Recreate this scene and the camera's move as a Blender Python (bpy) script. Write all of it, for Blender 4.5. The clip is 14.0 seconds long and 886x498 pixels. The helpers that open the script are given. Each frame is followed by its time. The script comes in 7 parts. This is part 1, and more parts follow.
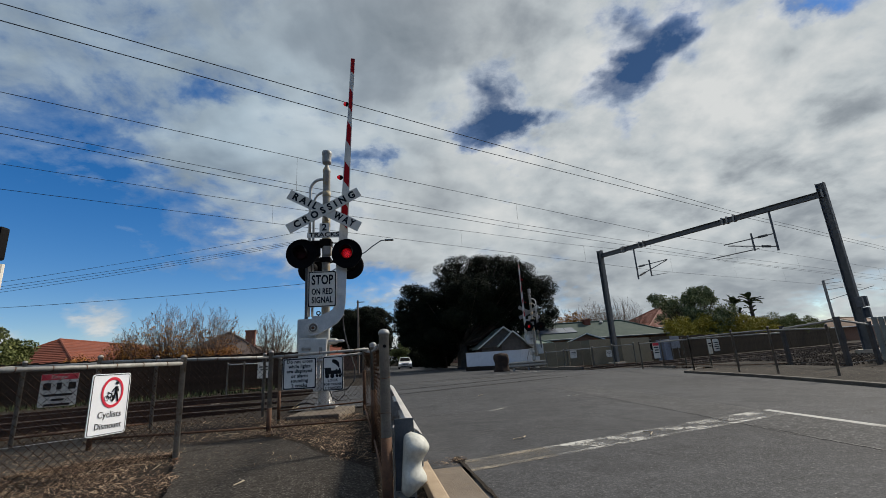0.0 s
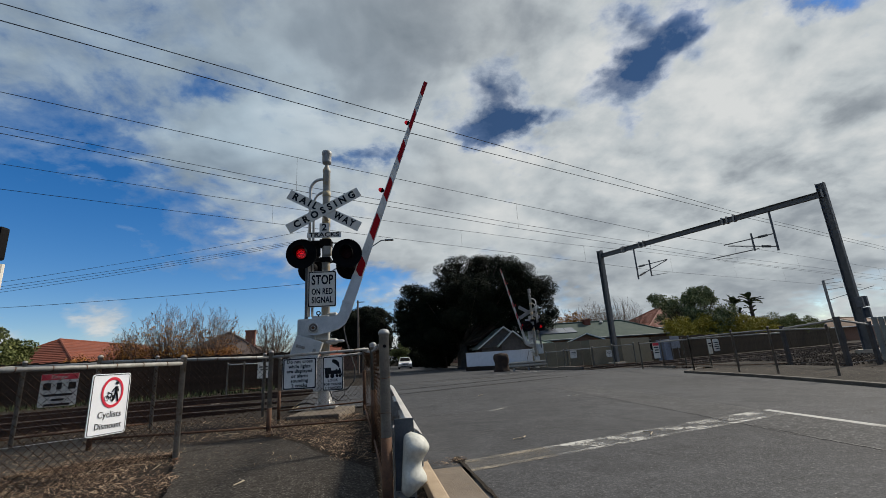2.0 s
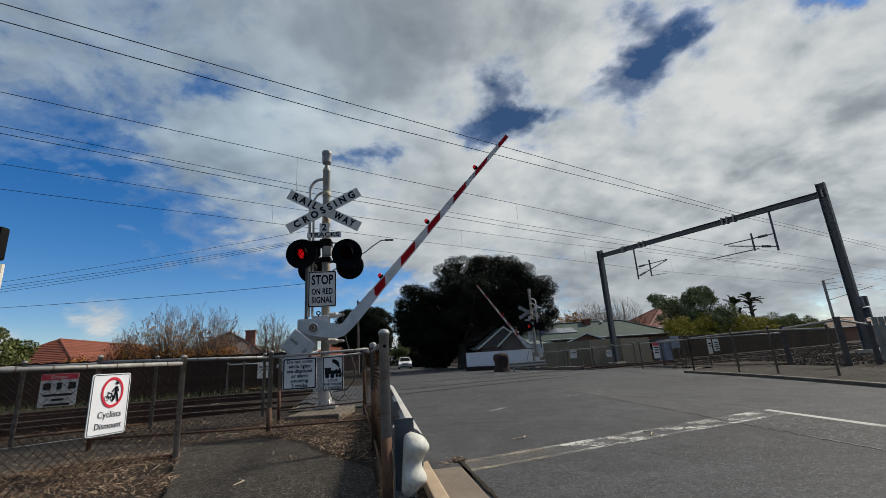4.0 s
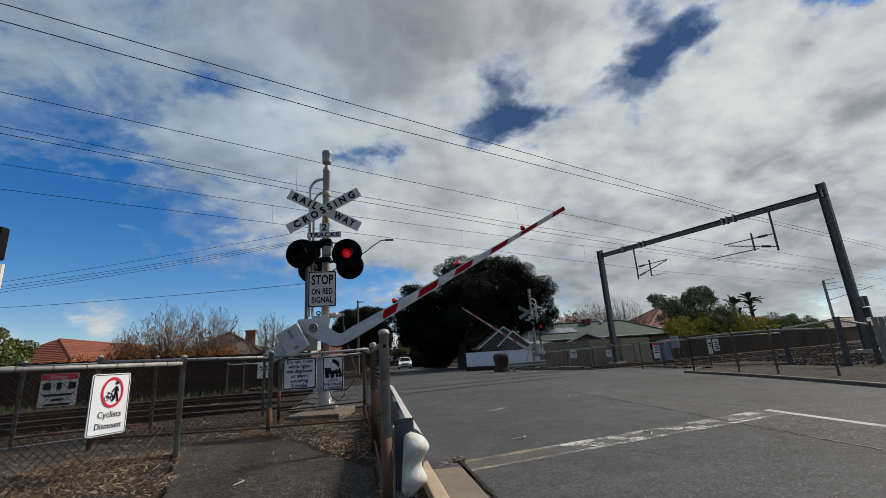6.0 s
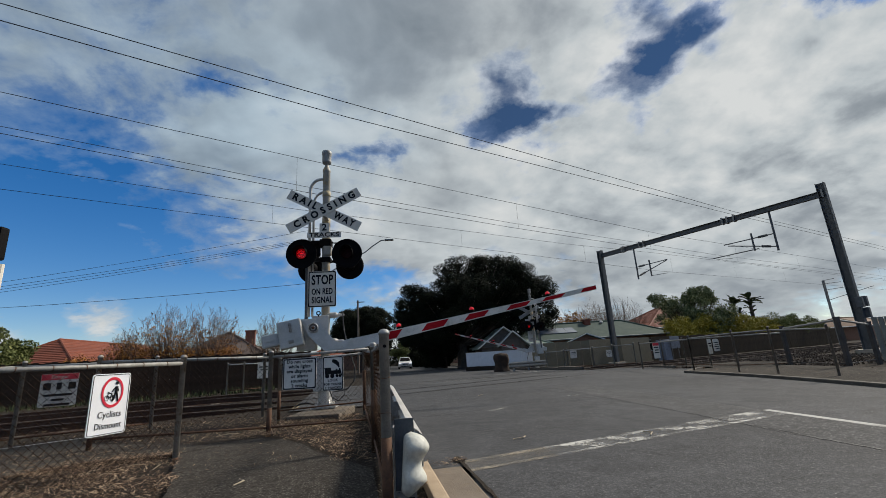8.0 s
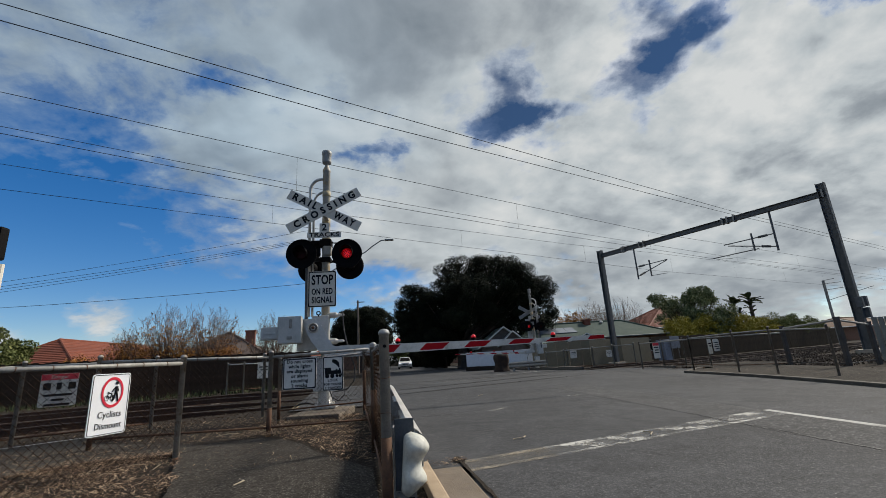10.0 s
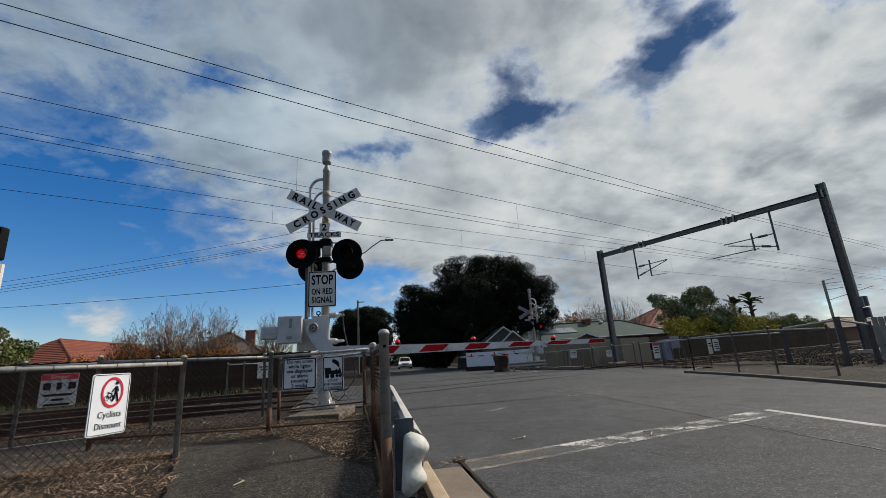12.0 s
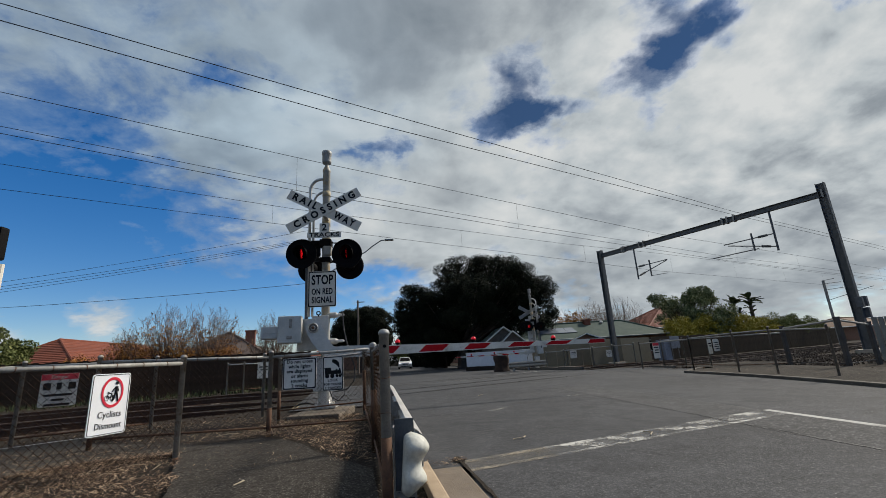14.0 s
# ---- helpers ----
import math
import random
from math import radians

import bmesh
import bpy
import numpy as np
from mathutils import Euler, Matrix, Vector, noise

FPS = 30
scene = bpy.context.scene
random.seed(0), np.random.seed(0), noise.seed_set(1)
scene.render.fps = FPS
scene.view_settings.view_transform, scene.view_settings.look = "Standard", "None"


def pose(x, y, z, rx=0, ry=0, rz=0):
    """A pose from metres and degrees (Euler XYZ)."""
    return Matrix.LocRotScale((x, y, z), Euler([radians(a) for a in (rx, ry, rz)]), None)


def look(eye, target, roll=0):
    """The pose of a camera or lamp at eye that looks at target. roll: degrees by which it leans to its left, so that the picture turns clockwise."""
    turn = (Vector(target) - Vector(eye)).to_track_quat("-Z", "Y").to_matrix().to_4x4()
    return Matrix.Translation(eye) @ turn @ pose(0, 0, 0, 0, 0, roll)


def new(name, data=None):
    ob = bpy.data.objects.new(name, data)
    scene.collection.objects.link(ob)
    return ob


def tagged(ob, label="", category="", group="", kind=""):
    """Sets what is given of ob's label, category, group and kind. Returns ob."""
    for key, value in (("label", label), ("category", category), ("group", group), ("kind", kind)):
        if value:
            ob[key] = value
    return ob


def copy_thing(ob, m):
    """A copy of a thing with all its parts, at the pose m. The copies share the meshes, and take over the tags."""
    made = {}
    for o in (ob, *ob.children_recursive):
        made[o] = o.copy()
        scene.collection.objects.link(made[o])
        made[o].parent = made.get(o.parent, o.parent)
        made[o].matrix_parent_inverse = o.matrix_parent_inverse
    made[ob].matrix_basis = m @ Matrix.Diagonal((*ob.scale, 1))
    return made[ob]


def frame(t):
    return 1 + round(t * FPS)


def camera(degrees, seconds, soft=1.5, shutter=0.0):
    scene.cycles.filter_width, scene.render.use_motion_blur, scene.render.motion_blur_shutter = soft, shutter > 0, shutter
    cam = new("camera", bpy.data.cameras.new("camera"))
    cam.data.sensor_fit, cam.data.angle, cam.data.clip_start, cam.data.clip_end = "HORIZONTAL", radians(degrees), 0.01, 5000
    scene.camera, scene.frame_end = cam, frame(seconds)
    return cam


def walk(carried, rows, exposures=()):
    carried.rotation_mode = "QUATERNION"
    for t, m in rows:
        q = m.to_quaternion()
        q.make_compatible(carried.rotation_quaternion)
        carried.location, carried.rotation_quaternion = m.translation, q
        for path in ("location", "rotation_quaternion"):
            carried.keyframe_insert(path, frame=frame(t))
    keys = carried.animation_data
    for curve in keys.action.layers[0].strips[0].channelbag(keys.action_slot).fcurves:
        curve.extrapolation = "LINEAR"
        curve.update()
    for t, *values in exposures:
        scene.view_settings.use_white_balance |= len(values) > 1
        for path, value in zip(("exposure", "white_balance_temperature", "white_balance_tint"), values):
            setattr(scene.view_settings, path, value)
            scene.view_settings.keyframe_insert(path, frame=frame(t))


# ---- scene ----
cam = camera(92.29, 14.0, soft=0.75)
EYE = pose(0.0, 0.0, 0.9, 104.327, 3.460, -4.709)
walk(cam, [(0.0, EYE), (14.0, EYE)])

# ---- light ----
SUN_AZ, SUN_EL = radians(24), radians(38)      # angle from +X towards +Y, height
sun_way = Vector((math.cos(SUN_AZ) * math.cos(SUN_EL), math.sin(SUN_AZ) * math.cos(SUN_EL), math.sin(SUN_EL)))
world = bpy.data.worlds.new("sky")
scene.world = world
world.use_nodes = True
wn, wl = world.node_tree.nodes, world.node_tree.links
sky = wn.new("ShaderNodeTexSky")
sky.sky_type, sky.sun_disc = "NISHITA", False
sky.sun_elevation, sky.sun_rotation = SUN_EL, math.pi / 2 - SUN_AZ
sky.air_density, sky.dust_density, sky.ozone_density = 1.0, 0.0, 3.4
wn["Background"].inputs["Strength"].default_value = 0.1
deep = wn.new("ShaderNodeHueSaturation")
deep.inputs["Hue"].default_value, deep.inputs["Saturation"].default_value = 0.502, 1.36
wl.new(sky.outputs[0], deep.inputs["Color"])
tint = wn.new("ShaderNodeMix")
tint.data_type, tint.blend_type = "RGBA", "MULTIPLY"
tint.inputs["Factor"].default_value = 1.0
tint.inputs["B"].default_value = (0.97, 0.97, 1.07, 1)
wl.new(deep.outputs[0], tint.inputs["A"])
wl.new(tint.outputs["Result"], wn["Background"].inputs["Color"])
sun = new("sun", bpy.data.lights.new("sun", "SUN"))
sun.data.energy, sun.data.angle, sun.data.color = 4.8, radians(7), (1.0, 0.92, 0.8)
sun.matrix_world = look((0, 0, 50), Vector((0, 0, 50)) - sun_way)


# ---- materials ----
def nodes_of(name):
    m = bpy.data.materials.new(name)
    m.use_nodes = True
    return m, m.node_tree.nodes, m.node_tree.links, m.node_tree.nodes["Principled BSDF"]


def ramp(n, l, src, stops):
    r = n.new("ShaderNodeValToRGB")
    e = r.color_ramp.elements
    while len(e) < len(stops):
        e.new(0.5)
    for el, (p, c) in zip(e, stops):
        el.position, el.color = p, (*c, 1) if len(c) == 3 else c
    l.new(src, r.inputs[0])
    return r.outputs[0]


def noise_tex(n, l, scale, detail=4.0, rough=0.6, vec=None, kind="ShaderNodeTexNoise"):
    t = n.new(kind)
    t.inputs["Scale"].default_value = scale
    if kind == "ShaderNodeTexNoise":
        t.inputs["Detail"].default_value, t.inputs["Roughness"].default_value = detail, rough
    if vec is None:
        vec = n.new("ShaderNodeTexCoord").outputs["Object"]
    l.new(vec, t.inputs["Vector"])
    return t


def mix(n, l, fac, a, b, mode="MIX"):
    m = n.new("ShaderNodeMix")
    m.data_type, m.blend_type = "RGBA", mode
    for s, v in ((m.inputs["Factor"], fac), (m.inputs["A"], a), (m.inputs["B"], b)):
        if isinstance(v, (int, float)):
            s.default_value = v
        elif isinstance(v, tuple):
            s.default_value = (*v, 1)
        else:
            l.new(v, s)
    return m.outputs["Result"]


def surface(name, c1, c2, scale=8.0, rough=0.7, metal=0.0, bump=0.2, fine=60.0, stain=None, stain_scale=2.0, stain_at=0.58, depth=0.01, random_tint=0.0, spec=0.5):
    """Two-scale painted, worn surface: grain in two tones, stains of a third, fine relief."""
    m, n, l, p = nodes_of(name)
    big = noise_tex(n, l, scale, 5, 0.65)
    col = ramp(n, l, big.outputs["Fac"], [(0.32, c1), (0.68, c2)])
    small = noise_tex(n, l, fine, 3, 0.6)
    col = mix(n, l, 0.25, col, ramp(n, l, small.outputs["Fac"], [(0.3, (0.25, 0.25, 0.25)), (0.7, (0.75, 0.75, 0.75))]), "OVERLAY")
    if stain:
        st = noise_tex(n, l, stain_scale, 7, 0.72)
        col = mix(n, l, ramp(n, l, st.outputs["Fac"], [(stain_at, (0, 0, 0)), (stain_at + 0.1, (0.85, 0.85, 0.85))]), col, stain)
    if random_tint:
        oi = n.new("ShaderNodeObjectInfo")
        hsv = n.new("ShaderNodeHueSaturation")
        mr = n.new("ShaderNodeMapRange")
        mr.inputs["To Min"].default_value, mr.inputs["To Max"].default_value = 1 - random_tint, 1 + random_tint
        l.new(oi.outputs["Random"], mr.inputs["Value"])
        l.new(mr.outputs[0], hsv.inputs["Value"])
        l.new(col, hsv.inputs["Color"])
        col = hsv.outputs[0]
    l.new(col, p.inputs["Base Color"])
    p.inputs["Metallic"].default_value = metal
    p.inputs["Specular IOR Level"].default_value = spec
    rr = n.new("ShaderNodeMapRange")
    rr.inputs["To Min"].default_value, rr.inputs["To Max"].default_value = max(0.02, rough - 0.12), min(1.0, rough + 0.12)
    l.new(big.outputs["Fac"], rr.inputs["Value"])
    l.new(rr.outputs[0], p.inputs["Roughness"])
    if bump:
        b = n.new("ShaderNodeBump")
        b.inputs["Strength"].default_value, b.inputs["Distance"].default_value = bump, depth
        l.new(small.outputs["Fac"], b.inputs["Height"])
        l.new(b.outputs[0], p.inputs["Normal"])
    return m


def glow(name, colour, strength):
    m, n, l, p = nodes_of(name)
    p.inputs["Base Color"].default_value = (*colour, 1)
    p.inputs["Emission Color"].default_value = (*colour, 1)
    p.inputs["Emission Strength"].default_value = strength
    p.inputs["Roughness"].default_value = 0.25
    return m


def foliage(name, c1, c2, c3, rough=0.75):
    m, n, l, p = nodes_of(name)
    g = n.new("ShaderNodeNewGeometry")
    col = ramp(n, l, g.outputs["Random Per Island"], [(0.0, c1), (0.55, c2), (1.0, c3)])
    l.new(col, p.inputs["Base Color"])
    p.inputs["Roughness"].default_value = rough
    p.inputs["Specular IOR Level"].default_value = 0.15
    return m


GALV = surface("galvanised_steel", (0.2, 0.195, 0.18), (0.34, 0.335, 0.315), 14, 0.6, 0.25, 0.14, 90, (0.19, 0.12, 0.065), 6, 0.57)
POSTGREY = surface("mottled_grey_post", (0.25, 0.255, 0.25), (0.37, 0.375, 0.37), 16, 0.6, 0.3, 0.15, 90, (0.19, 0.14, 0.1), 7, 0.63, spec=0.3)
POSTWORN = surface("weathered_pale_post", (0.26, 0.235, 0.2), (0.42, 0.39, 0.345), 14, 0.75, 0.0, 0.2, 80, (0.14, 0.085, 0.05), 9, 0.52, spec=0.25)
GALV_RUST = surface("rusty_galvanised_steel", (0.19, 0.18, 0.16), (0.31, 0.3, 0.28), 10, 0.65, 0.2, 0.2, 80, (0.15, 0.085, 0.04), 6, 0.54)
GALV_DULL = surface("dull_brown_steel", (0.12, 0.108, 0.094), (0.23, 0.21, 0.188), 10, 0.7, 0.15, 0.2, 80, (0.1, 0.06, 0.035), 6, 0.54)
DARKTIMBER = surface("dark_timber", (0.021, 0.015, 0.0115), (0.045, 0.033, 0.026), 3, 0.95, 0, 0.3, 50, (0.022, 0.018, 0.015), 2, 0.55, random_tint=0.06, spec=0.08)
RUST = surface("rusted_steel", (0.07, 0.035, 0.02), (0.15, 0.075, 0.04), 14, 0.85, 0.1, 0.4, 90, (0.06, 0.03, 0.02), 7, 0.55)
WIRE = surface("chain_wire", (0.035, 0.031, 0.027), (0.075, 0.068, 0.06), 5, 0.85, 0.0, 0, 40, (0.1, 0.05, 0.025), 3, 0.5, spec=0.1)
WIRE_RUST = surface("rusty_chain_wire", (0.015, 0.009, 0.006), (0.035, 0.02, 0.013), 5, 1.0, 0.0, 0, 40, spec=0.03)
SILVER = surface("silver_paint", (0.4, 0.395, 0.375), (0.54, 0.53, 0.505), 6, 0.42, 0.4, 0.06, 60, (0.3, 0.28, 0.25), 5, 0.66)
GREYBOX = surface("grey_enamel", (0.37, 0.375, 0.355), (0.49, 0.49, 0.465), 5, 0.45, 0.1, 0.05, 50, (0.26, 0.25, 0.22), 6, 0.66)
MASTPAINT = surface("mast_paint", (0.24, 0.235, 0.21), (0.34, 0.33, 0.295), 9, 0.6, 0.1, 0.15, 50, (0.33, 0.235, 0.1), 3.2, 0.52)
SIGNWHITE = surface("sign_white", (0.56, 0.525, 0.455), (0.68, 0.64, 0.56), 4, 0.55, 0, 0.03, 60, (0.44, 0.4, 0.33), 6, 0.64, spec=0.25)
SIGNPALE = surface("sign_pale", (0.62, 0.6, 0.55), (0.72, 0.7, 0.645), 4, 0.5, 0, 0.03, 60, (0.54, 0.51, 0.45), 6, 0.64, spec=0.25)
SIGNNEW = surface("sign_white_new", (0.8, 0.81, 0.83), (0.86, 0.87, 0.89), 4, 0.35, 0, 0.02, 60)
SIGNBACK = surface("sign_aluminium", (0.4, 0.41, 0.42), (0.5, 0.51, 0.52), 5, 0.45, 0.5, 0.03, 60)
INK = surface("black_lettering", (0.008, 0.008, 0.009), (0.018, 0.018, 0.02), 20, 0.7, 0, 0, 60, spec=0.12)
SIGNRED = surface("sign_red", (0.55, 0.012, 0.035), (0.65, 0.02, 0.05), 8, 0.45, 0, 0.03, 60)
BLACK = surface("matt_black", (0.002, 0.002, 0.0025), (0.005, 0.005, 0.006), 8, 0.75, 0, 0.1, 60, spec=0.1)
BOOMWHITE = surface("boom_white", (0.52, 0.495, 0.44), (0.68, 0.65, 0.585), 3, 0.55, 0, 0.04, 40, (0.36, 0.33, 0.28), 5, 0.56, spec=0.25)
BOOMRED = surface("boom_red", (0.3, 0.004, 0.008), (0.4, 0.008, 0.012), 4, 0.6, 0, 0.04, 40, spec=0.12)
LENSOFF = surface("dark_red_lens", (0.015, 0.002, 0.002), (0.03, 0.004, 0.004), 30, 0.55, 0, 0.1, 80, spec=0.12)
GANTRY = surface("gantry_steel", (0.065, 0.072, 0.08), (0.11, 0.118, 0.126), 6, 0.6, 0.3, 0.1, 40, (0.09, 0.07, 0.05), 3, 0.62)
CABLE = surface("cable_black", (0.02, 0.02, 0.022), (0.04, 0.04, 0.043), 10, 0.6, 0, 0, 30)
CONCRETE = surface("concrete", (0.24, 0.21, 0.17), (0.36, 0.32, 0.26), 7, 0.88, 0, 0.4, 120, (0.14, 0.11, 0.08), 3, 0.54)
KERBMAT = surface("kerb_concrete", (0.31, 0.23, 0.15), (0.43, 0.33, 0.225), 6, 0.85, 0, 0.35, 110, (0.3, 0.22, 0.14), 4, 0.6)
RAILSTEEL = surface("rail_rust", (0.03, 0.015, 0.01), (0.065, 0.034, 0.022), 8, 0.8, 0.2, 0.25, 60)
RAILHEAD = surface("rail_head", (0.055, 0.04, 0.032), (0.1, 0.075, 0.06), 5, 0.6, 0.25, 0.03, 60)
SLEEPER = surface("sleeper_timber", (0.06, 0.045, 0.035), (0.13, 0.1, 0.08), 6, 0.9, 0, 0.4, 60, random_tint=0.25)
TIMBER = surface("weathered_timber", (0.09, 0.075, 0.06), (0.17, 0.145, 0.12), 5, 0.9, 0, 0.4, 50, (0.05, 0.045, 0.04), 3, 0.55, random_tint=0.2)
BARK = surface("bark", (0.04, 0.03, 0.023), (0.1, 0.08, 0.062), 4, 0.95, 0, 0.6, 20, depth=0.04)
# galvanised steel with the shade of a face turned from the sun in its colour
SHADESTEEL = surface("shaded_steel", (0.05, 0.055, 0.06), (0.09, 0.097, 0.103), 9, 0.65, 0.2, 0.15, 60, (0.07, 0.055, 0.045), 5, 0.6)
PLASTIC = surface("white_plastic", (0.44, 0.44, 0.385), (0.55, 0.55, 0.49), 5, 0.58, 0, 0.03, 40, (0.5, 0.45, 0.3), 9, 0.63)


def ground_material(name, kind):
    """Ground in the open: 'asphalt', 'coarse', 'path', 'earth', 'ballast'."""
    m, n, l, p = nodes_of(name)
    co = n.new("ShaderNodeTexCoord").outputs["Object"]
    big = noise_tex(n, l, 0.35, 6, 0.62, co)
    mid = noise_tex(n, l, 3.0, 6, 0.7, co)
    vo = noise_tex(n, l, {"ballast": 16.0, "coarse": 55.0}.get(kind, 80.0), vec=co, kind="ShaderNodeTexVoronoi")
    fine = noise_tex(n, l, 140.0 if kind != "ballast" else 60.0, 3, 0.6, co)
    tones = {"asphalt": ((0.048, 0.0487, 0.052), (0.0905, 0.092, 0.0975), (0.21, 0.21, 0.21)),
             "path": ((0.044, 0.0395, 0.034), (0.096, 0.0855, 0.074), (0.24, 0.22, 0.195)),
             "coarse": ((0.045, 0.045, 0.0465), (0.09, 0.09, 0.092), (0.23, 0.23, 0.23)),
             "earth": ((0.026, 0.021, 0.017), (0.058, 0.049, 0.04), (0.16, 0.14, 0.118)),
             "ballast": ((0.028, 0.02, 0.015), (0.066, 0.048, 0.037), (0.14, 0.115, 0.095))}[kind]
    road_like = kind in ("asphalt", "coarse")
    col = ramp(n, l, big.outputs["Fac"], [(0.3, tones[0]), (0.7, tones[1])])
    col = mix(n, l, 0.6, col, ramp(n, l, mid.outputs["Fac"], [(0.3, (0.24, 0.24, 0.24)), (0.72, (0.74, 0.74, 0.74))]), "OVERLAY")
    blotch = noise_tex(n, l, 17.0, 7, 0.85, co)
    col = mix(n, l, 0.85 if not road_like else 0.55, col, ramp(n, l, blotch.outputs["Fac"], [(0.32, (0.15, 0.15, 0.15)), (0.68, (0.82, 0.82, 0.82))]), "OVERLAY")
    chips = ramp(n, l, vo.outputs["Color"], [(0.6, (0, 0, 0)), (0.95, (0.5, 0.5, 0.5) if kind == "asphalt" else (0.7, 0.7, 0.7))])
    col = mix(n, l, chips, col, tones[2])
    dark = ramp(n, l, vo.outputs["Distance"], [(0.2, (0.0, 0.0, 0.0)), (0.7, (0.45, 0.45, 0.45) if road_like else (0.75, 0.75, 0.75))])
    col = mix(n, l, dark, col, tuple(v * 0.35 for v in tones[0]))
    if kind in ("asphalt", "path"):
        crack = n.new("ShaderNodeTexVoronoi")
        crack.feature = "DISTANCE_TO_EDGE"
        warp = noise_tex(n, l, 1.3, 5, 0.7, co)
        vm = n.new("ShaderNodeVectorMath")
        vm.operation = "MULTIPLY_ADD"
        vm.inputs[1].default_value = (1.6, 1.6, 0)
        l.new(warp.outputs["Color"], vm.inputs[0])
        l.new(co, vm.inputs[2])
        l.new(vm.outputs[0], crack.inputs["Vector"])
        crack.inputs["Scale"].default_value = 0.32
        line = ramp(n, l, crack.outputs["Distance"], [(0.0, (0.8, 0.8, 0.8)), (0.006, (0, 0, 0))])
        gate = ramp(n, l, big.outputs["Fac"], [(0.45, (0, 0, 0)), (0.6, (1, 1, 1))])
        col = mix(n, l, mix(n, l, 1.0, line, gate, "MULTIPLY"), col, (0.03, 0.028, 0.026))
        seal = noise_tex(n, l, 0.9, 3, 0.5, co)
        col = mix(n, l, ramp(n, l, seal.outputs["Fac"], [(0.6, (0, 0, 0)), (0.66, (0.35, 0.35, 0.35))]), col, tuple(v * 0.6 for v in tones[0]))
    if road_like:
        # scattered pale grit and dark pits
        for scale_, tone_, at_ in ((38.0, (0.34, 0.335, 0.325), 0.975), (23.0, (0.018, 0.018, 0.019), 0.97)):
            spot = noise_tex(n, l, scale_, vec=co, kind="ShaderNodeTexVoronoi")
            near_ = ramp(n, l, spot.outputs["Distance"], [(0.12, (1, 1, 1)), (0.22, (0, 0, 0))])
            pick_ = ramp(n, l, spot.outputs["Color"], [(at_ - 0.12, (0, 0, 0)), (at_ - 0.1, (0.8, 0.8, 0.8))])
            col = mix(n, l, mix(n, l, 1.0, near_, pick_, "MULTIPLY"), col, tone_)
    l.new(col, p.inputs["Base Color"])
    p.inputs["Roughness"].default_value = 1.0 if not road_like else 0.85
    p.inputs["Specular IOR Level"].default_value = 0.06 if not road_like else 0.16
    b = n.new("ShaderNodeBump")
    b.inputs["Strength"].default_value, b.inputs["Distance"].default_value = 0.6, 0.006 if kind != "ballast" else 0.04
    h = mix(n, l, 0.5, vo.outputs["Distance"], fine.outputs["Fac"])
    l.new(h, b.inputs["Height"])
    l.new(b.outputs[0], p.inputs["Normal"])
    return m


ASPHALT = ground_material("asphalt", "asphalt")
PATHMAT = ground_material("path_asphalt", "path")
COARSE = ground_material("coarse_asphalt", "coarse")
EARTH = ground_material("earth", "earth")
BALLAST = ground_material("ballast", "ballast")


def worn_paint(name, low, high, most, colour=(0.58, 0.57, 0.53, 1)):
    m, n, l, p = nodes_of(name)
    a = noise_tex(n, l, 2.4, 9, 0.7)
    b = noise_tex(n, l, 22.0, 6, 0.8)
    h = mix(n, l, 0.3, a.outputs["Fac"], b.outputs["Fac"])
    keep = ramp(n, l, h, [(low, (0.03, 0.03, 0.03)), (high, (most, most, most))])
    p.inputs["Base Color"].default_value = colour
    p.inputs["Roughness"].default_value = 0.8
    l.new(keep, p.inputs["Alpha"])
    return m


ROADPAINT = worn_paint("worn_road_paint", 0.46, 0.6, 0.78)
TANPAINT = worn_paint("dusty_road_paint", 0.4, 0.6, 0.75, (0.3, 0.26, 0.2, 1))
YELLOWPAINT = worn_paint("worn_yellow_paint", 0.38, 0.55, 0.9, (0.4, 0.31, 0.16, 1))
FAINTPAINT = worn_paint("faint_road_paint", 0.48, 0.7, 0.22)
FAINTTAN = worn_paint("faint_dusty_paint", 0.42, 0.66, 0.42, (0.27, 0.235, 0.185, 1))
LINEPAINT = worn_paint("sound_road_paint", 0.3, 0.5, 0.85, (0.46, 0.455, 0.43, 1))


# ---- mesh helpers ----
def finish(name, bm, material, smooth=False):
    me = bpy.data.meshes.new(name)
    bmesh.ops.recalc_face_normals(bm, faces=bm.faces)
    for f_ in bm.faces:
        f_.smooth = smooth
    bm.to_mesh(me)
    bm.free()
    if material:
        me.materials.append(material)
    return me


def part(name, bm, material, parent=None, label="", smooth=False):
    ob = new(name, finish(name, bm, material, smooth))
    ob.parent = parent
    if label:
        tagged(ob, label)
    return ob


def thing(name, label, category, m=None, group="", kind=""):
    ob = new(name)
    ob.empty_display_size = 0.1
    ob.matrix_basis = m or Matrix()
    return tagged(ob, label, category, group, kind)


def raw(name, verts, faces, material, parent=None, smooth=False):
    me = bpy.data.meshes.new(name)
    me.from_pydata(verts, [], faces)
    me.materials.append(material)
    if smooth:
        me.polygons.foreach_set("use_smooth", [True] * len(me.polygons))
    me.update()
    ob = new(name, me)
    ob.parent = parent
    return ob


def box(bm, x, y, z, sx, sy, sz, bevel=0.0, m=None):
    r = bmesh.ops.create_cube(bm, size=1.0, matrix=(m or Matrix()) @ Matrix.Translation((x, y, z)) @ Matrix.Diagonal((sx, sy, sz, 1)))
    if bevel:
        es = list({e for v in r["verts"] for e in v.link_edges})
        bmesh.ops.bevel(bm, geom=es, offset=bevel, segments=2, profile=0.6, affect="EDGES")
    return bm


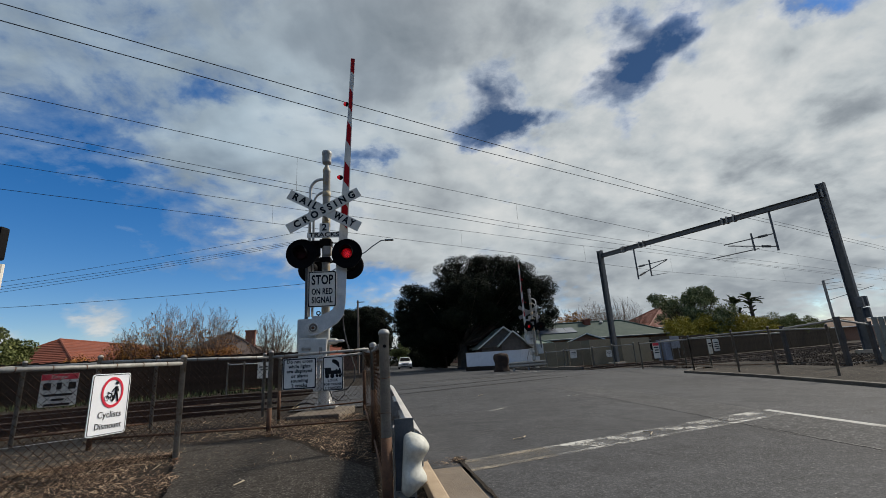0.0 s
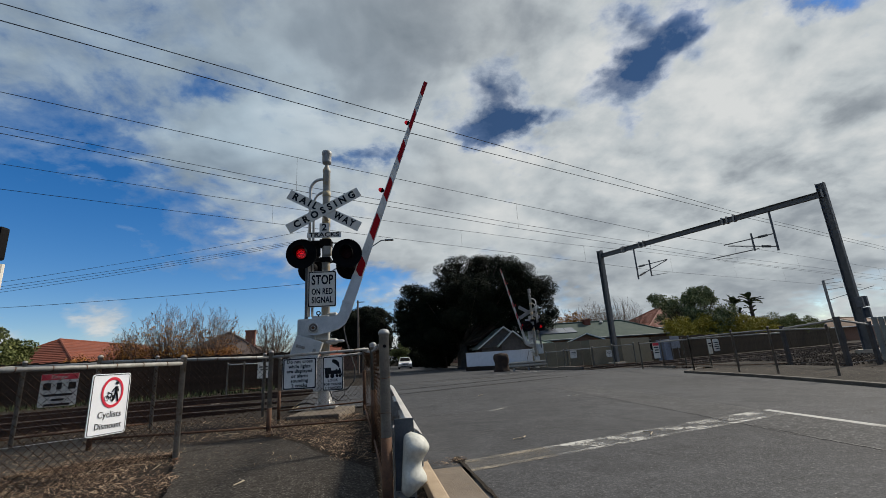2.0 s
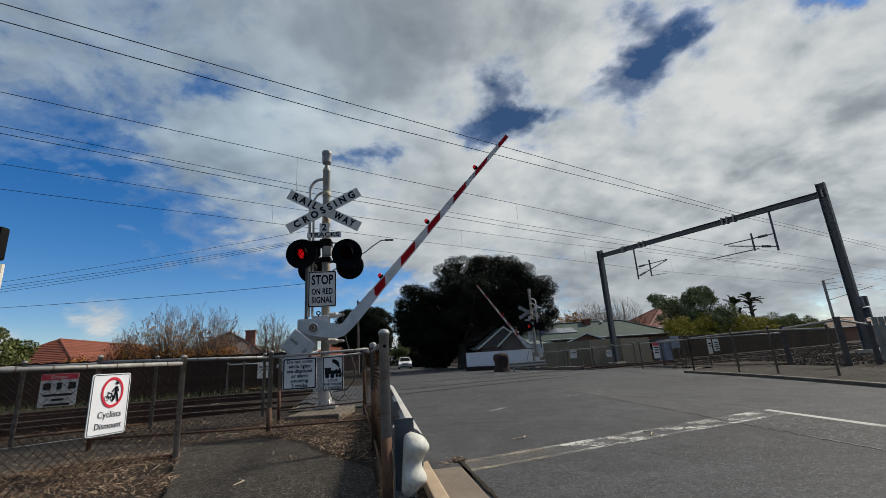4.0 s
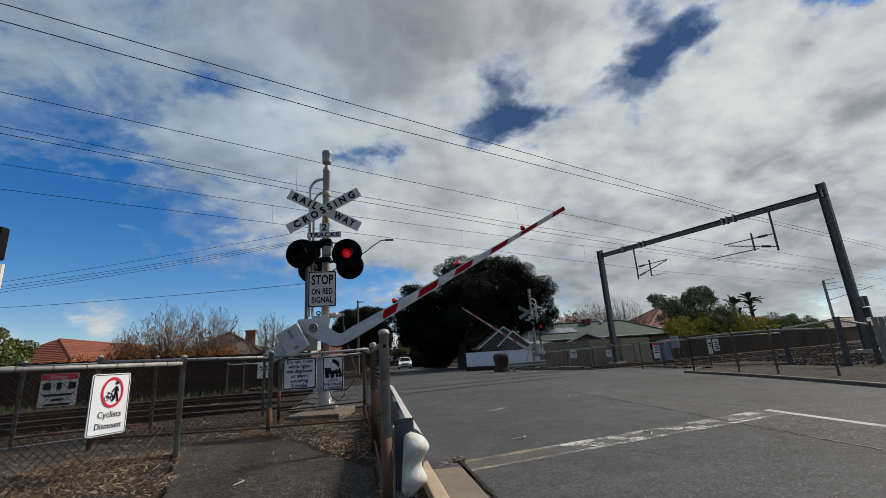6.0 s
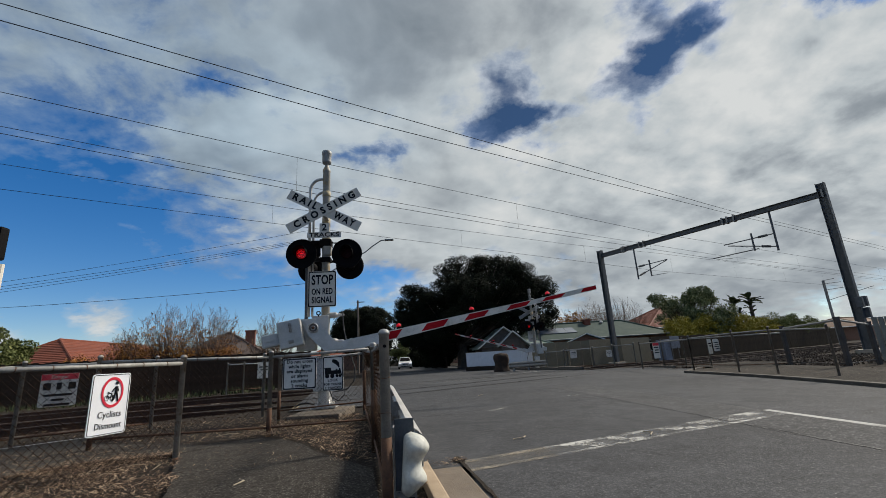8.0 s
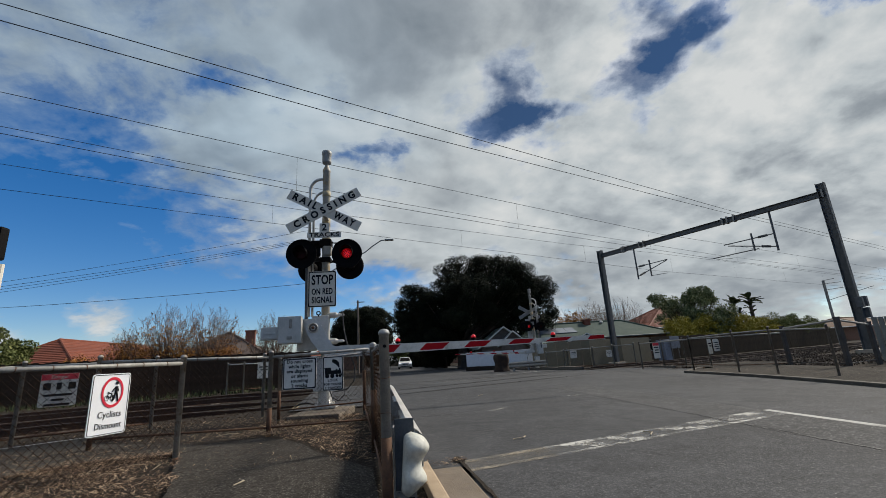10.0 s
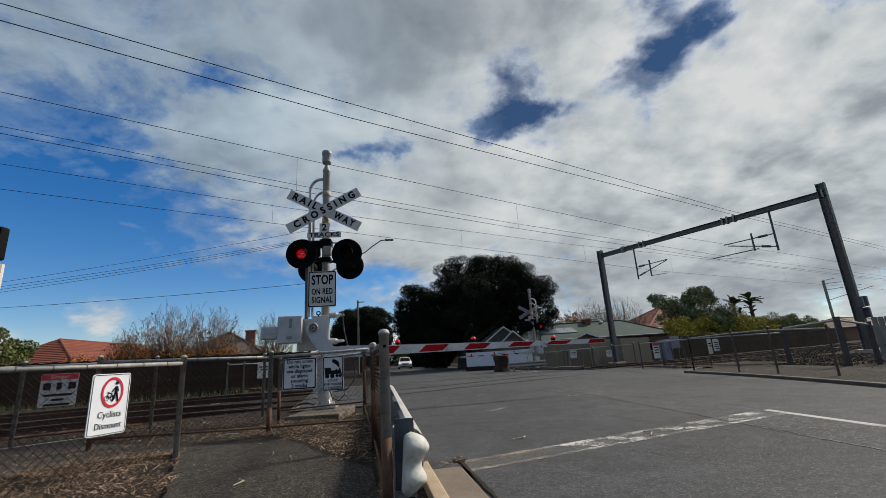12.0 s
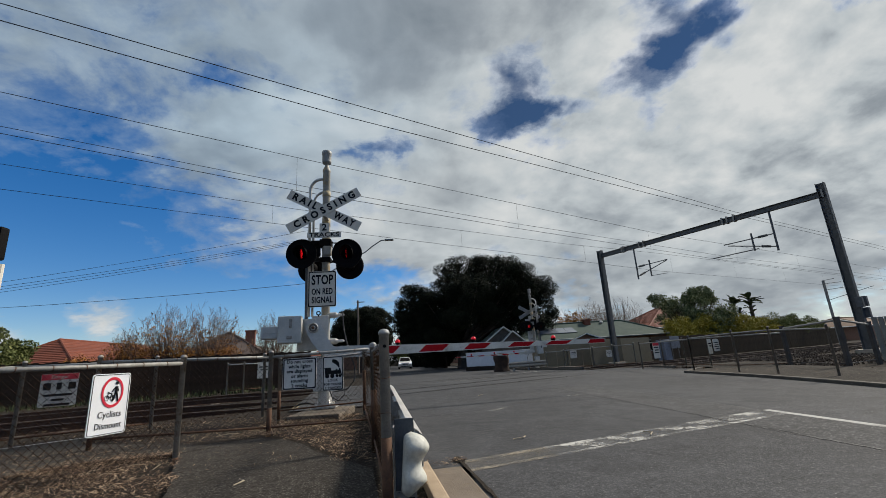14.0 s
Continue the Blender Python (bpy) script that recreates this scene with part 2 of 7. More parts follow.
def rod(bm, a, b, r, seg=8, r2=None, caps=True):
    """A round bar from a to b."""
    a, b = Vector(a), Vector(b)
    d = b - a
    q = d.to_track_quat("Z", "Y").to_matrix().to_4x4()
    bmesh.ops.create_cone(bm, cap_ends=caps, segments=seg, radius1=r, radius2=r if r2 is None else r2, depth=d.length,
                          matrix=Matrix.Translation((a + b) / 2) @ q)
    return bm


def lathe(bm, profile, seg=16, m=None):
    """Turns (radius, height) pairs round the z axis."""
    m = m or Matrix()
    rings = []
    for r, z in profile:
        rings.append([bm.verts.new(m @ Vector((r * math.cos(2 * math.pi * i / seg), r * math.sin(2 * math.pi * i / seg), z))) for i in range(seg)])
    for a, b in zip(rings, rings[1:]):
        for i in range(seg):
            bm.faces.new((a[i], a[(i + 1) % seg], b[(i + 1) % seg], b[i]))
    if profile[0] == profile[-1]:
        return bm
    if profile[0][0] > 1e-4:
        bm.faces.new(rings[0])
    if profile[-1][0] > 1e-4:
        bm.faces.new(rings[-1])
    return bm


def pipe(bm, pts, r, seg=8):
    """A bent round bar through points."""
    pts = [Vector(p) for p in pts]
    rings = []
    for i, p in enumerate(pts):
        d = (pts[min(i + 1, len(pts) - 1)] - pts[max(i - 1, 0)]).normalized()
        q = d.to_track_quat("Z", "Y")
        rings.append([bm.verts.new(p + q @ Vector((r * math.cos(2 * math.pi * k / seg), r * math.sin(2 * math.pi * k / seg), 0))) for k in range(seg)])
    for a, b in zip(rings, rings[1:]):
        s = min(range(seg), key=lambda j: (a[0].co - b[j].co).length)
        for i in range(seg):
            bm.faces.new((a[i], a[(i + 1) % seg], b[(i + 1 + s) % seg], b[(i + s) % seg]))
    bm.faces.new(rings[0])
    bm.faces.new(rings[-1])
    return bm


def plate(bm, outline, y0, y1, m=None):
    """Extrudes an outline of (x, z) pairs from y0 to y1."""
    m = m or Matrix()
    a = [bm.verts.new(m @ Vector((x, y0, z))) for x, z in outline]
    b = [bm.verts.new(m @ Vector((x, y1, z))) for x, z in outline]
    bm.faces.new(a)
    bm.faces.new(list(reversed(b)))
    k = len(a)
    for i in range(k):
        bm.faces.new((a[i], a[(i + 1) % k], b[(i + 1) % k], b[i]))
    return bm


def rounded(w, h, r, k=4):
    pts = []
    for cx, cz, a0 in ((w / 2 - r, h / 2 - r, 0), (-w / 2 + r, h / 2 - r, 90), (-w / 2 + r, -h / 2 + r, 180), (w / 2 - r, -h / 2 + r, 270)):
        for i in range(k + 1):
            a = radians(a0 + 90 * i / k)
            pts.append((cx + r * math.cos(a), cz + r * math.sin(a)))
    return pts


def words(name, text, size, parent, m, material=None, bold=0.0, space=1.0, width=None):
    """Lettering in the built-in font, facing -Y of its parent."""
    c = bpy.data.curves.new(name, "FONT")
    c.body, c.size, c.align_x, c.align_y, c.extrude, c.offset, c.space_character = text, size, "CENTER", "CENTER", 0.001, bold, space
    c.resolution_u = 3
    tmp = bpy.data.objects.new("tmp", c)
    me = bpy.data.meshes.new_from_object(tmp)
    bpy.data.objects.remove(tmp)
    # one object a word: islands of letters closer than a space
    bm = bmesh.new()
    bm.from_mesh(me)
    if width:
        full = max(q.co.x for q in bm.verts) - min(q.co.x for q in bm.verts)
        for q in bm.verts:
            q.co.x *= width / full
    todo, islands = set(bm.faces), []
    while todo:
        f0 = todo.pop()
        isle, queue = [f0], [f0]
        while queue:
            for e in queue.pop().edges:
                for g in e.link_faces:
                    if g in todo:
                        todo.remove(g)
                        isle.append(g)
                        queue.append(g)
        xs = [q.co.x for g in isle for q in g.verts]
        islands.append((min(xs), max(xs), isle))
    islands.sort(key=lambda q: q[0])
    groups, reach = [], -1e9
    for x0, x1, isle in islands:
        if x0 - reach > size * 0.2 * space * (width / full if width else 1.0):
            groups.append([])
        groups[-1].extend(isle)
        reach = max(reach, x1)
    ob = None
    for g in groups:
        index, verts, faces = {}, [], []
        for f_ in g:
            for q in f_.verts:
                if q not in index:
                    index[q] = len(verts)
                    verts.append(tuple(q.co))
            faces.append([index[q] for q in f_.verts])
        ob = raw(name, verts, faces, material or INK, parent)
        ob.matrix_basis = m @ pose(0, 0, 0, 90)
    bm.free()
    bpy.data.meshes.remove(me)
    return ob


DARKCONC = surface("stained_concrete", (0.055, 0.047, 0.038), (0.1, 0.088, 0.073), 7, 0.9, 0, 0.4, 110, (0.06, 0.05, 0.04), 3, 0.5)


# ---- ground ----
TRACK_TURN = 26.0
CT, ST = math.cos(radians(TRACK_TURN)), math.sin(radians(TRACK_TURN))


def track(l, s, z=0.0):
    """Place from metres along the railway, metres across it, and height."""
    return Vector((CT * l - ST * s, ST * l + CT * s, z))


def lie(y):
    """The ground's height: it falls away beyond the railway."""
    if y < 17:
        return 0.0
    if y < 30:
        return -0.28 * (y - 17) / 13
    return -0.28


def road_edges(y):
    """The road's two edges at y: straight as far as the railway, then it bends away."""
    if y < 5:
        right = 7.3
    elif y < 13:
        right = 7.3 + 1.2 * math.sin((y - 5) / 8 * math.pi / 2)
    else:
        right = 8.5
    left = 0.47 if y < 3.9 else -0.12 - 0.03 * (y - 4)
    if 9.8 < y < 20:
        left, right = -2.55 - 0.13 * (y - 10), right + (1.55 if y > 13.5 else 0.0)
    if y > 19.9:
        left = -1.5
    if y > 18:
        t = y - 18
        left -= 0.04 * t + 0.0011 * t * t
        right -= 0.02 * t + 0.0012 * t * t
    return left, right


def sheet(name, left_right, ys, z, material, nx=6, label="", category="", kind="structure"):
    v, f_ = [], []
    for y in ys:
        a, b = left_right(y)
        for i in range(nx + 1):
            x = a + (b - a) * i / nx
            v.append((x, y, lie(y) + z))
    for j in range(len(ys) - 1):
        for i in range(nx):
            k = j * (nx + 1) + i
            f_.append((k, k + 1, k + nx + 2, k + nx + 1))
    return tagged(raw(name, v, f_, material), label, category, "", kind)


def slab_of(name, top, material):
    """A slab with an upright edge under an outline."""
    k = len(top)
    v = list(top) + [(x, y, z - 0.12) for x, y, z in top]
    return raw(name, v, [tuple(range(k))] + [(i, k + i, k + (i + 1) % k, (i + 1) % k) for i in range(k)], material)


# outlines of the footpath and of its branch through the fences
PATH = [(-1.6, -6), (-0.2, -6), (-0.22, 3.2), (-0.33, 4.07), (-0.62, 4.5), (-1.0, 5.05), (-1.25, 5.55), (-1.6, 6.05), (-1.95, 6.3), (-2.45, 6.2), (-2.85, 5.9), (-2.72, 5.55),
        (-2.5, 5.2), (-2.22, 4.55), (-1.9, 3.85), (-1.72, 3.2), (-1.6, 1.5)]
MAZE = [(-2.3, 5.85), (-2.85, 6.2), (-4.7, 7.0), (-5.0, 7.78), (-9.5, 4.12), (-9.0, 1.6), (-4.3, 4.85), (-3.6, 5.45), (-2.75, 5.55)]


def inside(x, y, outline):
    """Whether a place lies within an outline."""
    hit = False
    for (x0, y0), (x1, y1) in zip(outline, outline[1:] + outline[:1]):
        if (y0 > y) != (y1 > y) and x < x0 + (x1 - x0) * (y - y0) / (y1 - y0):
            hit = not hit
    return hit


def build_ground():
    ys = [-4400, -1000, -200, -60, -20, 0] + [i * 0.5 for i in range(1, 81)] + [50, 70, 100, 160, 300, 800, 2000, 4400]
    xs = [-4400, -1500, -400, -120, -60, -40, -25, -15] + [i * 1.0 for i in range(-10, 21)] + [26, 35, 50, 80, 160, 500, 1500, 4400]
    v = [(x, y, lie(y) - 0.03 + (0.014 * noise.noise((x * 0.7, y * 0.7, 0)) if abs(x) < 20 and 0 < y < 40 else 0)) for y in ys for x in xs]
    k = len(xs)
    f_ = [(j * k + i, j * k + i + 1, j * k + k + i + 1, j * k + k + i) for j in range(len(ys) - 1) for i in range(k - 1)]
    tagged(raw("ground", v, f_, EARTH), "bare brown earth verge and open ground", "ground", "", "structure")
    sheet("road", road_edges, [-25, -10, 0, 1, 2, 3, 3.89, 3.91] + [i * 1.0 for i in range(4, 10)] + [9.79, 9.81] + [i * 1.0 for i in range(10, 14)] + [13.51] + [i * 1.0 for i in range(14, 20)] + [19.95] + [i * 1.0 for i in range(20, 40)] + [44, 50, 56, 62, 70, 80, 95, 110], 0.0, ASPHALT, 8,
          "worn grey asphalt road with cracks and seams", "road")
    # footpath on this side, with its branch behind the fence
    tagged(slab_of("footpath", [(x, y, 0.012) for x, y in PATH], PATHMAT), "dark patched asphalt footpath", "footpath", "", "structure")
    tagged(slab_of("maze_path", [(x, y, 0.016) for x, y in MAZE], PATHMAT), "asphalt branch of the footpath beside the railway", "footpath", "", "structure")
    strip("path_line", (-4.98, 7.76), (-9.5, 4.08), 0.07, 0.022, "thin white line painted on the path").data.materials[0] = LINEPAINT


GUTTERMAT = surface("tan_stained_concrete", (0.12, 0.094, 0.07), (0.185, 0.15, 0.114), 6, 0.9, 0, 0.4, 110, (0.13, 0.095, 0.06), 3, 0.54)


def build_kerbs():
    """Concrete kerb units along the footpath, gutter slabs, and the far kerb."""
    base = tagged(new("kerb"), "pale worn concrete kerb with gutter slabs", "kerb", "", "structure")
    unit = bmesh.new()
    box(unit, 0, 0, 0, 0.1, 1.19, 0.22, 0.012)
    me = finish("kerb_stone", unit, KERBMAT)
    for i in range(5):
        o = new("kerb_stone", me)
        o.parent = base
        o.matrix_basis = pose(0.15 + 0.105 * i, 3.4 - 1.2 * i, -0.06, 0, 0, 5)
    slab = bmesh.new()
    box(slab, 0, 0, 0, 0.27, 1.95, 0.12, 0.015)
    me = finish("gutter_slab", slab, GUTTERMAT)
    for i in range(3):
        o = new("gutter_slab", me)
        o.parent = base
        o.matrix_basis = pose(0.375 + 0.175 * i, 2.93 - 1.97 * i, -0.052, 0, 0, 5)
    # far kerb, with the raised footway behind it
    far = tagged(new("far_kerb"), "low dark concrete kerb of the opposite footway", "kerb", "", "structure")
    ys = [-8 + 1.5 * i for i in range(18)]
    for a, b in zip(ys, ys[1:]):
        xa, xb = road_edges(a)[1], road_edges(b)[1]
        if 15.4 < b < 17.5:
            continue
        bm = bmesh.new()
        d = Vector((xb - xa, b - a, 0))
        box(bm, d.length / 2, 0, 0, d.length - 0.012, 0.13, 0.22, 0.02)
        o = part("kerb_stone", bm, DARKCONC, far)
        o.matrix_basis = pose(xa + 0.06, a, lie(a) - 0.045, 0, 0, math.degrees(math.atan2(d.y, d.x)))
    sheet("far_footway", lambda y: (road_edges(y)[1] + 0.12, road_edges(y)[1] + 2.9), [-8 + 0.75 * i for i in range(33)], 0.062, PATHMAT, 4,
          "compacted earth and gravel footway", "footway")
    # kerb on the bend beyond the railway
    ys = [21, 24, 27, 30, 34, 38, 43, 50, 58, 66, 76, 90]
    for side in (0, 1):
        k = tagged(new("road_kerb"), "pale concrete kerb along the far road", "kerb", "", "structure")
        for a, b in zip(ys, ys[1:]):
            if side == 0 and a < 58:
                continue
            xa, xb = road_edges(a)[side], road_edges(b)[side]
            bm = bmesh.new()
            d = Vector((xb - xa, b - a, 0))
            box(bm, d.length / 2, 0, 0, d.length, 0.2, 0.28, 0.02)
            o = part("kerb_stone", bm, DARKCONC, k)
            o.matrix_basis = pose(xa + (0.1 if side else -0.1), a, lie(a), 0, 0, math.degrees(math.atan2(d.y, d.x)))


def strip(name, a, b, w, z, label):
    a, b = Vector((*a, 0)), Vector((*b, 0))
    d = (b - a).normalized()
    q = Vector((-d.y, d.x, 0)) * w / 2
    v = [(p.x, p.y, lie(p.y) + z) for p in (a - q, b - q, b + q, a + q)]
    return tagged(raw(name, v, [(0, 1, 2, 3)], ROADPAINT), label, "road marking", "", "structure")


def build_markings():
    label = "worn white stop line painted across the lane"

    def across(x, off):
        return x, 3.92 + 0.335 * (x - 0.5) + off
    for x0, x1, paint, faint in ((0.46, 1.3, TANPAINT, FAINTTAN), (1.3, 4.5, ROADPAINT, FAINTPAINT)):
        strip("stop_line", across(x0, 0.0), across(x1, 0.0), 0.3, 0.0045, label).data.materials[0] = faint
        strip("stop_line", across(x0, 0.15), across(x1, 0.16), 0.085, 0.0052, label).data.materials[0] = paint
        strip("stop_line", across(x0, -0.16), across(x1, -0.165), 0.07, 0.0052, label).data.materials[0] = paint
    # scraps of the line that kept their paint
    rnd = random.Random(21)
    for x, off, long_, wide in ((1.66, 0.1, 0.24, 0.1), (1.76, -0.02, 0.13, 0.1), (2.08, 0.06, 0.12, 0.12), (2.25, -0.1, 0.1, 0.07), (2.85, 0.04, 0.18, 0.09), (3.1, -0.06, 0.16, 0.08), (3.4, 0.05, 0.2, 0.1), (3.75, -0.02, 0.15, 0.09), (4.2, 0.06, 0.2, 0.07)):
        c = across(x, off)
        v = []
        for k in range(14):
            a = 6.2832 * k / 14
            r = rnd.uniform(0.6, 1.15)
            u, w = math.cos(a) * long_ * r, math.sin(a) * wide * r
            v.append((c[0] + 0.948 * u - 0.318 * w, c[1] + 0.318 * u + 0.948 * w, 0.0058))
        tagged(raw("stop_line", v, [tuple(range(14))], ROADPAINT), label, "road marking", "", "structure")
    # coarser strip of surfacing beside the centre line
    v = []
    for k in range(41):
        y = -6 + 17 * k / 40
        v += [(3.65 + 0.03 * noise.noise((0, y * 1.7, 0)), y, 0.003), (4.52 + 0.03 * noise.noise((5, y * 1.7, 0)), y, 0.003)]
    tagged(raw("surfacing_strip", v, [(2 * k, 2 * k + 1, 2 * k + 3, 2 * k + 2) for k in range(40)], COARSE), "coarse patched strip of asphalt along the lane", "road", "", "structure")
    strip("centre_line", (4.6, -8), (4.56, 5.45), 0.105, 0.005, "white centre line painted on the road").data.materials[0] = LINEPAINT
    for a, b, w in (((1.36, 7.4), (1.74, 7.75), 0.1), ((3.2, 8.84), (3.52, 8.86), 0.07), ((0.99, 17.1), (2.57, 17.25), 0.16), ((2.93, 17.75), (3.62, 17.75), 0.14), ((4.02, 17.68), (4.67, 17.75), 0.14)):
        strip("lane_mark", a, b, w, 0.005, "faded white dash painted on the road")
    strip("far_stop_line", (4.4, 22.5), (7.4, 24.0), 0.35, 0.005, "worn white stop line on the far approach")
    strip("path_edge_line", (-2.5, 10.0), (-3.8, 19.9), 0.12, 0.006, "worn yellow line along the pedestrian crossing").data.materials[0] = YELLOWPAINT
    # seams in the asphalt
    seams = tagged(new("road_seam"), "dark tar seams and cracks in the asphalt", "road seam", "", "structure")
    rnd = random.Random(4)
    for pts in ([(3.66, -4), (3.67, 3.3), (3.62, 4.1), (3.66, 5.0), (3.7, 6.6), (3.53, 8.2), (3.28, 10.8)], [(4.5, 5.45), (4.57, 7.65), (4.5, 10.5)], [(0.15, 7.35), (0.8, 7.38), (1.35, 7.45), (1.76, 7.89), (2.6, 8.05), (3.53, 8.18)],
                [(0.18, 8.78), (0.92, 9.51), (1.9, 10.14), (3.26, 10.66), (7.5, 11.6)], [(0.8, 5.5), (1.15, 5.62)]):
        v, f_ = [], []
        for a, b in zip(pts, pts[1:]):
            a, b = Vector((*a, 0)), Vector((*b, 0))
            d = (b - a).normalized()
            k = max(2, int((b - a).length / 0.05))
            for i in range(k + 1):
                w = rnd.uniform(0.003, 0.012)
                p = a.lerp(b, i / k) + Vector((-d.y, d.x, 0)) * rnd.uniform(-0.012, 0.012)
                q = Vector((-d.y, d.x, 0)) * w
                v += [(p.x - q.x, p.y - q.y, 0.004), (p.x + q.x, p.y + q.y, 0.004)]
        f_ = [(2 * i, 2 * i + 1, 2 * i + 3, 2 * i + 2) for i in range(len(v) // 2 - 1)]
        raw("seam", v, f_, CABLE, seams)
    # earth and dead leaves packed along the gutter joint and in its hollow
    rnd = random.Random(31)
    v = []
    for k in range(121):
        f_ = k / 120
        y = 4.28 - 3.1 * f_
        x = 0.43 + 0.09 * (4.28 - y) + 0.012 * noise.noise((0, y * 3.0, 4))
        w = (0.02 + 0.012 * noise.noise((3, y * 7.0, 0))) * (1.0 + 2.6 * max(0.0, 1 - abs(y - 4.14) / 0.12))
        v += [(x - max(0.006, w + 0.004 * rnd.random()), y, 0.0125), (x + max(0.005, 0.7 * w), y, 0.0042)]
    tagged(raw("gutter_dirt", v, [(2 * k, 2 * k + 1, 2 * k + 3, 2 * k + 2) for k in range(120)], EARTH), "dark earth packed along the gutter joint", "dirt", "", "structure")


def crossing(s):
    """Where the road begins and ends along a line s metres across."""
    return (-3.05 + ST * s) / CT, (10.0 + ST * s) / CT


def rail_z(l, s=12.0):
    a, b = crossing(s)
    if a <= l <= b:
        return lie(track(l, s).y) + 0.006
    if l > b:
        return lie(track(l, s).y) * 0.5
    l += 5 - a
    if l < 2:
        return 0.12
    if l < 5:
        return 0.12 - 0.105 * (l - 2) / 3
    return 0.015


def build_railway():
    for k in (0, 1):
        v, f_ = [], []
        prof = [(9.9, -0.04), (10.5, 0.0), (11.9, -0.02), (14.0, -0.05), (16.0, -0.02), (17.6, 0.0), (18.4, -0.1)]
        off = -0.03 if k == 0 else -0.1
        for i in range(61):
            for s, z in prof:
                a, b = (-70, crossing(s)[0]) if k == 0 else (crossing(s)[1], 130)
                q = (i / 60) ** (0.5 if k == 0 else 2)
                l = a + (b - a) * q
                v.append(tuple(track(l, s, z + off + (rail_z(l, s) if k else 0) + 0.02 * noise.noise((l * 1.3, s * 1.3, 1)))))
        w = len(prof)
        for i in range(60):
            for j in range(w - 1):
                f_.append((i * w + j, i * w + j + 1, i * w + w + j + 1, i * w + w + j))
        tagged(raw("ballast_bed", v, f_, BALLAST), "brown-grey stone ballast under the tracks", "ballast", "", "structure")
    # loose stones
    rnd = random.Random(8)
    v, f_ = [], []
    for i in range(7600):
        s = rnd.uniform(9.6, 13.5) if i < 5200 else rnd.uniform(4.8, 9.8)
        l = crossing(s)[1] + rnd.uniform(0, 22) if i % 3 or i >= 5200 else crossing(s)[0] - rnd.uniform(0, 12)
        if i >= 5200:
            l = rnd.uniform(15.2, 25.0)
        r = rnd.uniform(0.02, 0.055) * (1.0 if l > 5 else 0.5)
        c = track(l, s, (-0.1 if l > 5 and i < 5200 else -0.03) + r * 0.5)
        k = len(v)
        for d in ((1, 0, 0), (-1, 0, 0), (0, 1, 0), (0, -1, 0), (0, 0, 1), (0, 0, -1)):
            v.append(tuple(c + Vector(d) * r * rnd.uniform(0.6, 1.2) + Vector((rnd.uniform(-r, r), rnd.uniform(-r, r), 0)) * 0.3))
        f_ += [(k + a, k + b, k + c_) for a, b, c_ in ((0, 2, 4), (2, 1, 4), (1, 3, 4), (3, 0, 4), (2, 0, 5), (1, 2, 5), (3, 1, 5), (0, 3, 5))]
    tagged(raw("ballast_stones", v, f_, STONE), "loose grey and brown ballast stones", "ballast", "", "stuff")
    for s0 in (11.2, 15.2):
        t = tagged(new("railway_track"), "broad-gauge railway track with rusty rails on timber sleepers", "railway track", "railway tracks", "structure")
        for s in (s0, s0 + 1.6):
            for nm, prof, mat in (("rail", [(-0.07, -0.16), (0.07, -0.16), (0.07, -0.145), (0.012, -0.125), (0.012, -0.04), (0.035, -0.03), (0.035, -0.006), (-0.035, -0.006), (-0.035, -0.03), (-0.012, -0.04), (-0.012, -0.125), (-0.07, -0.145)], RAILSTEEL),
                                  ("rail_head", [(-0.03, -0.006), (0.03, -0.006), (0.03, 0.0), (-0.03, 0.0)], RAILHEAD)):
                c0, c1 = crossing(s)
                ls = [-70, -40, -20, -8, c0 - 3, c0 - 2, c0 - 1, c0 - 0.1, c0, c0 + 3, c0 + 6, c0 + 9, c1, c1 + 0.1, c1 + 3, c1 + 8, c1 + 18, 60, 90, 130]
                v = [tuple(track(l, s + q, rail_z(l, s) + z)) for l in ls for q, z in prof]
                w = len(prof)
                f_ = [(i * w + j, i * w + (j + 1) % w, i * w + w + (j + 1) % w, i * w + w + j) for i in range(len(ls) - 1) for j in range(w)]
                raw(nm, v, f_, mat, t)
            # flangeway through the road
            v = [tuple(track(l, s + q, lie(track(l, s).y) + 0.006)) for l in [c0 + (c1 - c0) * i / 6 for i in range(7)] for q in (-0.055, 0.035)]
            raw("flangeway", v, [(2 * i, 2 * i + 1, 2 * i + 3, 2 * i + 2) for i in range(6)], CABLE, t)
        bm = bmesh.new()
        box(bm, 0, 0, 0, 0.23, 2.6, 0.13, 0.01)
        me = finish("sleeper", bm, SLEEPER)
        for i in range(70):
            l = -14 + 0.68 * i
            if crossing(s0 + 0.8)[0] - 0.5 < l < crossing(s0 + 0.8)[1] + 0.5:
                continue
            o = new("sleeper", me)
            o.parent = t
            o.matrix_basis = Matrix.Translation(track(l, s0 + 0.8, rail_z(l, s0) - 0.2)) @ pose(0, 0, 0, 0, 0, TRACK_TURN)


STONE = foliage("ballast_stone", (0.028, 0.021, 0.016), (0.062, 0.047, 0.037), (0.15, 0.125, 0.103), 1.0)
build_ground()
build_kerbs()
build_markings()
build_railway()


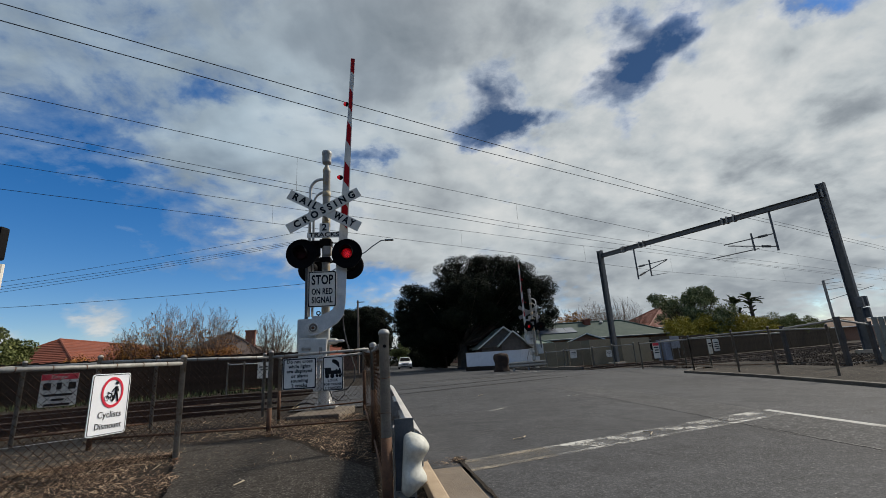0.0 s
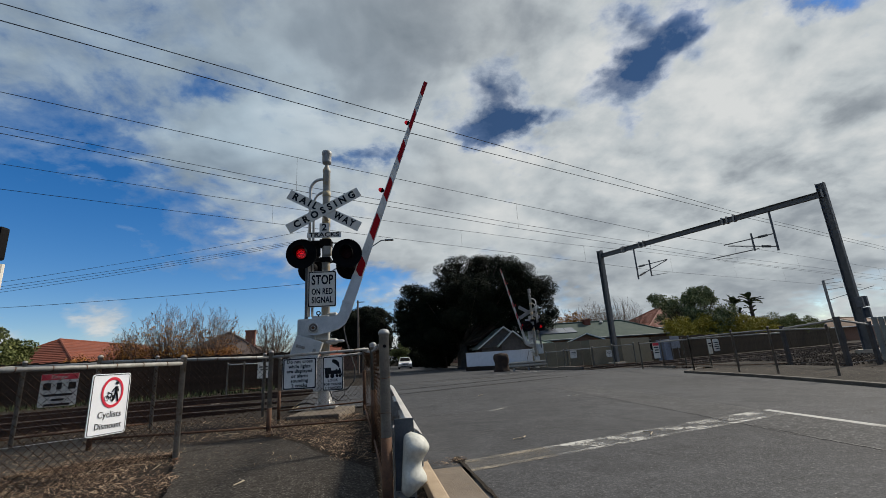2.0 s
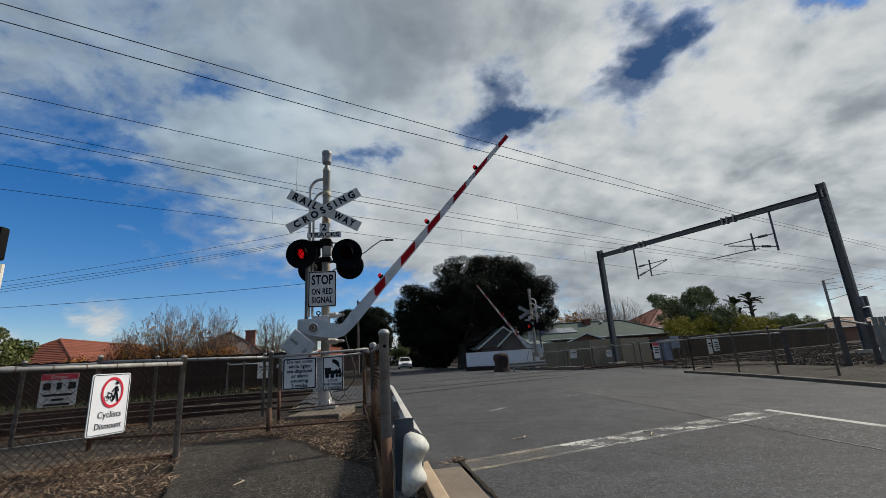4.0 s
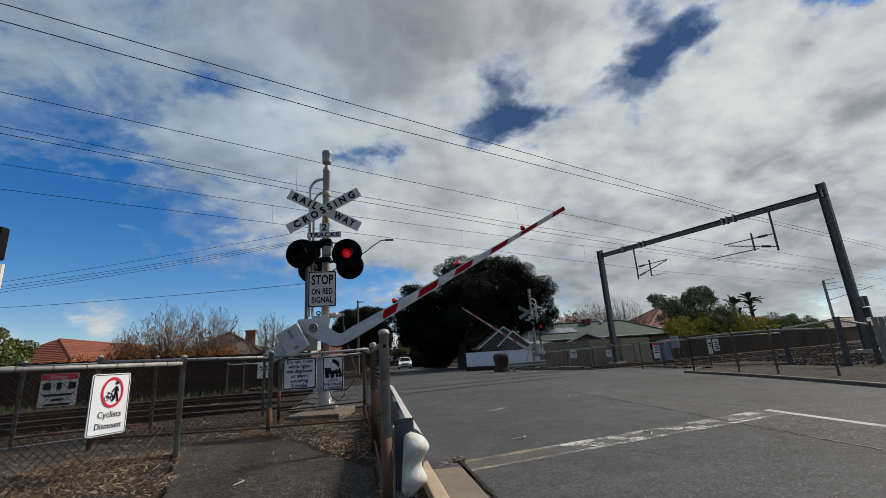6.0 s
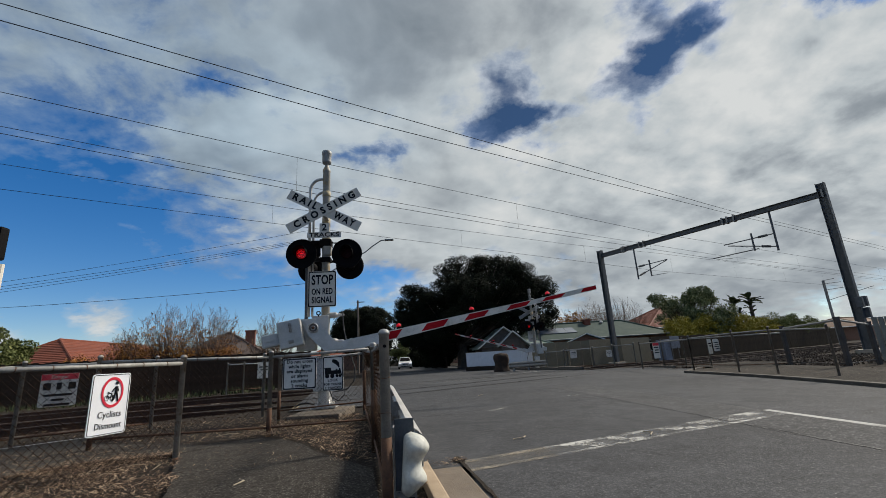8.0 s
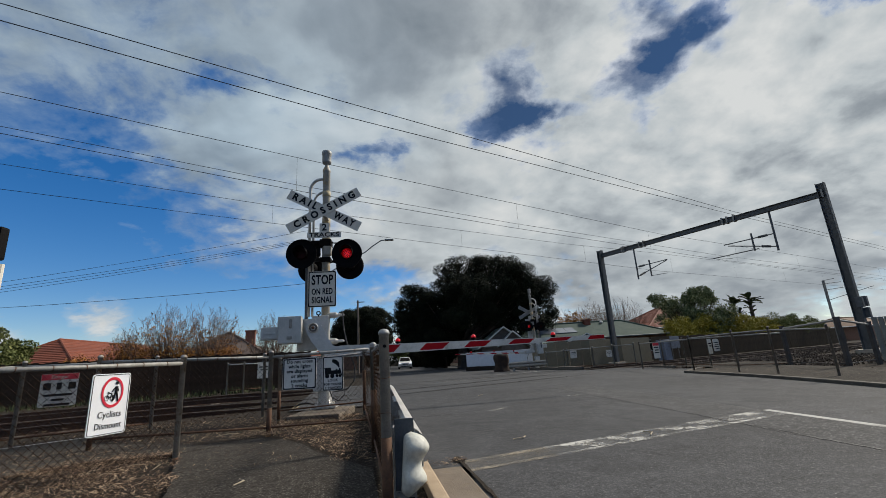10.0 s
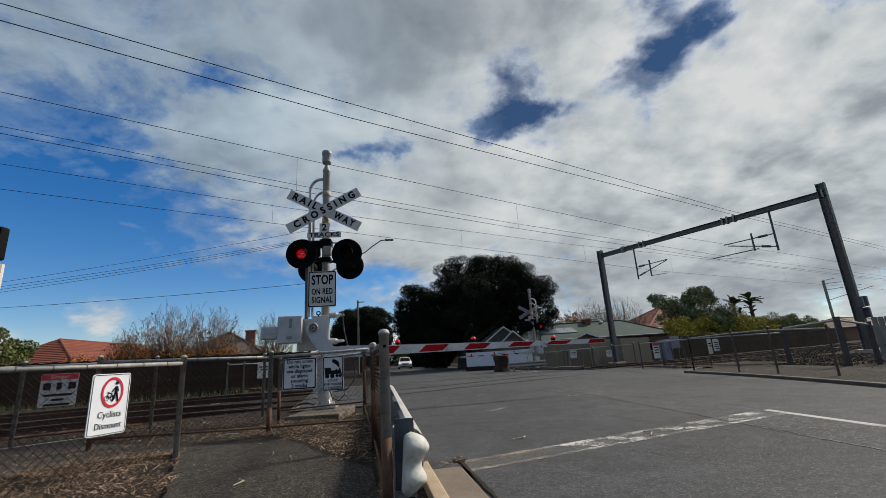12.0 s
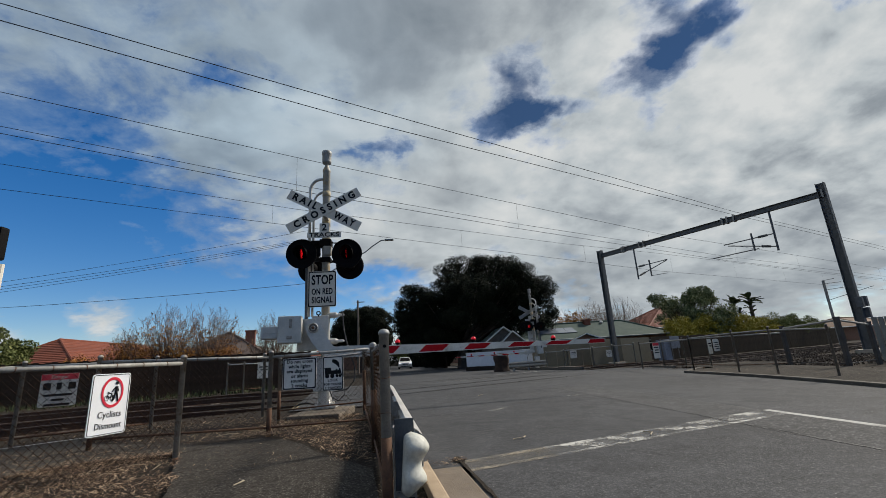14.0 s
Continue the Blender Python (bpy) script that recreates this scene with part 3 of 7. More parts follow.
# ---- crossing signals ----
OLDPAINT = surface("flaking_yellow_paint", (0.3, 0.25, 0.15), (0.4, 0.33, 0.2), 14, 0.7, 0, 0.2, 50, (0.3, 0.29, 0.26), 10, 0.5)
SIGNDULL = surface("dull_aluminium", (0.17, 0.172, 0.17), (0.25, 0.25, 0.245), 5, 0.6, 0.2, 0.03, 60)
LIT = glow("lit_red_led", (0.28, 0.001, 0.003), 0.3)
LITCORE = glow("lit_led_centre", (0.85, 0.012, 0.018), 0.95)
BOOMLAMP = glow("boom_lamp_red", (0.45, 0.003, 0.01), 0.42)


def lamp_head(parent, x, y, z, face):
    """Red signal lamp on a round black board; face 0 looks to -Y, 180 to +Y."""
    m = pose(x, y, z, 0, 0, face)
    bm = bmesh.new()
    turn = pose(0, 0, 0, 90)
    lathe(bm, [(0.112, -0.02), (0.2, -0.016), (0.268, 0.0), (0.292, 0.012), (0.302, 0.03), (0.302, 0.0), (0.28, -0.014), (0.2, -0.03), (0.115, -0.035), (0.115, -0.02)], 36, turn)
    head = part("lamp_head", bm, BLACK, parent, "round black signal board with a hooded red lamp", True)
    head.matrix_basis = m
    bm = bmesh.new()
    lathe(bm, [(0.001, -0.19), (0.09, -0.18), (0.125, -0.12), (0.13, -0.035), (0.115, -0.02), (0.115, -0.05)], 20, turn)
    part("lamp_housing", bm, BLACK, head, "", True)
    bm = bmesh.new()
    # the hood: a tube cut away below
    k = 20
    rows_ = []
    for i in range(k + 1):
        a = radians(-30 + 240 * i / k)
        reach = 0.27 if -0.2 < math.sin(a) else 0.12
        rows_.append([bm.verts.new((0.122 * math.cos(a) * s, -d, 0.122 * math.sin(a) * s)) for s, d in ((1.0, 0.0), (1.0, reach), (1.05, reach), (1.05, 0.0))])
    for a, b in zip(rows_, rows_[1:]):
        for j in range(4):
            bm.faces.new((a[j], a[(j + 1) % 4], b[(j + 1) % 4], b[j]))
    part("lamp_hood", bm, BLACK, head, "", True)
    # lens unit that turns between its lit and its dark face
    me = bpy.data.meshes.new("lens")
    bm = bmesh.new()
    lathe(bm, [(0.001, 0.012), (0.06, 0.010), (0.1, 0.004), (0.105, 0.0)], 24, turn)
    for f_ in bm.faces:
        f_.material_index = 0
    k0 = set(bm.faces)
    lathe(bm, [(0.105, 0.0), (0.1, -0.004), (0.06, -0.010), (0.001, -0.012)], 24, turn)
    for f_ in bm.faces:
        if f_ not in k0:
            f_.material_index = 1
    k0 = set(bm.faces)
    rnd = random.Random(3)
    for i in range(44):
        r, a = 0.08 * rnd.random() ** 0.9, 2.4 * i
        bmesh.ops.create_icosphere(bm, subdivisions=1, radius=0.0075, matrix=Matrix.Translation((r * math.cos(a), -0.008, r * math.sin(a))))
    for f_ in bm.faces:
        if f_ not in k0:
            f_.material_index = 2
    bm.to_mesh(me)
    bm.free()
    for q in (LIT, LENSOFF, LITCORE):
        me.materials.append(q)
    lens = new("lens", me)
    lens.parent = head
    lens.matrix_basis = pose(0, -0.03, 0, 0, 0, 180)
    return head, lens


def sign_plate(name, parent, w, h, m, lines, material=None, rim=True, r=0.03, label="", bold=0.024, line=0.055):
    """A flat metal sign facing -Y with a black rim and lines of (text, height, z)."""
    bm = bmesh.new()
    plate(bm, rounded(w, h, r), -0.004, 0.004)
    p = part(name, bm, material or SIGNWHITE, parent, label)
    p.matrix_basis = m
    if rim:
        bm = bmesh.new()
        o, i_ = rounded(w - 0.014, h - 0.014, r * 0.85), rounded(w - 0.014 - line * w ** 0.5, h - 0.014 - line * w ** 0.5, r * 0.6)
        ov = [bm.verts.new((x, -0.006, z)) for x, z in o]
        iv = [bm.verts.new((x, -0.006, z)) for x, z in i_]
        k = len(ov)
        for j in range(k):
            bm.faces.new((ov[j], ov[(j + 1) % k], iv[(j + 1) % k], iv[j]))
        part("border", bm, INK, p)
    bm = bmesh.new()
    plate(bm, rounded(w - 0.004, h - 0.004, r), 0.0042, 0.0055)
    part("sign_back", bm, SIGNBACK, p)
    for text, size, z, *more in lines:
        words("lettering", text, size, p, pose(more[0] if more else 0, -0.0065, z), None, size * bold, 1.05, more[1] if len(more) > 1 else None)
    return p


def fore(x, z):
    """Place on the forward sign brackets that lines up with (x, z) at the mast."""
    return 0.0516 + 0.968 * x, -0.4, 0.73 + (z - 0.73) * 0.968


def crossing_signal(m, label, reach=1.0, slim=1.0):
    t = thing("crossing_signal", label, "crossing signal", m, "crossing signals")
    # mast with base casting, cap and finial
    bm = bmesh.new()
    lathe(bm, [(0.085, -0.07), (0.085, 2.9), (0.08, 4.86), (0.086, 4.87), (0.086, 4.9), (0.06, 4.97), (0.036, 5.02), (0.045, 5.05), (0.045, 5.07)], 18)
    part("mast", bm, MASTPAINT, t, "cream-grey painted steel mast with yellow stains", True)
    bm = bmesh.new()
    lathe(bm, [(0.05, 5.06), (0.095, 5.08), (0.1, 5.12), (0.1, 5.28), (0.108, 5.29), (0.108, 5.34), (0.095, 5.37), (0.03, 5.385)], 18)
    part("bell", bm, POSTGREY, t, "round grey warning bell", True)
    for z, h in ((4.28, 0.12), (3.6, 0.2), (3.3, 0.1)):
        bm = bmesh.new()
        lathe(bm, [(0.0865, z), (0.0868, z + h * 0.4), (0.0862, z + h)], 18)
        part("old_band", bm, OLDPAINT, t, "flaking yellow-brown paint band", True)
    bm = bmesh.new()
    box(bm, 0, 0, -0.05, 0.46, 0.42, 0.04, 0.008)
    for k in range(4):
        a = radians(45 + 90 * k)
        m4 = pose(0, 0, 0, 0, 0, 45 + 90 * k)
        plate(bm, [(0.06, -0.03), (0.19, -0.03), (0.17, 0.01), (0.1, 0.14), (0.06, 0.16)], -0.012, 0.012, m4)
        rod(bm, (0.2 * math.cos(a), 0.2 * math.sin(a), -0.04), (0.2 * math.cos(a), 0.2 * math.sin(a), 0.03), 0.02, 6)
    lathe(bm, [(0.14, -0.04), (0.125, 0.26), (0.09, 0.32)], 16)
    part("base_casting", bm, SILVER, t)
    # lower housing of the machine
    bm = bmesh.new()
    box(bm, -0.05, -0.02, 0.55, 0.3, 0.26, 0.62, 0.02)
    part("pedestal", bm, GREYBOX, t)
    # cable pipes bent over to the mast
    for dx, top, r in ((-0.36, 4.72, 0.033), (-0.28, 4.42, 0.026)):
        bm = bmesh.new()
        pts = [(dx, 0.06, 1.7), (dx, 0.06, top - 0.28)]
        for i in range(1, 7):
            a = radians(90 - 15 * i)
            pts.append((dx + 0.24 * (1 - math.sin(a)) * 0.98, 0.06 - 0.01 * i, top - 0.28 + 0.26 * math.cos(a)))
        pts.append((-0.04, 0.0, top - 0.015))
        pipe(bm, pts, r)
        part("cable_pipe", bm, SILVER, t, "", True)
    bm = bmesh.new()
    box(bm, -0.4, 0.08, 2.25, 0.06, 0.08, 1.7, 0.006)
    part("conduit", bm, GANTRY, t)
    # crossbuck
    for ang, y, word_list in ((-27.8, 0.0, (("RAIL", -0.44, 0.55), ("WAY", 0.46, 0.47))), (28.6, -0.02, (("CROSSING", 0.02, 1.38),))):
        bm = bmesh.new()
        plate(bm, rounded(1.63, 0.212, 0.012, 2), -0.005, 0.005)
        b = part("crossbuck_blade", bm, SIGNWHITE, t, "white crossbuck blade with black capitals")
        b.matrix_basis = Matrix.Translation((0, y, 0)) @ pose(*fore(-0.025, 3.93), 0, -ang, 0)
        bm = bmesh.new()
        plate(bm, rounded(1.62, 0.205, 0.012, 2), 0.0055, 0.007)
        part("blade_back", bm, SIGNDULL, b)
        for text, x, wide in word_list:
            words("lettering", text, 0.2, b, pose(x, -0.008, 0.0), None, 0.0085, 1.55 if len(text) < 6 else 1.7, wide)
    for z in (3.74, 3.92, 2.05, 2.4):
        bm = bmesh.new()
        box(bm, 0.03, -0.2, z, 0.07, 0.4, 0.05, 0.008)
        part("sign_bracket", bm, GALV, t)
    sign_plate("number_plate", t, 0.19, 0.19, pose(*fore(-0.02, 3.545)), [("2", 0.2, 0)], rim=False, r=0.01)
    sign_plate("tracks_plate", t, 0.68, 0.12, pose(*fore(-0.02, 3.385)), [("TRACKS", 0.125, 0, 0, 0.6)], rim=False, r=0.01)
    sign_plate("stop_plate", t, 0.545, 0.715, pose(*fore(-0.05, 2.235)), [("STOP", 0.262, 0.175, 0, 0.42), ("ON RED", 0.165, -0.055, 0, 0.405), ("SIGNAL", 0.165, -0.222, 0, 0.405)], bold=0.03)
    # lamp arms and lamps
    bm = bmesh.new()
    pipe(bm, [(-0.42, -0.3, 2.92), (-0.42, -0.22, 3.1), (-0.3, -0.1, 3.2), (0.0, -0.05, 3.24), (0.3, -0.06, 3.2), (0.46, -0.22, 3.1), (0.46, -0.3, 2.9)], 0.03)
    pipe(bm, [(-0.35, 0.12, 2.84), (0.0, 0.1, 2.86), (0.42, 0.12, 2.84)], 0.03)
    box(bm, 0, 0, 3.22, 0.24, 0.24, 0.16, 0.02)
    box(bm, 0, 0, 2.86, 0.22, 0.22, 0.1, 0.02)
    box(bm, -0.22, 0, 3.12, 0.2, 0.12, 0.34, 0.02)
    part("lamp_arm", bm, BLACK, t)
    bm = bmesh.new()
    box(bm, 0.04, -0.06, 3.05, 0.16, 0.12, 0.2, 0.02)
    part("clamp", bm, MASTPAINT, t)
    lens = {"left": lamp_head(t, *fore(-0.475, 2.985), 0)[1], "right": lamp_head(t, *fore(0.45, 2.96), 0)[1],
            "back_left": lamp_head(t, 0.44, 0.42, 2.82, 180)[1], "back_right": lamp_head(t, -0.37, 0.42, 2.775, 180)[1]}
    # fixed machine case
    bm = bmesh.new()
    box(bm, -0.34, -0.05, 1.33, 0.36, 0.24, 0.62, 0.025)
    part("machine_case", bm, GREYBOX, t, "grey enamel barrier machine case")
    bm = bmesh.new()
    rod(bm, (-0.1, -0.22, 1.66), (-0.1, -0.22, 1.7), 0.012)
    pipe(bm, [(-0.1 + 0.035 * math.sin(i), -0.22, 1.735 - 0.035 * math.cos(i)) for i in [k * 0.5 for k in range(13)]], 0.012, 6)
    part("lifting_eye", bm, BLACK, t)
    bm = bmesh.new()
    for z in (1.7, 1.18):
        rod(bm, (0.0, -0.02, z), (0.18, -0.02, z), 0.06, 12)
        lathe(bm, [(0.06, 0.0), (0.062, 0.05), (0.03, 0.1), (0.026, 0.2), (0.012, 0.22)], 12, pose(0.16, -0.02, z, 0, 90))
    box(bm, -0.08, -0.06, 1.45, 0.34, 0.16, 0.5, 0.03)
    part("mounting_lugs", bm, SILVER, t, "", False)
    # loose cable
    bm = bmesh.new()
    pipe(bm, [(0.36, -0.12, 1.75), (0.38, -0.14, 1.45), (0.44, -0.16, 1.15), (0.52, -0.18, 0.9), (0.6, -0.18, 0.65), (0.58, -0.16, 0.4), (0.45, -0.14, 0.26), (0.2, -0.1, 0.22)], 0.014, 6)
    part("cable", bm, CABLE, t)
    bm = bmesh.new()
    pipe(bm, [(0.3, -0.05, 0.5), (0.38, -0.12, 0.36), (0.4, -0.2, 0.16), (0.3, -0.24, 0.06), (0.18, -0.22, 0.12), (0.1, -0.15, 0.3)], 0.013, 6)
    part("cable", bm, CABLE, t)
    bm = bmesh.new()
    pipe(bm, [(-0.5, -0.3, 0.0), (-0.42, -0.28, 0.05), (-0.3, -0.24, 0.06), (-0.16, -0.2, 0.02)], 0.016, 6)
    part("cable", bm, CABLE, t)
    # the boom, which turns about its pivot
    BOOM_REACH[:] = reach, slim
    boom = part("boom", boom_arm(), SILVER, t, "striped red and white boom on a grey cranked arm")
    level = pose(0, 0, 0, 0, -5, 0)
    # dull dark ring between hub and bolt
    bm = bmesh.new()
    lathe(bm, [(0.036, 0.062), (0.082, 0.074), (0.082, 0.08), (0.036, 0.068), (0.036, 0.062)], 18, pose(0, -0.2, 0, 90))
    part("hub_ring", bm, GALV_DULL, boom, "dull dark ring round the pivot bolt")
    bm = bmesh.new()
    lathe(bm, [(0.032, 0.1), (0.032, 0.118), (0.02, 0.126)], 6, pose(0, -0.2, 0, 90))
    part("pivot_bolt", bm, RUST, boom, "brown pivot bolt head")
    bm = bmesh.new()
    box(bm, -0.42, -0.24, -0.02, 0.43, 0.28, 0.51, 0.025)
    part("counterweight", bm, GREYBOX, boom).matrix_basis = level
    bm = bmesh.new()
    box(bm, -0.79, -0.2, -0.06, 0.32, 0.2, 0.24, 0.03)
    box(bm, -0.79, -0.305, -0.06, 0.2, 0.012, 0.04, 0.004)
    part("weight_block", bm, GREYBOX, boom).matrix_basis = level
    bm = bmesh.new()
    box(bm, -0.4, -0.386, 0.09, 0.05, 0.012, 0.14, 0.01)
    lathe(bm, [(0.03, 0.0), (0.03, 0.014), (0.012, 0.018)], 10, pose(-0.4, -0.385, 0.15, 90))
    lathe(bm, [(0.03, 0.0), (0.03, 0.014), (0.012, 0.018)], 10, pose(-0.4, -0.385, 0.03, 90))
    part("latch", bm, GALV_RUST, boom).matrix_basis = level
    bm = bmesh.new()
    box(bm, -0.42, -0.386, -0.17, 0.1, 0.01, 0.06, 0.01)
    part("name_plate", bm, GALV_RUST, boom).matrix_basis = level
    bm = bmesh.new()
    boom_bar(bm, 0.62, 4.7, 0.0)
    part("boom_bar", bm, BOOMWHITE, boom)
    bm = bmesh.new()
    boom_bar(bm, 4.66, 6.36, 0.0, True)
    part("boom_tip", bm, BOOMWHITE, boom)
    bm = bmesh.new()
    boom_bar(bm, 0.6, 1.36, 0.008)
    part("boom_sleeve", bm, SILVER, boom, "silver painted root of the boom")
    for a, b in ((1.38, 1.72), (2.24, 2.72), (3.17, 3.63), (4.14, 4.62), (5.0, 5.5), (5.98, 6.358)):
        bm = bmesh.new()
        boom_bar(bm, a, b, 0.004, a > 4.7, 0.14 if b < 6.3 else 0.07, 0.14, 0.84)
        part("red_stripe", bm, BOOMRED, boom)
    for x in [0.56 + (q - 0.64) * reach for q in (1.74, 3.33, 5.14)]:
        z = boom_mid(x) + (0.15 if x < 4.2 else 0.11)
        bm = bmesh.new()
        bmesh.ops.create_uvsphere(bm, u_segments=14, v_segments=10, radius=0.05, matrix=Matrix.Translation((x, -0.16, z)))
        lamp = part("boom_lamp", bm, BOOMLAMP, boom, "small round red lamp on the boom", True)
        bm = bmesh.new()
        rod(bm, (x, -0.16, z - 0.12), (x, -0.16, z - 0.045), 0.022, 8)
        lathe(bm, [(0.034, -0.055), (0.053, -0.025), (0.053, -0.005), (0.048, -0.005)], 14, pose(x, -0.16, z - 0.01))
        part("lamp_socket", bm, BLACK, lamp)
    return t, boom, lens


BOOM_REACH = [1.0, 1.0]


def boom_mid(x):
    return -0.426 * (1 - (x - 0.64) / (5.72 * BOOM_REACH[0]))


def boom_bar(bm, a, b, grow, thin=False, slant0=0.0, slant1=0.0, share=1.0):
    """A tapered bar between two distances; slant: how far its top end leans; share: of its height."""
    def half(x):
        return (0.05 if thin else 0.105 - 0.012 * (x - 0.6)) * BOOM_REACH[1] * share + (grow if share == 1 else 0)
    w = (0.022 if thin else 0.035) + grow
    end = 0.57 + 5.66 * BOOM_REACH[0]
    a, b = 0.57 + (a - 0.64) * BOOM_REACH[0], 0.57 + (b - 0.64) * BOOM_REACH[0]
    pts = []
    for x, s in ((a, slant0 if grow else 0), (b, slant1 if grow and b < end else 0)):
        for dz in (-1, 1):
            pts.append((x + s * (0.5 if dz > 0 else -0.5), boom_mid(x) + dz * half(x)))
    o = [pts[0], pts[2], pts[3], pts[1]]
    plate(bm, o, -0.16 - w, -0.16 + w)


def boom_arm():
    """The cranked casting from the pivot to the boom, with its hub."""
    bm = bmesh.new()
    up = [(-0.15, 0.03), (-0.12, 0.11), (-0.05, 0.16), (0.04, 0.16), (0.12, 0.1), (0.2, -0.04), (0.31, -0.27), (0.355, -0.345), (0.42, -0.378), (0.5, -0.38), (0.66, -0.37),
          (0.66, -0.575), (0.4, -0.585), (0.25, -0.56), (0.12, -0.47), (0.0, -0.3), (-0.12, -0.1)]
    plate(bm, up, -0.27, -0.2)
    plate(bm, [(x * 0.98, z * 0.98) for x, z in up], -0.12, -0.06)
    plate(bm, [(0.64, -0.362), (0.675, -0.362), (0.675, -0.583), (0.64, -0.583)], -0.285, -0.05)
    lathe(bm, [(0.1, 0.0), (0.1, 0.09), (0.085, 0.1), (0.07, 0.06), (0.035, 0.06), (0.035, 0.1), (0.0005, 0.1)], 20, pose(0, -0.2, 0, 90))
    rod(bm, (0, -0.2, 0), (0, 0.05, 0), 0.07, 14)
    bmesh.ops.transform(bm, matrix=pose(0, 0, 0, 0, -5, 0), verts=bm.verts)
    return bm


near_signal, near_boom, near_lens = crossing_signal(pose(-1.612, 8.9, 0.17), "silver crossing mast with crossbuck, red lamps and striped boom")
far_signal, far_boom, far_lens = crossing_signal(pose(8.55, 28.5, -0.25, 0, 0, 182), "crossing mast beyond the tracks, seen from behind, with boom", 0.873, 0.68)


PLINTHMAT = surface("brown_stained_concrete", (0.1, 0.08, 0.058), (0.185, 0.15, 0.112), 6, 0.92, 0, 0.5, 90, (0.08, 0.06, 0.045), 4, 0.5)


def build_plinth():
    bm = bmesh.new()
    box(bm, 0, 0, -0.04, 0.92, 1.3, 0.3, 0.03)
    for q in bm.verts:
        q.co += Vector((noise.noise(q.co * 2.3), noise.noise(q.co * 2.1 + Vector((4, 0, 0))), 0)) * 0.05
    t = tagged(part("plinth", bm, PLINTHMAT), "rough concrete plinth under the crossing signal", "plinth")
    t.matrix_basis = pose(-1.58, 8.52, -0.02, 0, 0, -7)
    t2 = copy_thing(t, pose(8.5, 28.5, -0.42, 0, 0, 4))


build_plinth()


# ---- fences ----
def chain_link(parent, length, z0, z1, pitch=0.075, r=0.0014, material=None):
    """Woven diamond wire along x, one mesh."""
    v, f_ = [], []
    h = z1 - z0
    step = pitch
    k = int((length + h) / step)
    for sgn in (1, -1):
        for i in range(k + 1):
            x0 = i * step - h
            a, b = max(0.0, x0), min(length, x0 + h)
            if b - a < 0.02:
                continue
            za, zb = z0 + (a - x0), z0 + (b - x0)
            if sgn < 0:
                za, zb = z1 - (a - x0), z1 - (b - x0)
            n = len(v)
            for x, z in ((a, za), (b, zb)):
                v += [(x, sgn * r, z + r), (x, sgn * r + r, z - r), (x, sgn * r - r, z - r)]
            f_ += [(n, n + 1, n + 4, n + 3), (n + 1, n + 2, n + 5, n + 4), (n + 2, n, n + 3, n + 5)]
    return raw("chain_link", v, f_, material or WIRE, parent)


def fence(pts, height, label, r=0.03, post_mat=None, rail_mat=None, bottom=True, pitch=0.075, group="pipe fences", post_r=None, foot=0.0, wire_mat=None, wire_r=0.0014, end_post=True):
    """A pipe fence through ground points, with posts, caps, rails and wire."""
    post_mat, rail_mat = post_mat or GALV_RUST, rail_mat or GALV
    p0 = Vector(pts[0])
    t = thing("pipe_fence", label, "fence", Matrix.Translation(p0), group)
    for i, p in enumerate(pts):
        if i == len(pts) - 1 and not end_post:
            break
        p = Vector(p) - p0
        bm = bmesh.new()
        rp = post_r or r * 1.12
        lathe(bm, [(rp, -0.12), (rp, height), (rp * 1.16, height), (rp * 1.16, height + 0.016), (rp * 1.03, height + 0.019), (rp * 0.98, height + 0.026), (rp * 0.62, height + 0.034), (0.002, height + 0.037)], 12)
        o = part("post", bm, post_mat, t, "", True)
        o.matrix_basis = Matrix.Translation(p)
        if foot:
            bm = bmesh.new()
            lathe(bm, [(rp + 0.0012, -0.05), (rp + 0.0012, foot * (0.7 + 0.45 * ((i * 37) % 10) / 10))], 12)
            part("rusted_foot", bm, RUST, o, "rust-brown foot of the post", True)
    for a, b in zip(pts, pts[1:]):
        a, b = Vector(a) - p0, Vector(b) - p0
        bm = bmesh.new()
        up = Vector((0, 0, height - 0.06))
        rod(bm, a + up, b + up, r * 0.8, 10)
        part("top_rail", bm, rail_mat, t, "", True)
        if bottom:
            bm = bmesh.new()
            up = Vector((0, 0, 0.09))
            rod(bm, a + up, b + up, r * 0.55, 8)
            part("bottom_rail", bm, RUST, t, "", True)
        if foot:
            d = (b - a).normalized()
            for k in range(int((b - a).length / 0.26)):
                bm = bmesh.new()
                q = a + d * (0.2 + 0.26 * k) + Vector((0, 0, height - 0.06))
                rod(bm, q - d * 0.0035, q + (d + Vector((0, 0, 0.4 * (k % 3 - 1)))) * 0.0035, r * 0.8 + 0.003, 9)
                part("wire_tie", bm, RUST, t)
        if pitch:
            d = b - a
            o = chain_link(t, d.length, 0.05, height - 0.06, pitch, wire_r, wire_mat)
            o.matrix_basis = Matrix.Translation(a) @ pose(0, 0, 0, 0, 0, math.degrees(math.atan2(d.y, d.x))) @ Matrix.Rotation(-math.atan2(d.z, d.xy.length), 4, "Y")
    return t


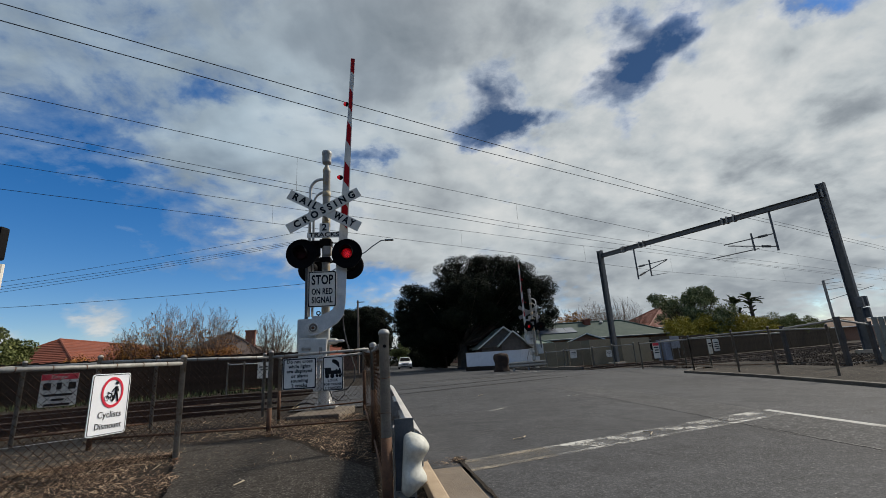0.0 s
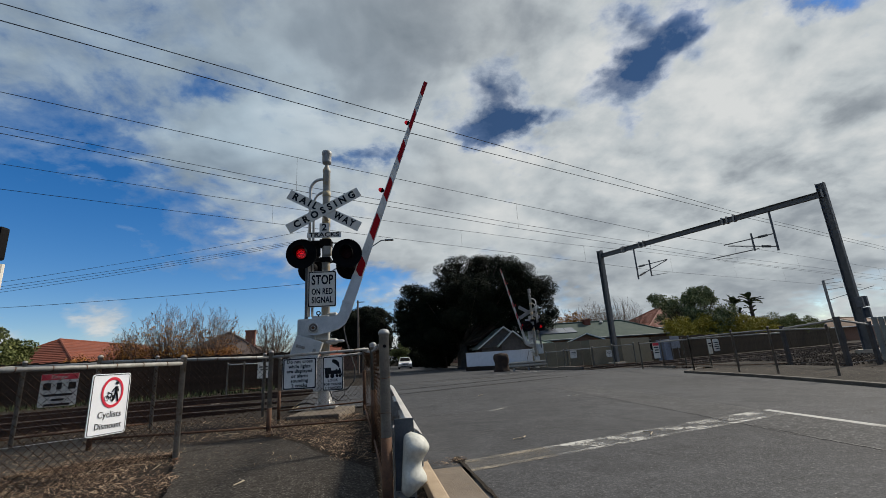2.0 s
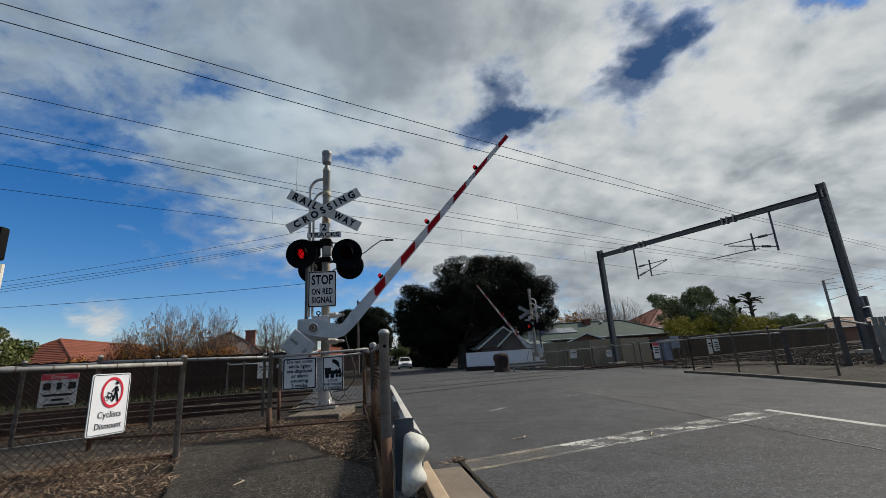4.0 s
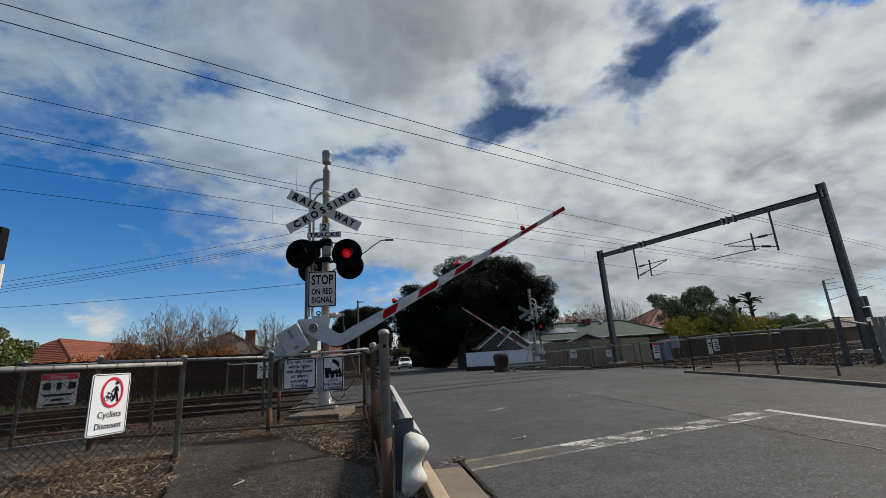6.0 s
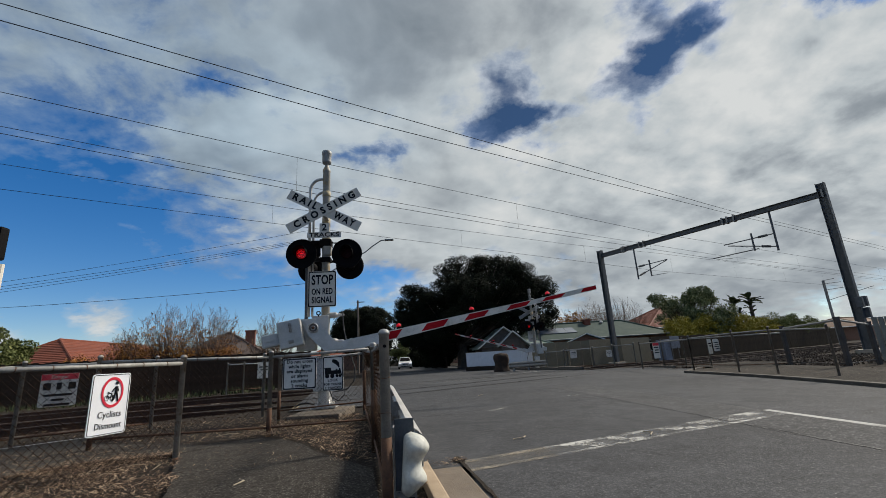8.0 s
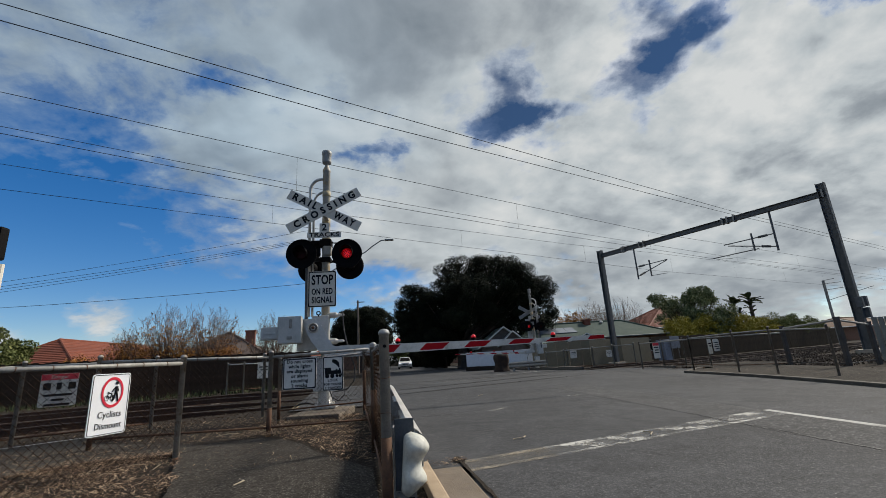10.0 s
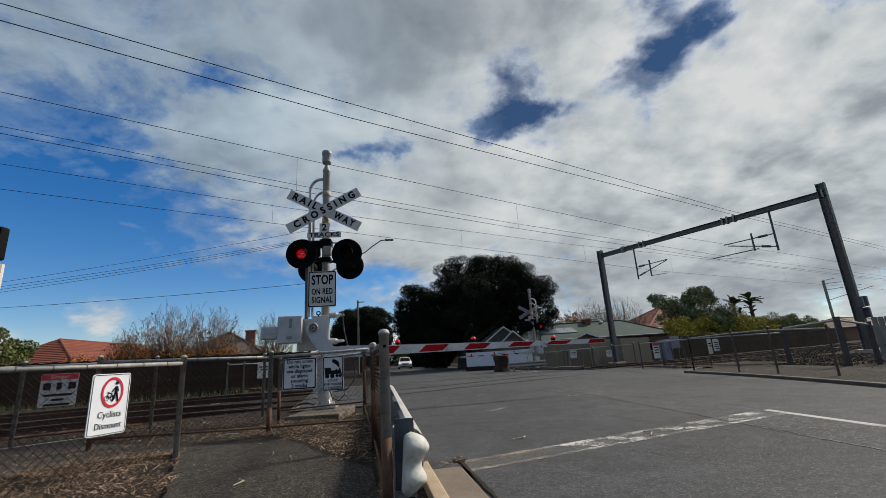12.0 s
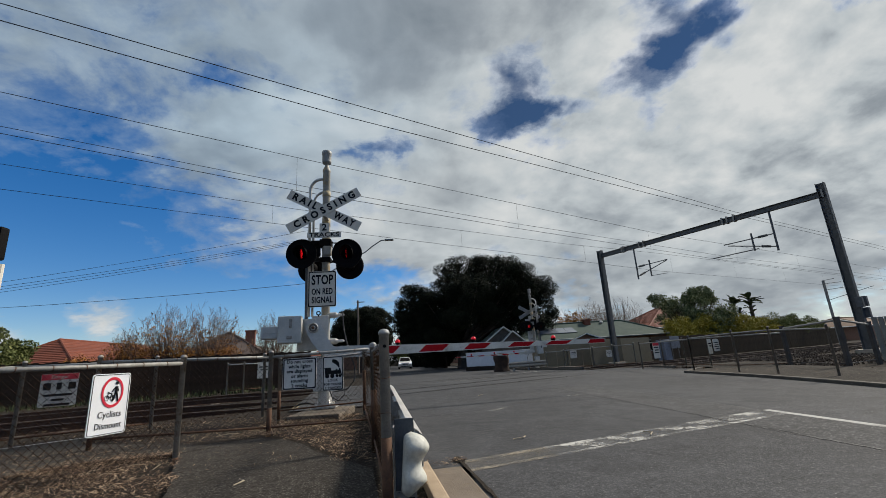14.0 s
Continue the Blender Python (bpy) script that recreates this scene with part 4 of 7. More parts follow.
fence([(-2.52, 5.22, 0.0), (-3.419, 3.4, 0.0), (-4.41, 1.4, 0.0)], 1.075, "thick galvanised pipe fence with chain wire, leaves at its foot", 0.027, bottom=False, foot=0.05, post_mat=POSTWORN, post_r=0.029, wire_mat=WIRE_RUST, wire_r=0.0021)
fence([(-1.99, 6.67, 0.0), (-4.15, 6.35, 0.06)], 1.12, "weathered pipe fence with sagging chain wire beside the path", 0.027, foot=0.4, post_mat=POSTWORN, post_r=0.03, wire_mat=WIRE_RUST, wire_r=0.0018)
fence([(-1.99, 6.67, 0.0), (-0.56, 6.52, 0.03)], 1.12, "pipe fence carrying warning signs across the end of the path", 0.024, foot=0.5, post_r=0.034, end_post=False, wire_mat=WIRE_RUST, wire_r=0.0016)
fence([(-2.22, 7.97, 0.1), (-0.74, 7.72, 0.17)], 0.95, "short pipe fence before the signal mast", 0.024, foot=0.6)
fence([(-2.9, 9.3, 0.06)], 1.12, "lone galvanised fence post beside the tracks", 0.027)
fence([(-4.57, 8.5, 0.0), (-6.1, 7.6, 0.0), (-8.6, 6.5, 0)], 1.22, "pipe and chain wire fence along the railway", 0.027)
fence([(-0.375, 4.98, 0.0), (-0.74, 7.72, 0.1)], 1.06, "chain wire fence between the footpath and the road", 0.0265, post_mat=POSTGREY, foot=0.62, wire_mat=WIRE_RUST, wire_r=0.0006, post_r=0.034, end_post=False)
fence([(-0.152, 3.02, 0.0), (-0.375, 4.98, 0.0)], 1.08, "end bay of the roadside fence with a stout capped post", 0.0265, post_mat=POSTGREY, foot=0.6, wire_mat=WIRE_RUST, wire_r=0.0009, post_r=0.034)


def post_fittings():
    """Bolt hole and wire ties on the stout end post of the roadside fence."""
    t = thing("post_tie", "dark wire ties and a bolt hole on the end post", "wire tie", pose(-0.152, 3.02, 0.0))
    for z, tilt in ((0.8, 0.01), (0.565, -0.008)):
        bm = bmesh.new()
        pipe(bm, [(0.036 * math.cos(a), 0.036 * math.sin(a), z + tilt * math.sin(a)) for a in [6.2832 * k / 18 for k in range(19)]], 0.0022, 5)
        part("tie", bm, RUST, t)
    bm = bmesh.new()
    rod(bm, (0.004, -0.0355, 1.0), (0.004, -0.03, 1.0), 0.011, 12)
    part("bolt_hole", bm, BLACK, t)


post_fittings()
# opposite side
fence([(8.7, 12.8, 0.03), (8.72, 11.0, 0.08), (8.72, 9.78, 0.08), (8.72, 8.31, 0.02)], 1.05, "grey pipe handrail fence on the opposite footway", 0.022, pitch=0.0, bottom=False, rail_mat=GALV, post_mat=GALV_DULL)
fence([(8.7, 12.8, 0.03), (9.27, 16.75, 0.0)], 1.02, "grey pipe fence by the pedestrian crossing", 0.022, pitch=0.0, bottom=False, rail_mat=GALV, post_mat=GALV_DULL)
fence([(10.7, 17.6, 0.0), (10.6, 16.0, 0.0), (10.75, 14.8, 0.0), (10.65, 13.4, 0.0), (11.85, 12.8, 0.0)], 1.08, "pipe and chain wire fence beside the tracks", 0.022, pitch=0.1, rail_mat=GALV, post_mat=GALV_DULL)
fence([(10.1, 27.0, -0.2), (11.0, 25.2, -0.16), (11.6, 23.9, -0.13), (12.5, 23.2, -0.1)], 1.15, "pipe fence by the far pedestrian maze", 0.028, pitch=0.1, post_mat=GALV)
fence([(8.8, 27.2, -0.24), (9.6, 26.2, -0.2), (10.6, 24.4, -0.16)], 1.12, "pipe fence by the far pedestrian maze", 0.028, pitch=0.1, post_mat=GALV)
fence([(-6.45, 20.5, 0.0), (-7.1, 20.0, 0.0), (-7.75, 19.9, 0.0)], 1.22, "white-grey pipe fence of the maze beyond the tracks", 0.028, pitch=0.1, post_mat=SILVER, rail_mat=SILVER)


# ---- signs on the fences ----
def cyclist_sign():
    d = Vector((0.494, 1.0, 0)).normalized()
    turn = math.degrees(math.atan2(d.y, d.x))
    t = thing("cyclists_dismount_sign", "white cyclists dismount sign with red ring on the fence", "sign", pose(-2.83, 4.53, 0.667, 0, 0, turn))
    p = sign_plate("sign_face", t, 0.33, 0.53, Matrix.Scale(1.043, 4), [("Cyclists", 0.078, -0.092, 0.01, 0.195), ("Dismount", 0.076, -0.187, 0.008, 0.222)], SIGNNEW, True, 0.025, "", 0.001, 0.02)
    bm = bmesh.new()
    lathe(bm, [(0.082, 0.0), (0.1, 0.0), (0.1, 0.002), (0.082, 0.002), (0.082, 0.0)], 40, pose(0.014, -0.0065, 0.1, 90) @ Matrix.Diagonal((0.94, 1.34, 1, 1)))
    part("red_ring", bm, SIGNRED, p)
    # pictogram: bicycle and upright shape in bars
    bm = bmesh.new()
    for x in (-0.05, 0.004):
        lathe(bm, [(0.016, 0.0), (0.02, 0.0), (0.02, 0.002), (0.016, 0.002), (0.016, 0.0)], 20, pose(x, -0.0065, 0.072, 90))
    for a, b, r in (((-0.05, 0.072), (-0.034, 0.108), 0.003), ((-0.034, 0.106), (-0.006, 0.104), 0.003), ((-0.042, 0.092), (-0.02, 0.074), 0.003), ((-0.02, 0.074), (-0.005, 0.108), 0.003), ((0.004, 0.072), (-0.006, 0.104), 0.003),
                    ((-0.044, 0.114), (-0.03, 0.114), 0.0035), ((0.026, 0.112), (0.004, 0.048), 0.0075), ((0.034, 0.112), (0.052, 0.048), 0.0075), ((0.03, 0.112), (0.031, 0.156), 0.0125), ((0.024, 0.152), (-0.006, 0.118), 0.005), ((0.037, 0.152), (0.05, 0.118), 0.005)):
        rod(bm, (a[0], -0.0065, a[1]), (b[0], -0.0065, b[1]), r, 6)
    lathe(bm, [(0.001, 0.0), (0.0125, 0.0), (0.0125, 0.003), (0.001, 0.003)], 16, pose(0.031, -0.0065, 0.18, 90))
    bmesh.ops.transform(bm, matrix=Matrix.Translation((0.016, 0, -0.036)) @ Matrix.Diagonal((0.98, 1, 1.2, 1)), verts=bm.verts)
    part("pictogram", bm, INK, p)


def warning_signs():
    lines = ["Do not cross", "while lights", "are displayed", "or alarm", "sounding", "2 tracks"]
    t = thing("do_not_cross_sign", "white warning sign with black text wired to the fence", "sign", pose(-1.55, 6.56, 0.803, 0, 0, -4))
    sign_plate("sign_face", t, 0.575, 0.52, Matrix.Scale(0.842, 4), [(s, 0.078, 0.198 - 0.079 * i) for i, s in enumerate(lines)], SIGNPALE, bold=0.032)
    t = thing("look_for_trains_sign", "white sign with black steam engine wired to the fence", "sign", pose(-1.068, 6.5, 0.779, 0, 0, -6))
    p = sign_plate("sign_face", t, 0.36, 0.57, Matrix.Scale(0.838, 4), [("LOOK", 0.06, -0.115), ("FOR TRAINS", 0.052, -0.18, 0, 0.3), ("2 TRACKS", 0.052, -0.24, 0, 0.27)], SIGNPALE, bold=0.03)
    bm = bmesh.new()
    plate(bm, [(-0.17, -0.02), (0.17, -0.02), (0.19, -0.06), (0.2, -0.06), (0.16, 0.1), (0.13, 0.1), (0.13, 0.06), (0.1, 0.06), (0.1, 0.09), (0.06, 0.09), (0.06, 0.06), (-0.04, 0.06), (-0.04, 0.12), (-0.19, 0.12), (-0.19, 0.1), (-0.17, 0.1)], -0.0065, -0.0045)
    for x, r in ((-0.12, 0.045), (-0.01, 0.045), (0.09, 0.032), (0.155, 0.032)):
        lathe(bm, [(0.001, 0.0), (r, 0.0), (r, 0.002), (0.001, 0.002)], 18, pose(x, -0.0055, -0.055, 90))
    for x, z, r in ((0.1, 0.2, 0.04), (0.06, 0.235, 0.045), (0.02, 0.255, 0.04), (0.12, 0.16, 0.025), (0.13, 0.13, 0.018)):
        lathe(bm, [(0.001, 0.0), (r, 0.0), (r, 0.002), (0.001, 0.002)], 14, pose(x, -0.0055, z, 90))
    bmesh.ops.scale(bm, vec=(0.8, 1, 0.8), verts=bm.verts)
    part("steam_engine", bm, INK, p)


def bar_sign(place, turn, w, h, head, label, bars=3, on_post=False):
    """A sign whose small print is unreadable: bars."""
    t = thing("small_sign", label, "sign", pose(*place, 0, 0, turn))
    p = sign_plate("sign_face", t, w, h, Matrix(), [], SIGNWHITE, False)
    if head:
        bm = bmesh.new()
        box(bm, 0, -0.007, h * 0.4, w * 0.98, 0.003, h * 0.18)
        hd = part("red_header", bm, SIGNRED, p)
        if head != "red":
            words("lettering", head, h * 0.15, p, pose(0, -0.01, h * 0.4), SIGNWHITE)
    for i in range(bars):
        bm = bmesh.new()
        box(bm, 0.02 * (i % 2), -0.007, h * (0.2 - 0.17 * i), w * (0.6 if i % 2 else 0.74), 0.003, h * 0.07)
        part("print_bar", bm, INK, p)
    return t


def danger_sign():
    t = bar_sign((-5.75, 7.9, 0.77), 27, 0.48, 0.52, "Danger", "white danger sign with red header beside the tracks", 0)
    p = t.children[0]
    for x, w in ((-0.2, 0.12), (0.0, 0.08), (0.22, 0.12)):
        bm = bmesh.new()
        box(bm, x * 0.75, -0.007, 0.06, w * 0.8, 0.003, 0.11, 0.0)
        box(bm, x * 0.75, -0.009, 0.085, w * 0.5, 0.003, 0.035, 0.0)
        part("pictogram", bm, INK, p)
    for i in range(3):
        bm = bmesh.new()
        box(bm, 0, -0.007, -0.08 - 0.075 * i, (0.36, 0.16, 0.32)[i], 0.003, 0.035)
        part("print_bar", bm, INK, p)


cyclist_sign()
warning_signs()
danger_sign()
bar_sign((10.1, 17.0, 0.66), 18, 0.34, 0.62, "red", "white sign with red header on the fence", 3)
bar_sign((10.6, 14.5, 0.72), 18, 0.2, 0.5, "", "small white warning sign with black picture", 2)
bar_sign((10.62, 14.2, 0.76), 18, 0.3, 0.4, "", "white warning sign with black print", 4)
bar_sign((9.93, 25.5, 0.63), 20, 0.5, 0.45, "", "white warning sign on the far fence", 2)
bar_sign((12.0, 25.2, 0.55), 20, 0.45, 0.4, "", "white warning sign on the far fence", 2)
bar_sign((-6.4, 20.4, 0.85), 25, 0.5, 0.7, "", "white warning sign on the maze fence", 2)


# ---- guard rail ----
def guard_rail():
    t = thing("guard_rail", "galvanised guard rail with white plastic end", "guard rail", Matrix())
    prof = [(-0.04, 0.155), (0.0, 0.135), (0.04, 0.1), (0.04, 0.06), (-0.02, 0.02), (-0.02, -0.02), (0.04, -0.06), (0.04, -0.1), (0.0, -0.135), (-0.04, -0.155)]
    prof = prof + [(x - 0.006, z) for x, z in reversed(prof)]
    bm = bmesh.new()
    a, b = Vector((0.045, 3.09, 0.31)), Vector((-0.3, 8.3, 0.33))
    q = (b - a).to_track_quat("Y", "Z").to_matrix().to_4x4()
    plate(bm, prof, 0, (b - a).length, Matrix.Translation(a) @ q)
    part("beam", bm, SILVER, t)
    for k in (0.24, 2.2, 4.2):
        p = a.lerp(b, k / (b - a).length)
        bm = bmesh.new()
        box(bm, p.x - 0.07, p.y, 0.2, 0.15, 0.02, 0.48, 0.004)
        box(bm, p.x - 0.145, p.y, 0.2, 0.012, 0.1, 0.48, 0.003)
        box(bm, p.x + 0.0, p.y, 0.2, 0.012, 0.1, 0.48, 0.003)
        part("post", bm, GALV, t)
    # end plate of the beam, and the moulded nose before it: two lobes with a waist
    # the plate's shade is put into its darker steel colour
    bm = bmesh.new()
    box(bm, -0.036, 3.085, 0.3, 0.13, 0.012, 0.44, 0.004)
    part("end_plate", bm, SHADESTEEL, t, "steel end plate in a shaded tone")
    bm = bmesh.new()
    k, h = 20, 28
    rows_ = []
    for j in range(h + 1):
        f_ = j / h
        lobe = 0.62 * math.exp(-((f_ - 0.27) / 0.17) ** 2) + 0.72 * math.exp(-((f_ - 0.76) / 0.17) ** 2)
        ends = min(1.0, (f_ / 0.1) ** 0.6 if f_ < 0.1 else 1.0, ((1 - f_) / 0.08) ** 0.5 if f_ > 0.92 else 1.0)
        out = (0.062 + 0.085 * lobe) * ends * min(1.0, 0.35 + 2.6 * f_) + 0.003
        deep = (0.05 + 0.075 * lobe) * ends + 0.003
        row = []
        for i in range(k):
            ang = 2 * math.pi * i / k
            x, y = math.cos(ang), math.sin(ang)
            row.append(bm.verts.new((x * (out if x > 0 else 0.045 * ends + 0.002), y * (deep if y < 0 else 0.02), 0.03 + 0.385 * f_)))
        rows_.append(row)
    for a_, b_ in zip(rows_, rows_[1:]):
        for i in range(k):
            bm.faces.new((a_[i], a_[(i + 1) % k], b_[(i + 1) % k], b_[i]))
    bm.faces.new(rows_[0])
    bm.faces.new(rows_[-1])
    n_ = part("end_cap", bm, PLASTIC, t, "moulded white plastic bull-nose end", True)
    n_.matrix_basis = pose(-0.025, 3.02, 0.025, -4, 5, 4)


guard_rail()


# ---- overhead line ----
GL = 25.45      # metres along the railway at which the portal stands


def portal():
    t = thing("overhead_portal", "dark grey steel portal over two tracks", "gantry", Matrix())

    def column(s, z0, top):
        bm = bmesh.new()
        c = track(GL, s, 0)
        m = Matrix.Translation(c) @ pose(0, 0, 0, 0, 0, TRACK_TURN)
        box(bm, 0, -0.15, (z0 + top) / 2, 0.28, 0.025, top - z0, 0, m)
        box(bm, 0, 0.15, (z0 + top) / 2, 0.28, 0.025, top - z0, 0, m)
        box(bm, 0, 0, (z0 + top) / 2, 0.02, 0.28, top - z0, 0, m)
        part("column", bm, GANTRY, t)
        bm = bmesh.new()
        box(bm, 0, 0, z0 + 0.1, 0.8, 0.8, 0.3, 0.03, m)
        part("footing", bm, CONCRETE, t)
    column(19.75, -0.35, 7.72)
    column(6.83, -0.1, 7.85)
    a, b = track(GL, 6.83, 7.32), track(GL, 19.75, 7.36)
    d = b - a
    bm = bmesh.new()
    m = Matrix.Translation(a) @ pose(0, 0, 0, 0, 0, math.degrees(math.atan2(d.y, d.x)))
    for dz in (-0.13, 0.13):
        box(bm, d.length / 2, 0, dz, d.length, 0.2, 0.02, 0, m)
    box(bm, d.length / 2, 0, 0, d.length, 0.02, 0.26, 0, m)
    part("beam", bm, GANTRY, t)
    for x in (0.0, 3.9, 4.25, 4.5, 9.4, 9.7, 10.9, 11.05):
        bm = bmesh.new()
        box(bm, x, 0, 0.02, 0.08, 0.26, 0.4, 0.01, m)
        part("clamp", bm, GALV, t)
    # drop tubes, and the arms as x, z, x, z along the beam
    for x, arms in ((2.28, ((2.28, -1.33, 4.65, -1.33), (2.28, -2.0, 4.45, -1.43), (3.26, -1.04, 3.26, -1.98), (3.05, -1.92, 5.37, -1.93), (5.2, -2.0, 4.4, -2.15))),
                    (10.22, ((10.22, -1.41, 8.0, -1.36), (10.22, -2.05, 8.05, -1.4), (9.21, -1.13, 9.21, -2.18), (9.21, -2.16, 8.1, -2.19)))):
        bm = bmesh.new()
        rod(bm, m @ Vector((x, 0, -0.1)), m @ Vector((x, 0, -2.2)), 0.05, 8)
        part("drop_tube", bm, GANTRY, t)

        def at(x_, z_):
            return m @ Vector((x_, 0.1, z_))
        for k, (f0, z0, f1, z1) in enumerate(arms):
            bm = bmesh.new()
            rod(bm, at(f0, z0), at(f1, z1), 0.045 if k == 2 else 0.016 if k == len(arms) - 1 else 0.028, 7)
            part("registration_arm", bm, GANTRY, t)
        for f0, z0, f1, z1 in arms[:2]:
            bm = bmesh.new()
            p0, p1 = at(f0, z0).lerp(at(f1, z1), 0.12), at(f0, z0).lerp(at(f1, z1), 0.3)
            for i in range(6):
                rod(bm, p0.lerp(p1, i / 6), p0.lerp(p1, (i + 0.6) / 6), 0.065, 10)
            part("insulator", bm, GANTRY, t)
    # cabinets on the column
    c = track(GL, 6.83, 0)
    for z, dx in ((2.15, -0.27), (2.2, 0.3), (1.7, 0.24)):
        bm = bmesh.new()
        box(bm, dx, -0.22, z, 0.24, 0.24, 0.44, 0.02, Matrix.Translation(c) @ pose(0, 0, 0, 0, 0, TRACK_TURN))
        part("cabinet", bm, GANTRY, t)


portal()


def wire(s, pts, r, name="overhead_wire", label="thin overhead railway wire", sag=0.0):
    bm = bmesh.new()
    out = []
    for (l0, z0), (l1, z1) in zip(pts, pts[1:]):
        for i in range(12):
            f_ = i / 12
            out.append(track(l0 + (l1 - l0) * f_, s, z0 + (z1 - z0) * f_ - sag * 4 * f_ * (1 - f_)))
    out.append(track(pts[-1][0], s, pts[-1][1]))
    pipe(bm, out, r, 5)
    return tagged(part(name, bm, CABLE), label, "wire", "overhead wires")


def catenary(s, contact, messenger):
    wire(s, contact, 0.008)
    wire(s, messenger, 0.008)
    def zat(pts, l):
        for (l0, z0), (l1, z1) in zip(pts, pts[1:]):
            if l0 <= l <= l1:
                return z0 + (z1 - z0) * (l - l0) / (l1 - l0)
        return pts[-1][1]
    for i in range(11):
        l = -14.3 + 8.4 * i
        bm = bmesh.new()
        rod(bm, track(l, s, zat(contact, l)), track(l, s, zat(messenger, l)), 0.004, 4)
        tagged(part("dropper_wire", bm, CABLE), "short vertical dropper between overhead wires", "wire", "dropper wires")


catenary(16.0, [(-60, 6.9), (-4.8, 6.3), (3.3, 6.08), (26, 5.5), (90, 5.5)], [(-60, 7.6), (-4.9, 7.06), (3.3, 6.76), (17.8, 6.61), (26, 6.7), (90, 6.6)])
catenary(12.0, [(-60, 6.9), (-3.8, 6.23), (2.7, 5.86), (10.4, 5.6), (26, 5.3), (90, 5.4)], [(-60, 7.8), (-3.9, 7.22), (3.1, 6.89), (20.4, 6.29), (26, 6.3), (90, 6.3)])
wire(12.1, [(-60, 7.1), (-3.8, 6.44), (2.7, 6.08), (10.4, 5.83), (26, 5.6), (90, 5.7)], 0.007)
wire(9.8, [(-60, 8.6), (-3.4, 7.9), (3.1, 7.69), (23.4, 7.15), (90, 7.2)], 0.01)
wire(9.6, [(-60, 8.0), (-3.4, 7.4), (3.2, 7.12), (22.3, 6.85), (90, 6.7)], 0.01)


def free_wire(a, b, sag, r, label):
    bm = bmesh.new()
    a, b = Vector(a), Vector(b)
    pts = [a.lerp(b, i / 16) - Vector((0, 0, sag * 4 * (i / 16) * (1 - i / 16))) for i in range(17)]
    pipe(bm, pts, r, 5)
    tagged(part("street_wire", bm, CABLE), label, "wire", "street wires")


def far_mast():
    """A line mast farther along the railway."""
    h = 5.55
    t = thing("line_mast", "slim grey overhead line mast with bracket arms", "mast", pose(36.6, 34.0, -0.1, 0, 0, -50))
    bm = bmesh.new()
    box(bm, 0, 0, h / 2, 0.2, 0.2, h, 0.01)
    part("column", bm, GALV, t)
    for z0, z1, reach in ((h - 0.02, h + 0.06, 0.75), (h - 0.3, h - 0.3, 1.15), (h - 0.85, h - 0.72, 2.3), (h - 1.75, h - 0.95, 3.0)):
        bm = bmesh.new()
        rod(bm, (0, 0, z0), (reach, 0, z1), 0.02, 6)
        part("bracket_arm", bm, GANTRY, t)


far_mast()


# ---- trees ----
# near-black leaf colour carries the shade of the backlit crowns
LEAF_SHADED = foliage("shaded_leaves", (0.003, 0.005, 0.002), (0.006, 0.009, 0.0035), (0.016, 0.021, 0.008), 0.85)
LEAF_GREEN = foliage("green_leaves", (0.06, 0.075, 0.026), (0.115, 0.135, 0.045), (0.21, 0.22, 0.08))
LEAF_GOLD = foliage("golden_leaves", (0.14, 0.135, 0.02), (0.26, 0.23, 0.035), (0.38, 0.31, 0.05))
BARKWARM = surface("warm_brown_bark", (0.09, 0.055, 0.035), (0.19, 0.12, 0.075), 4, 0.95, 0, 0.4, 20, depth=0.03)
LEAF_MID = foliage("dull_green_leaves", (0.018, 0.026, 0.01), (0.04, 0.052, 0.022), (0.085, 0.1, 0.045))
LEAF_OLIVE = foliage("olive_leaves", (0.06, 0.078, 0.036), (0.13, 0.16, 0.075), (0.28, 0.3, 0.15))
LEAF_RUST = foliage("autumn_leaves", (0.16, 0.065, 0.02), (0.36, 0.16, 0.042), (0.55, 0.27, 0.065))
LITTER = foliage("leaf_litter", (0.02, 0.012, 0.009), (0.11, 0.066, 0.044), (0.56, 0.42, 0.28), 0.9)
TWIG = surface("grey_twigs", (0.095, 0.068, 0.052), (0.18, 0.13, 0.1), 3, 0.9, 0, 0, 20)


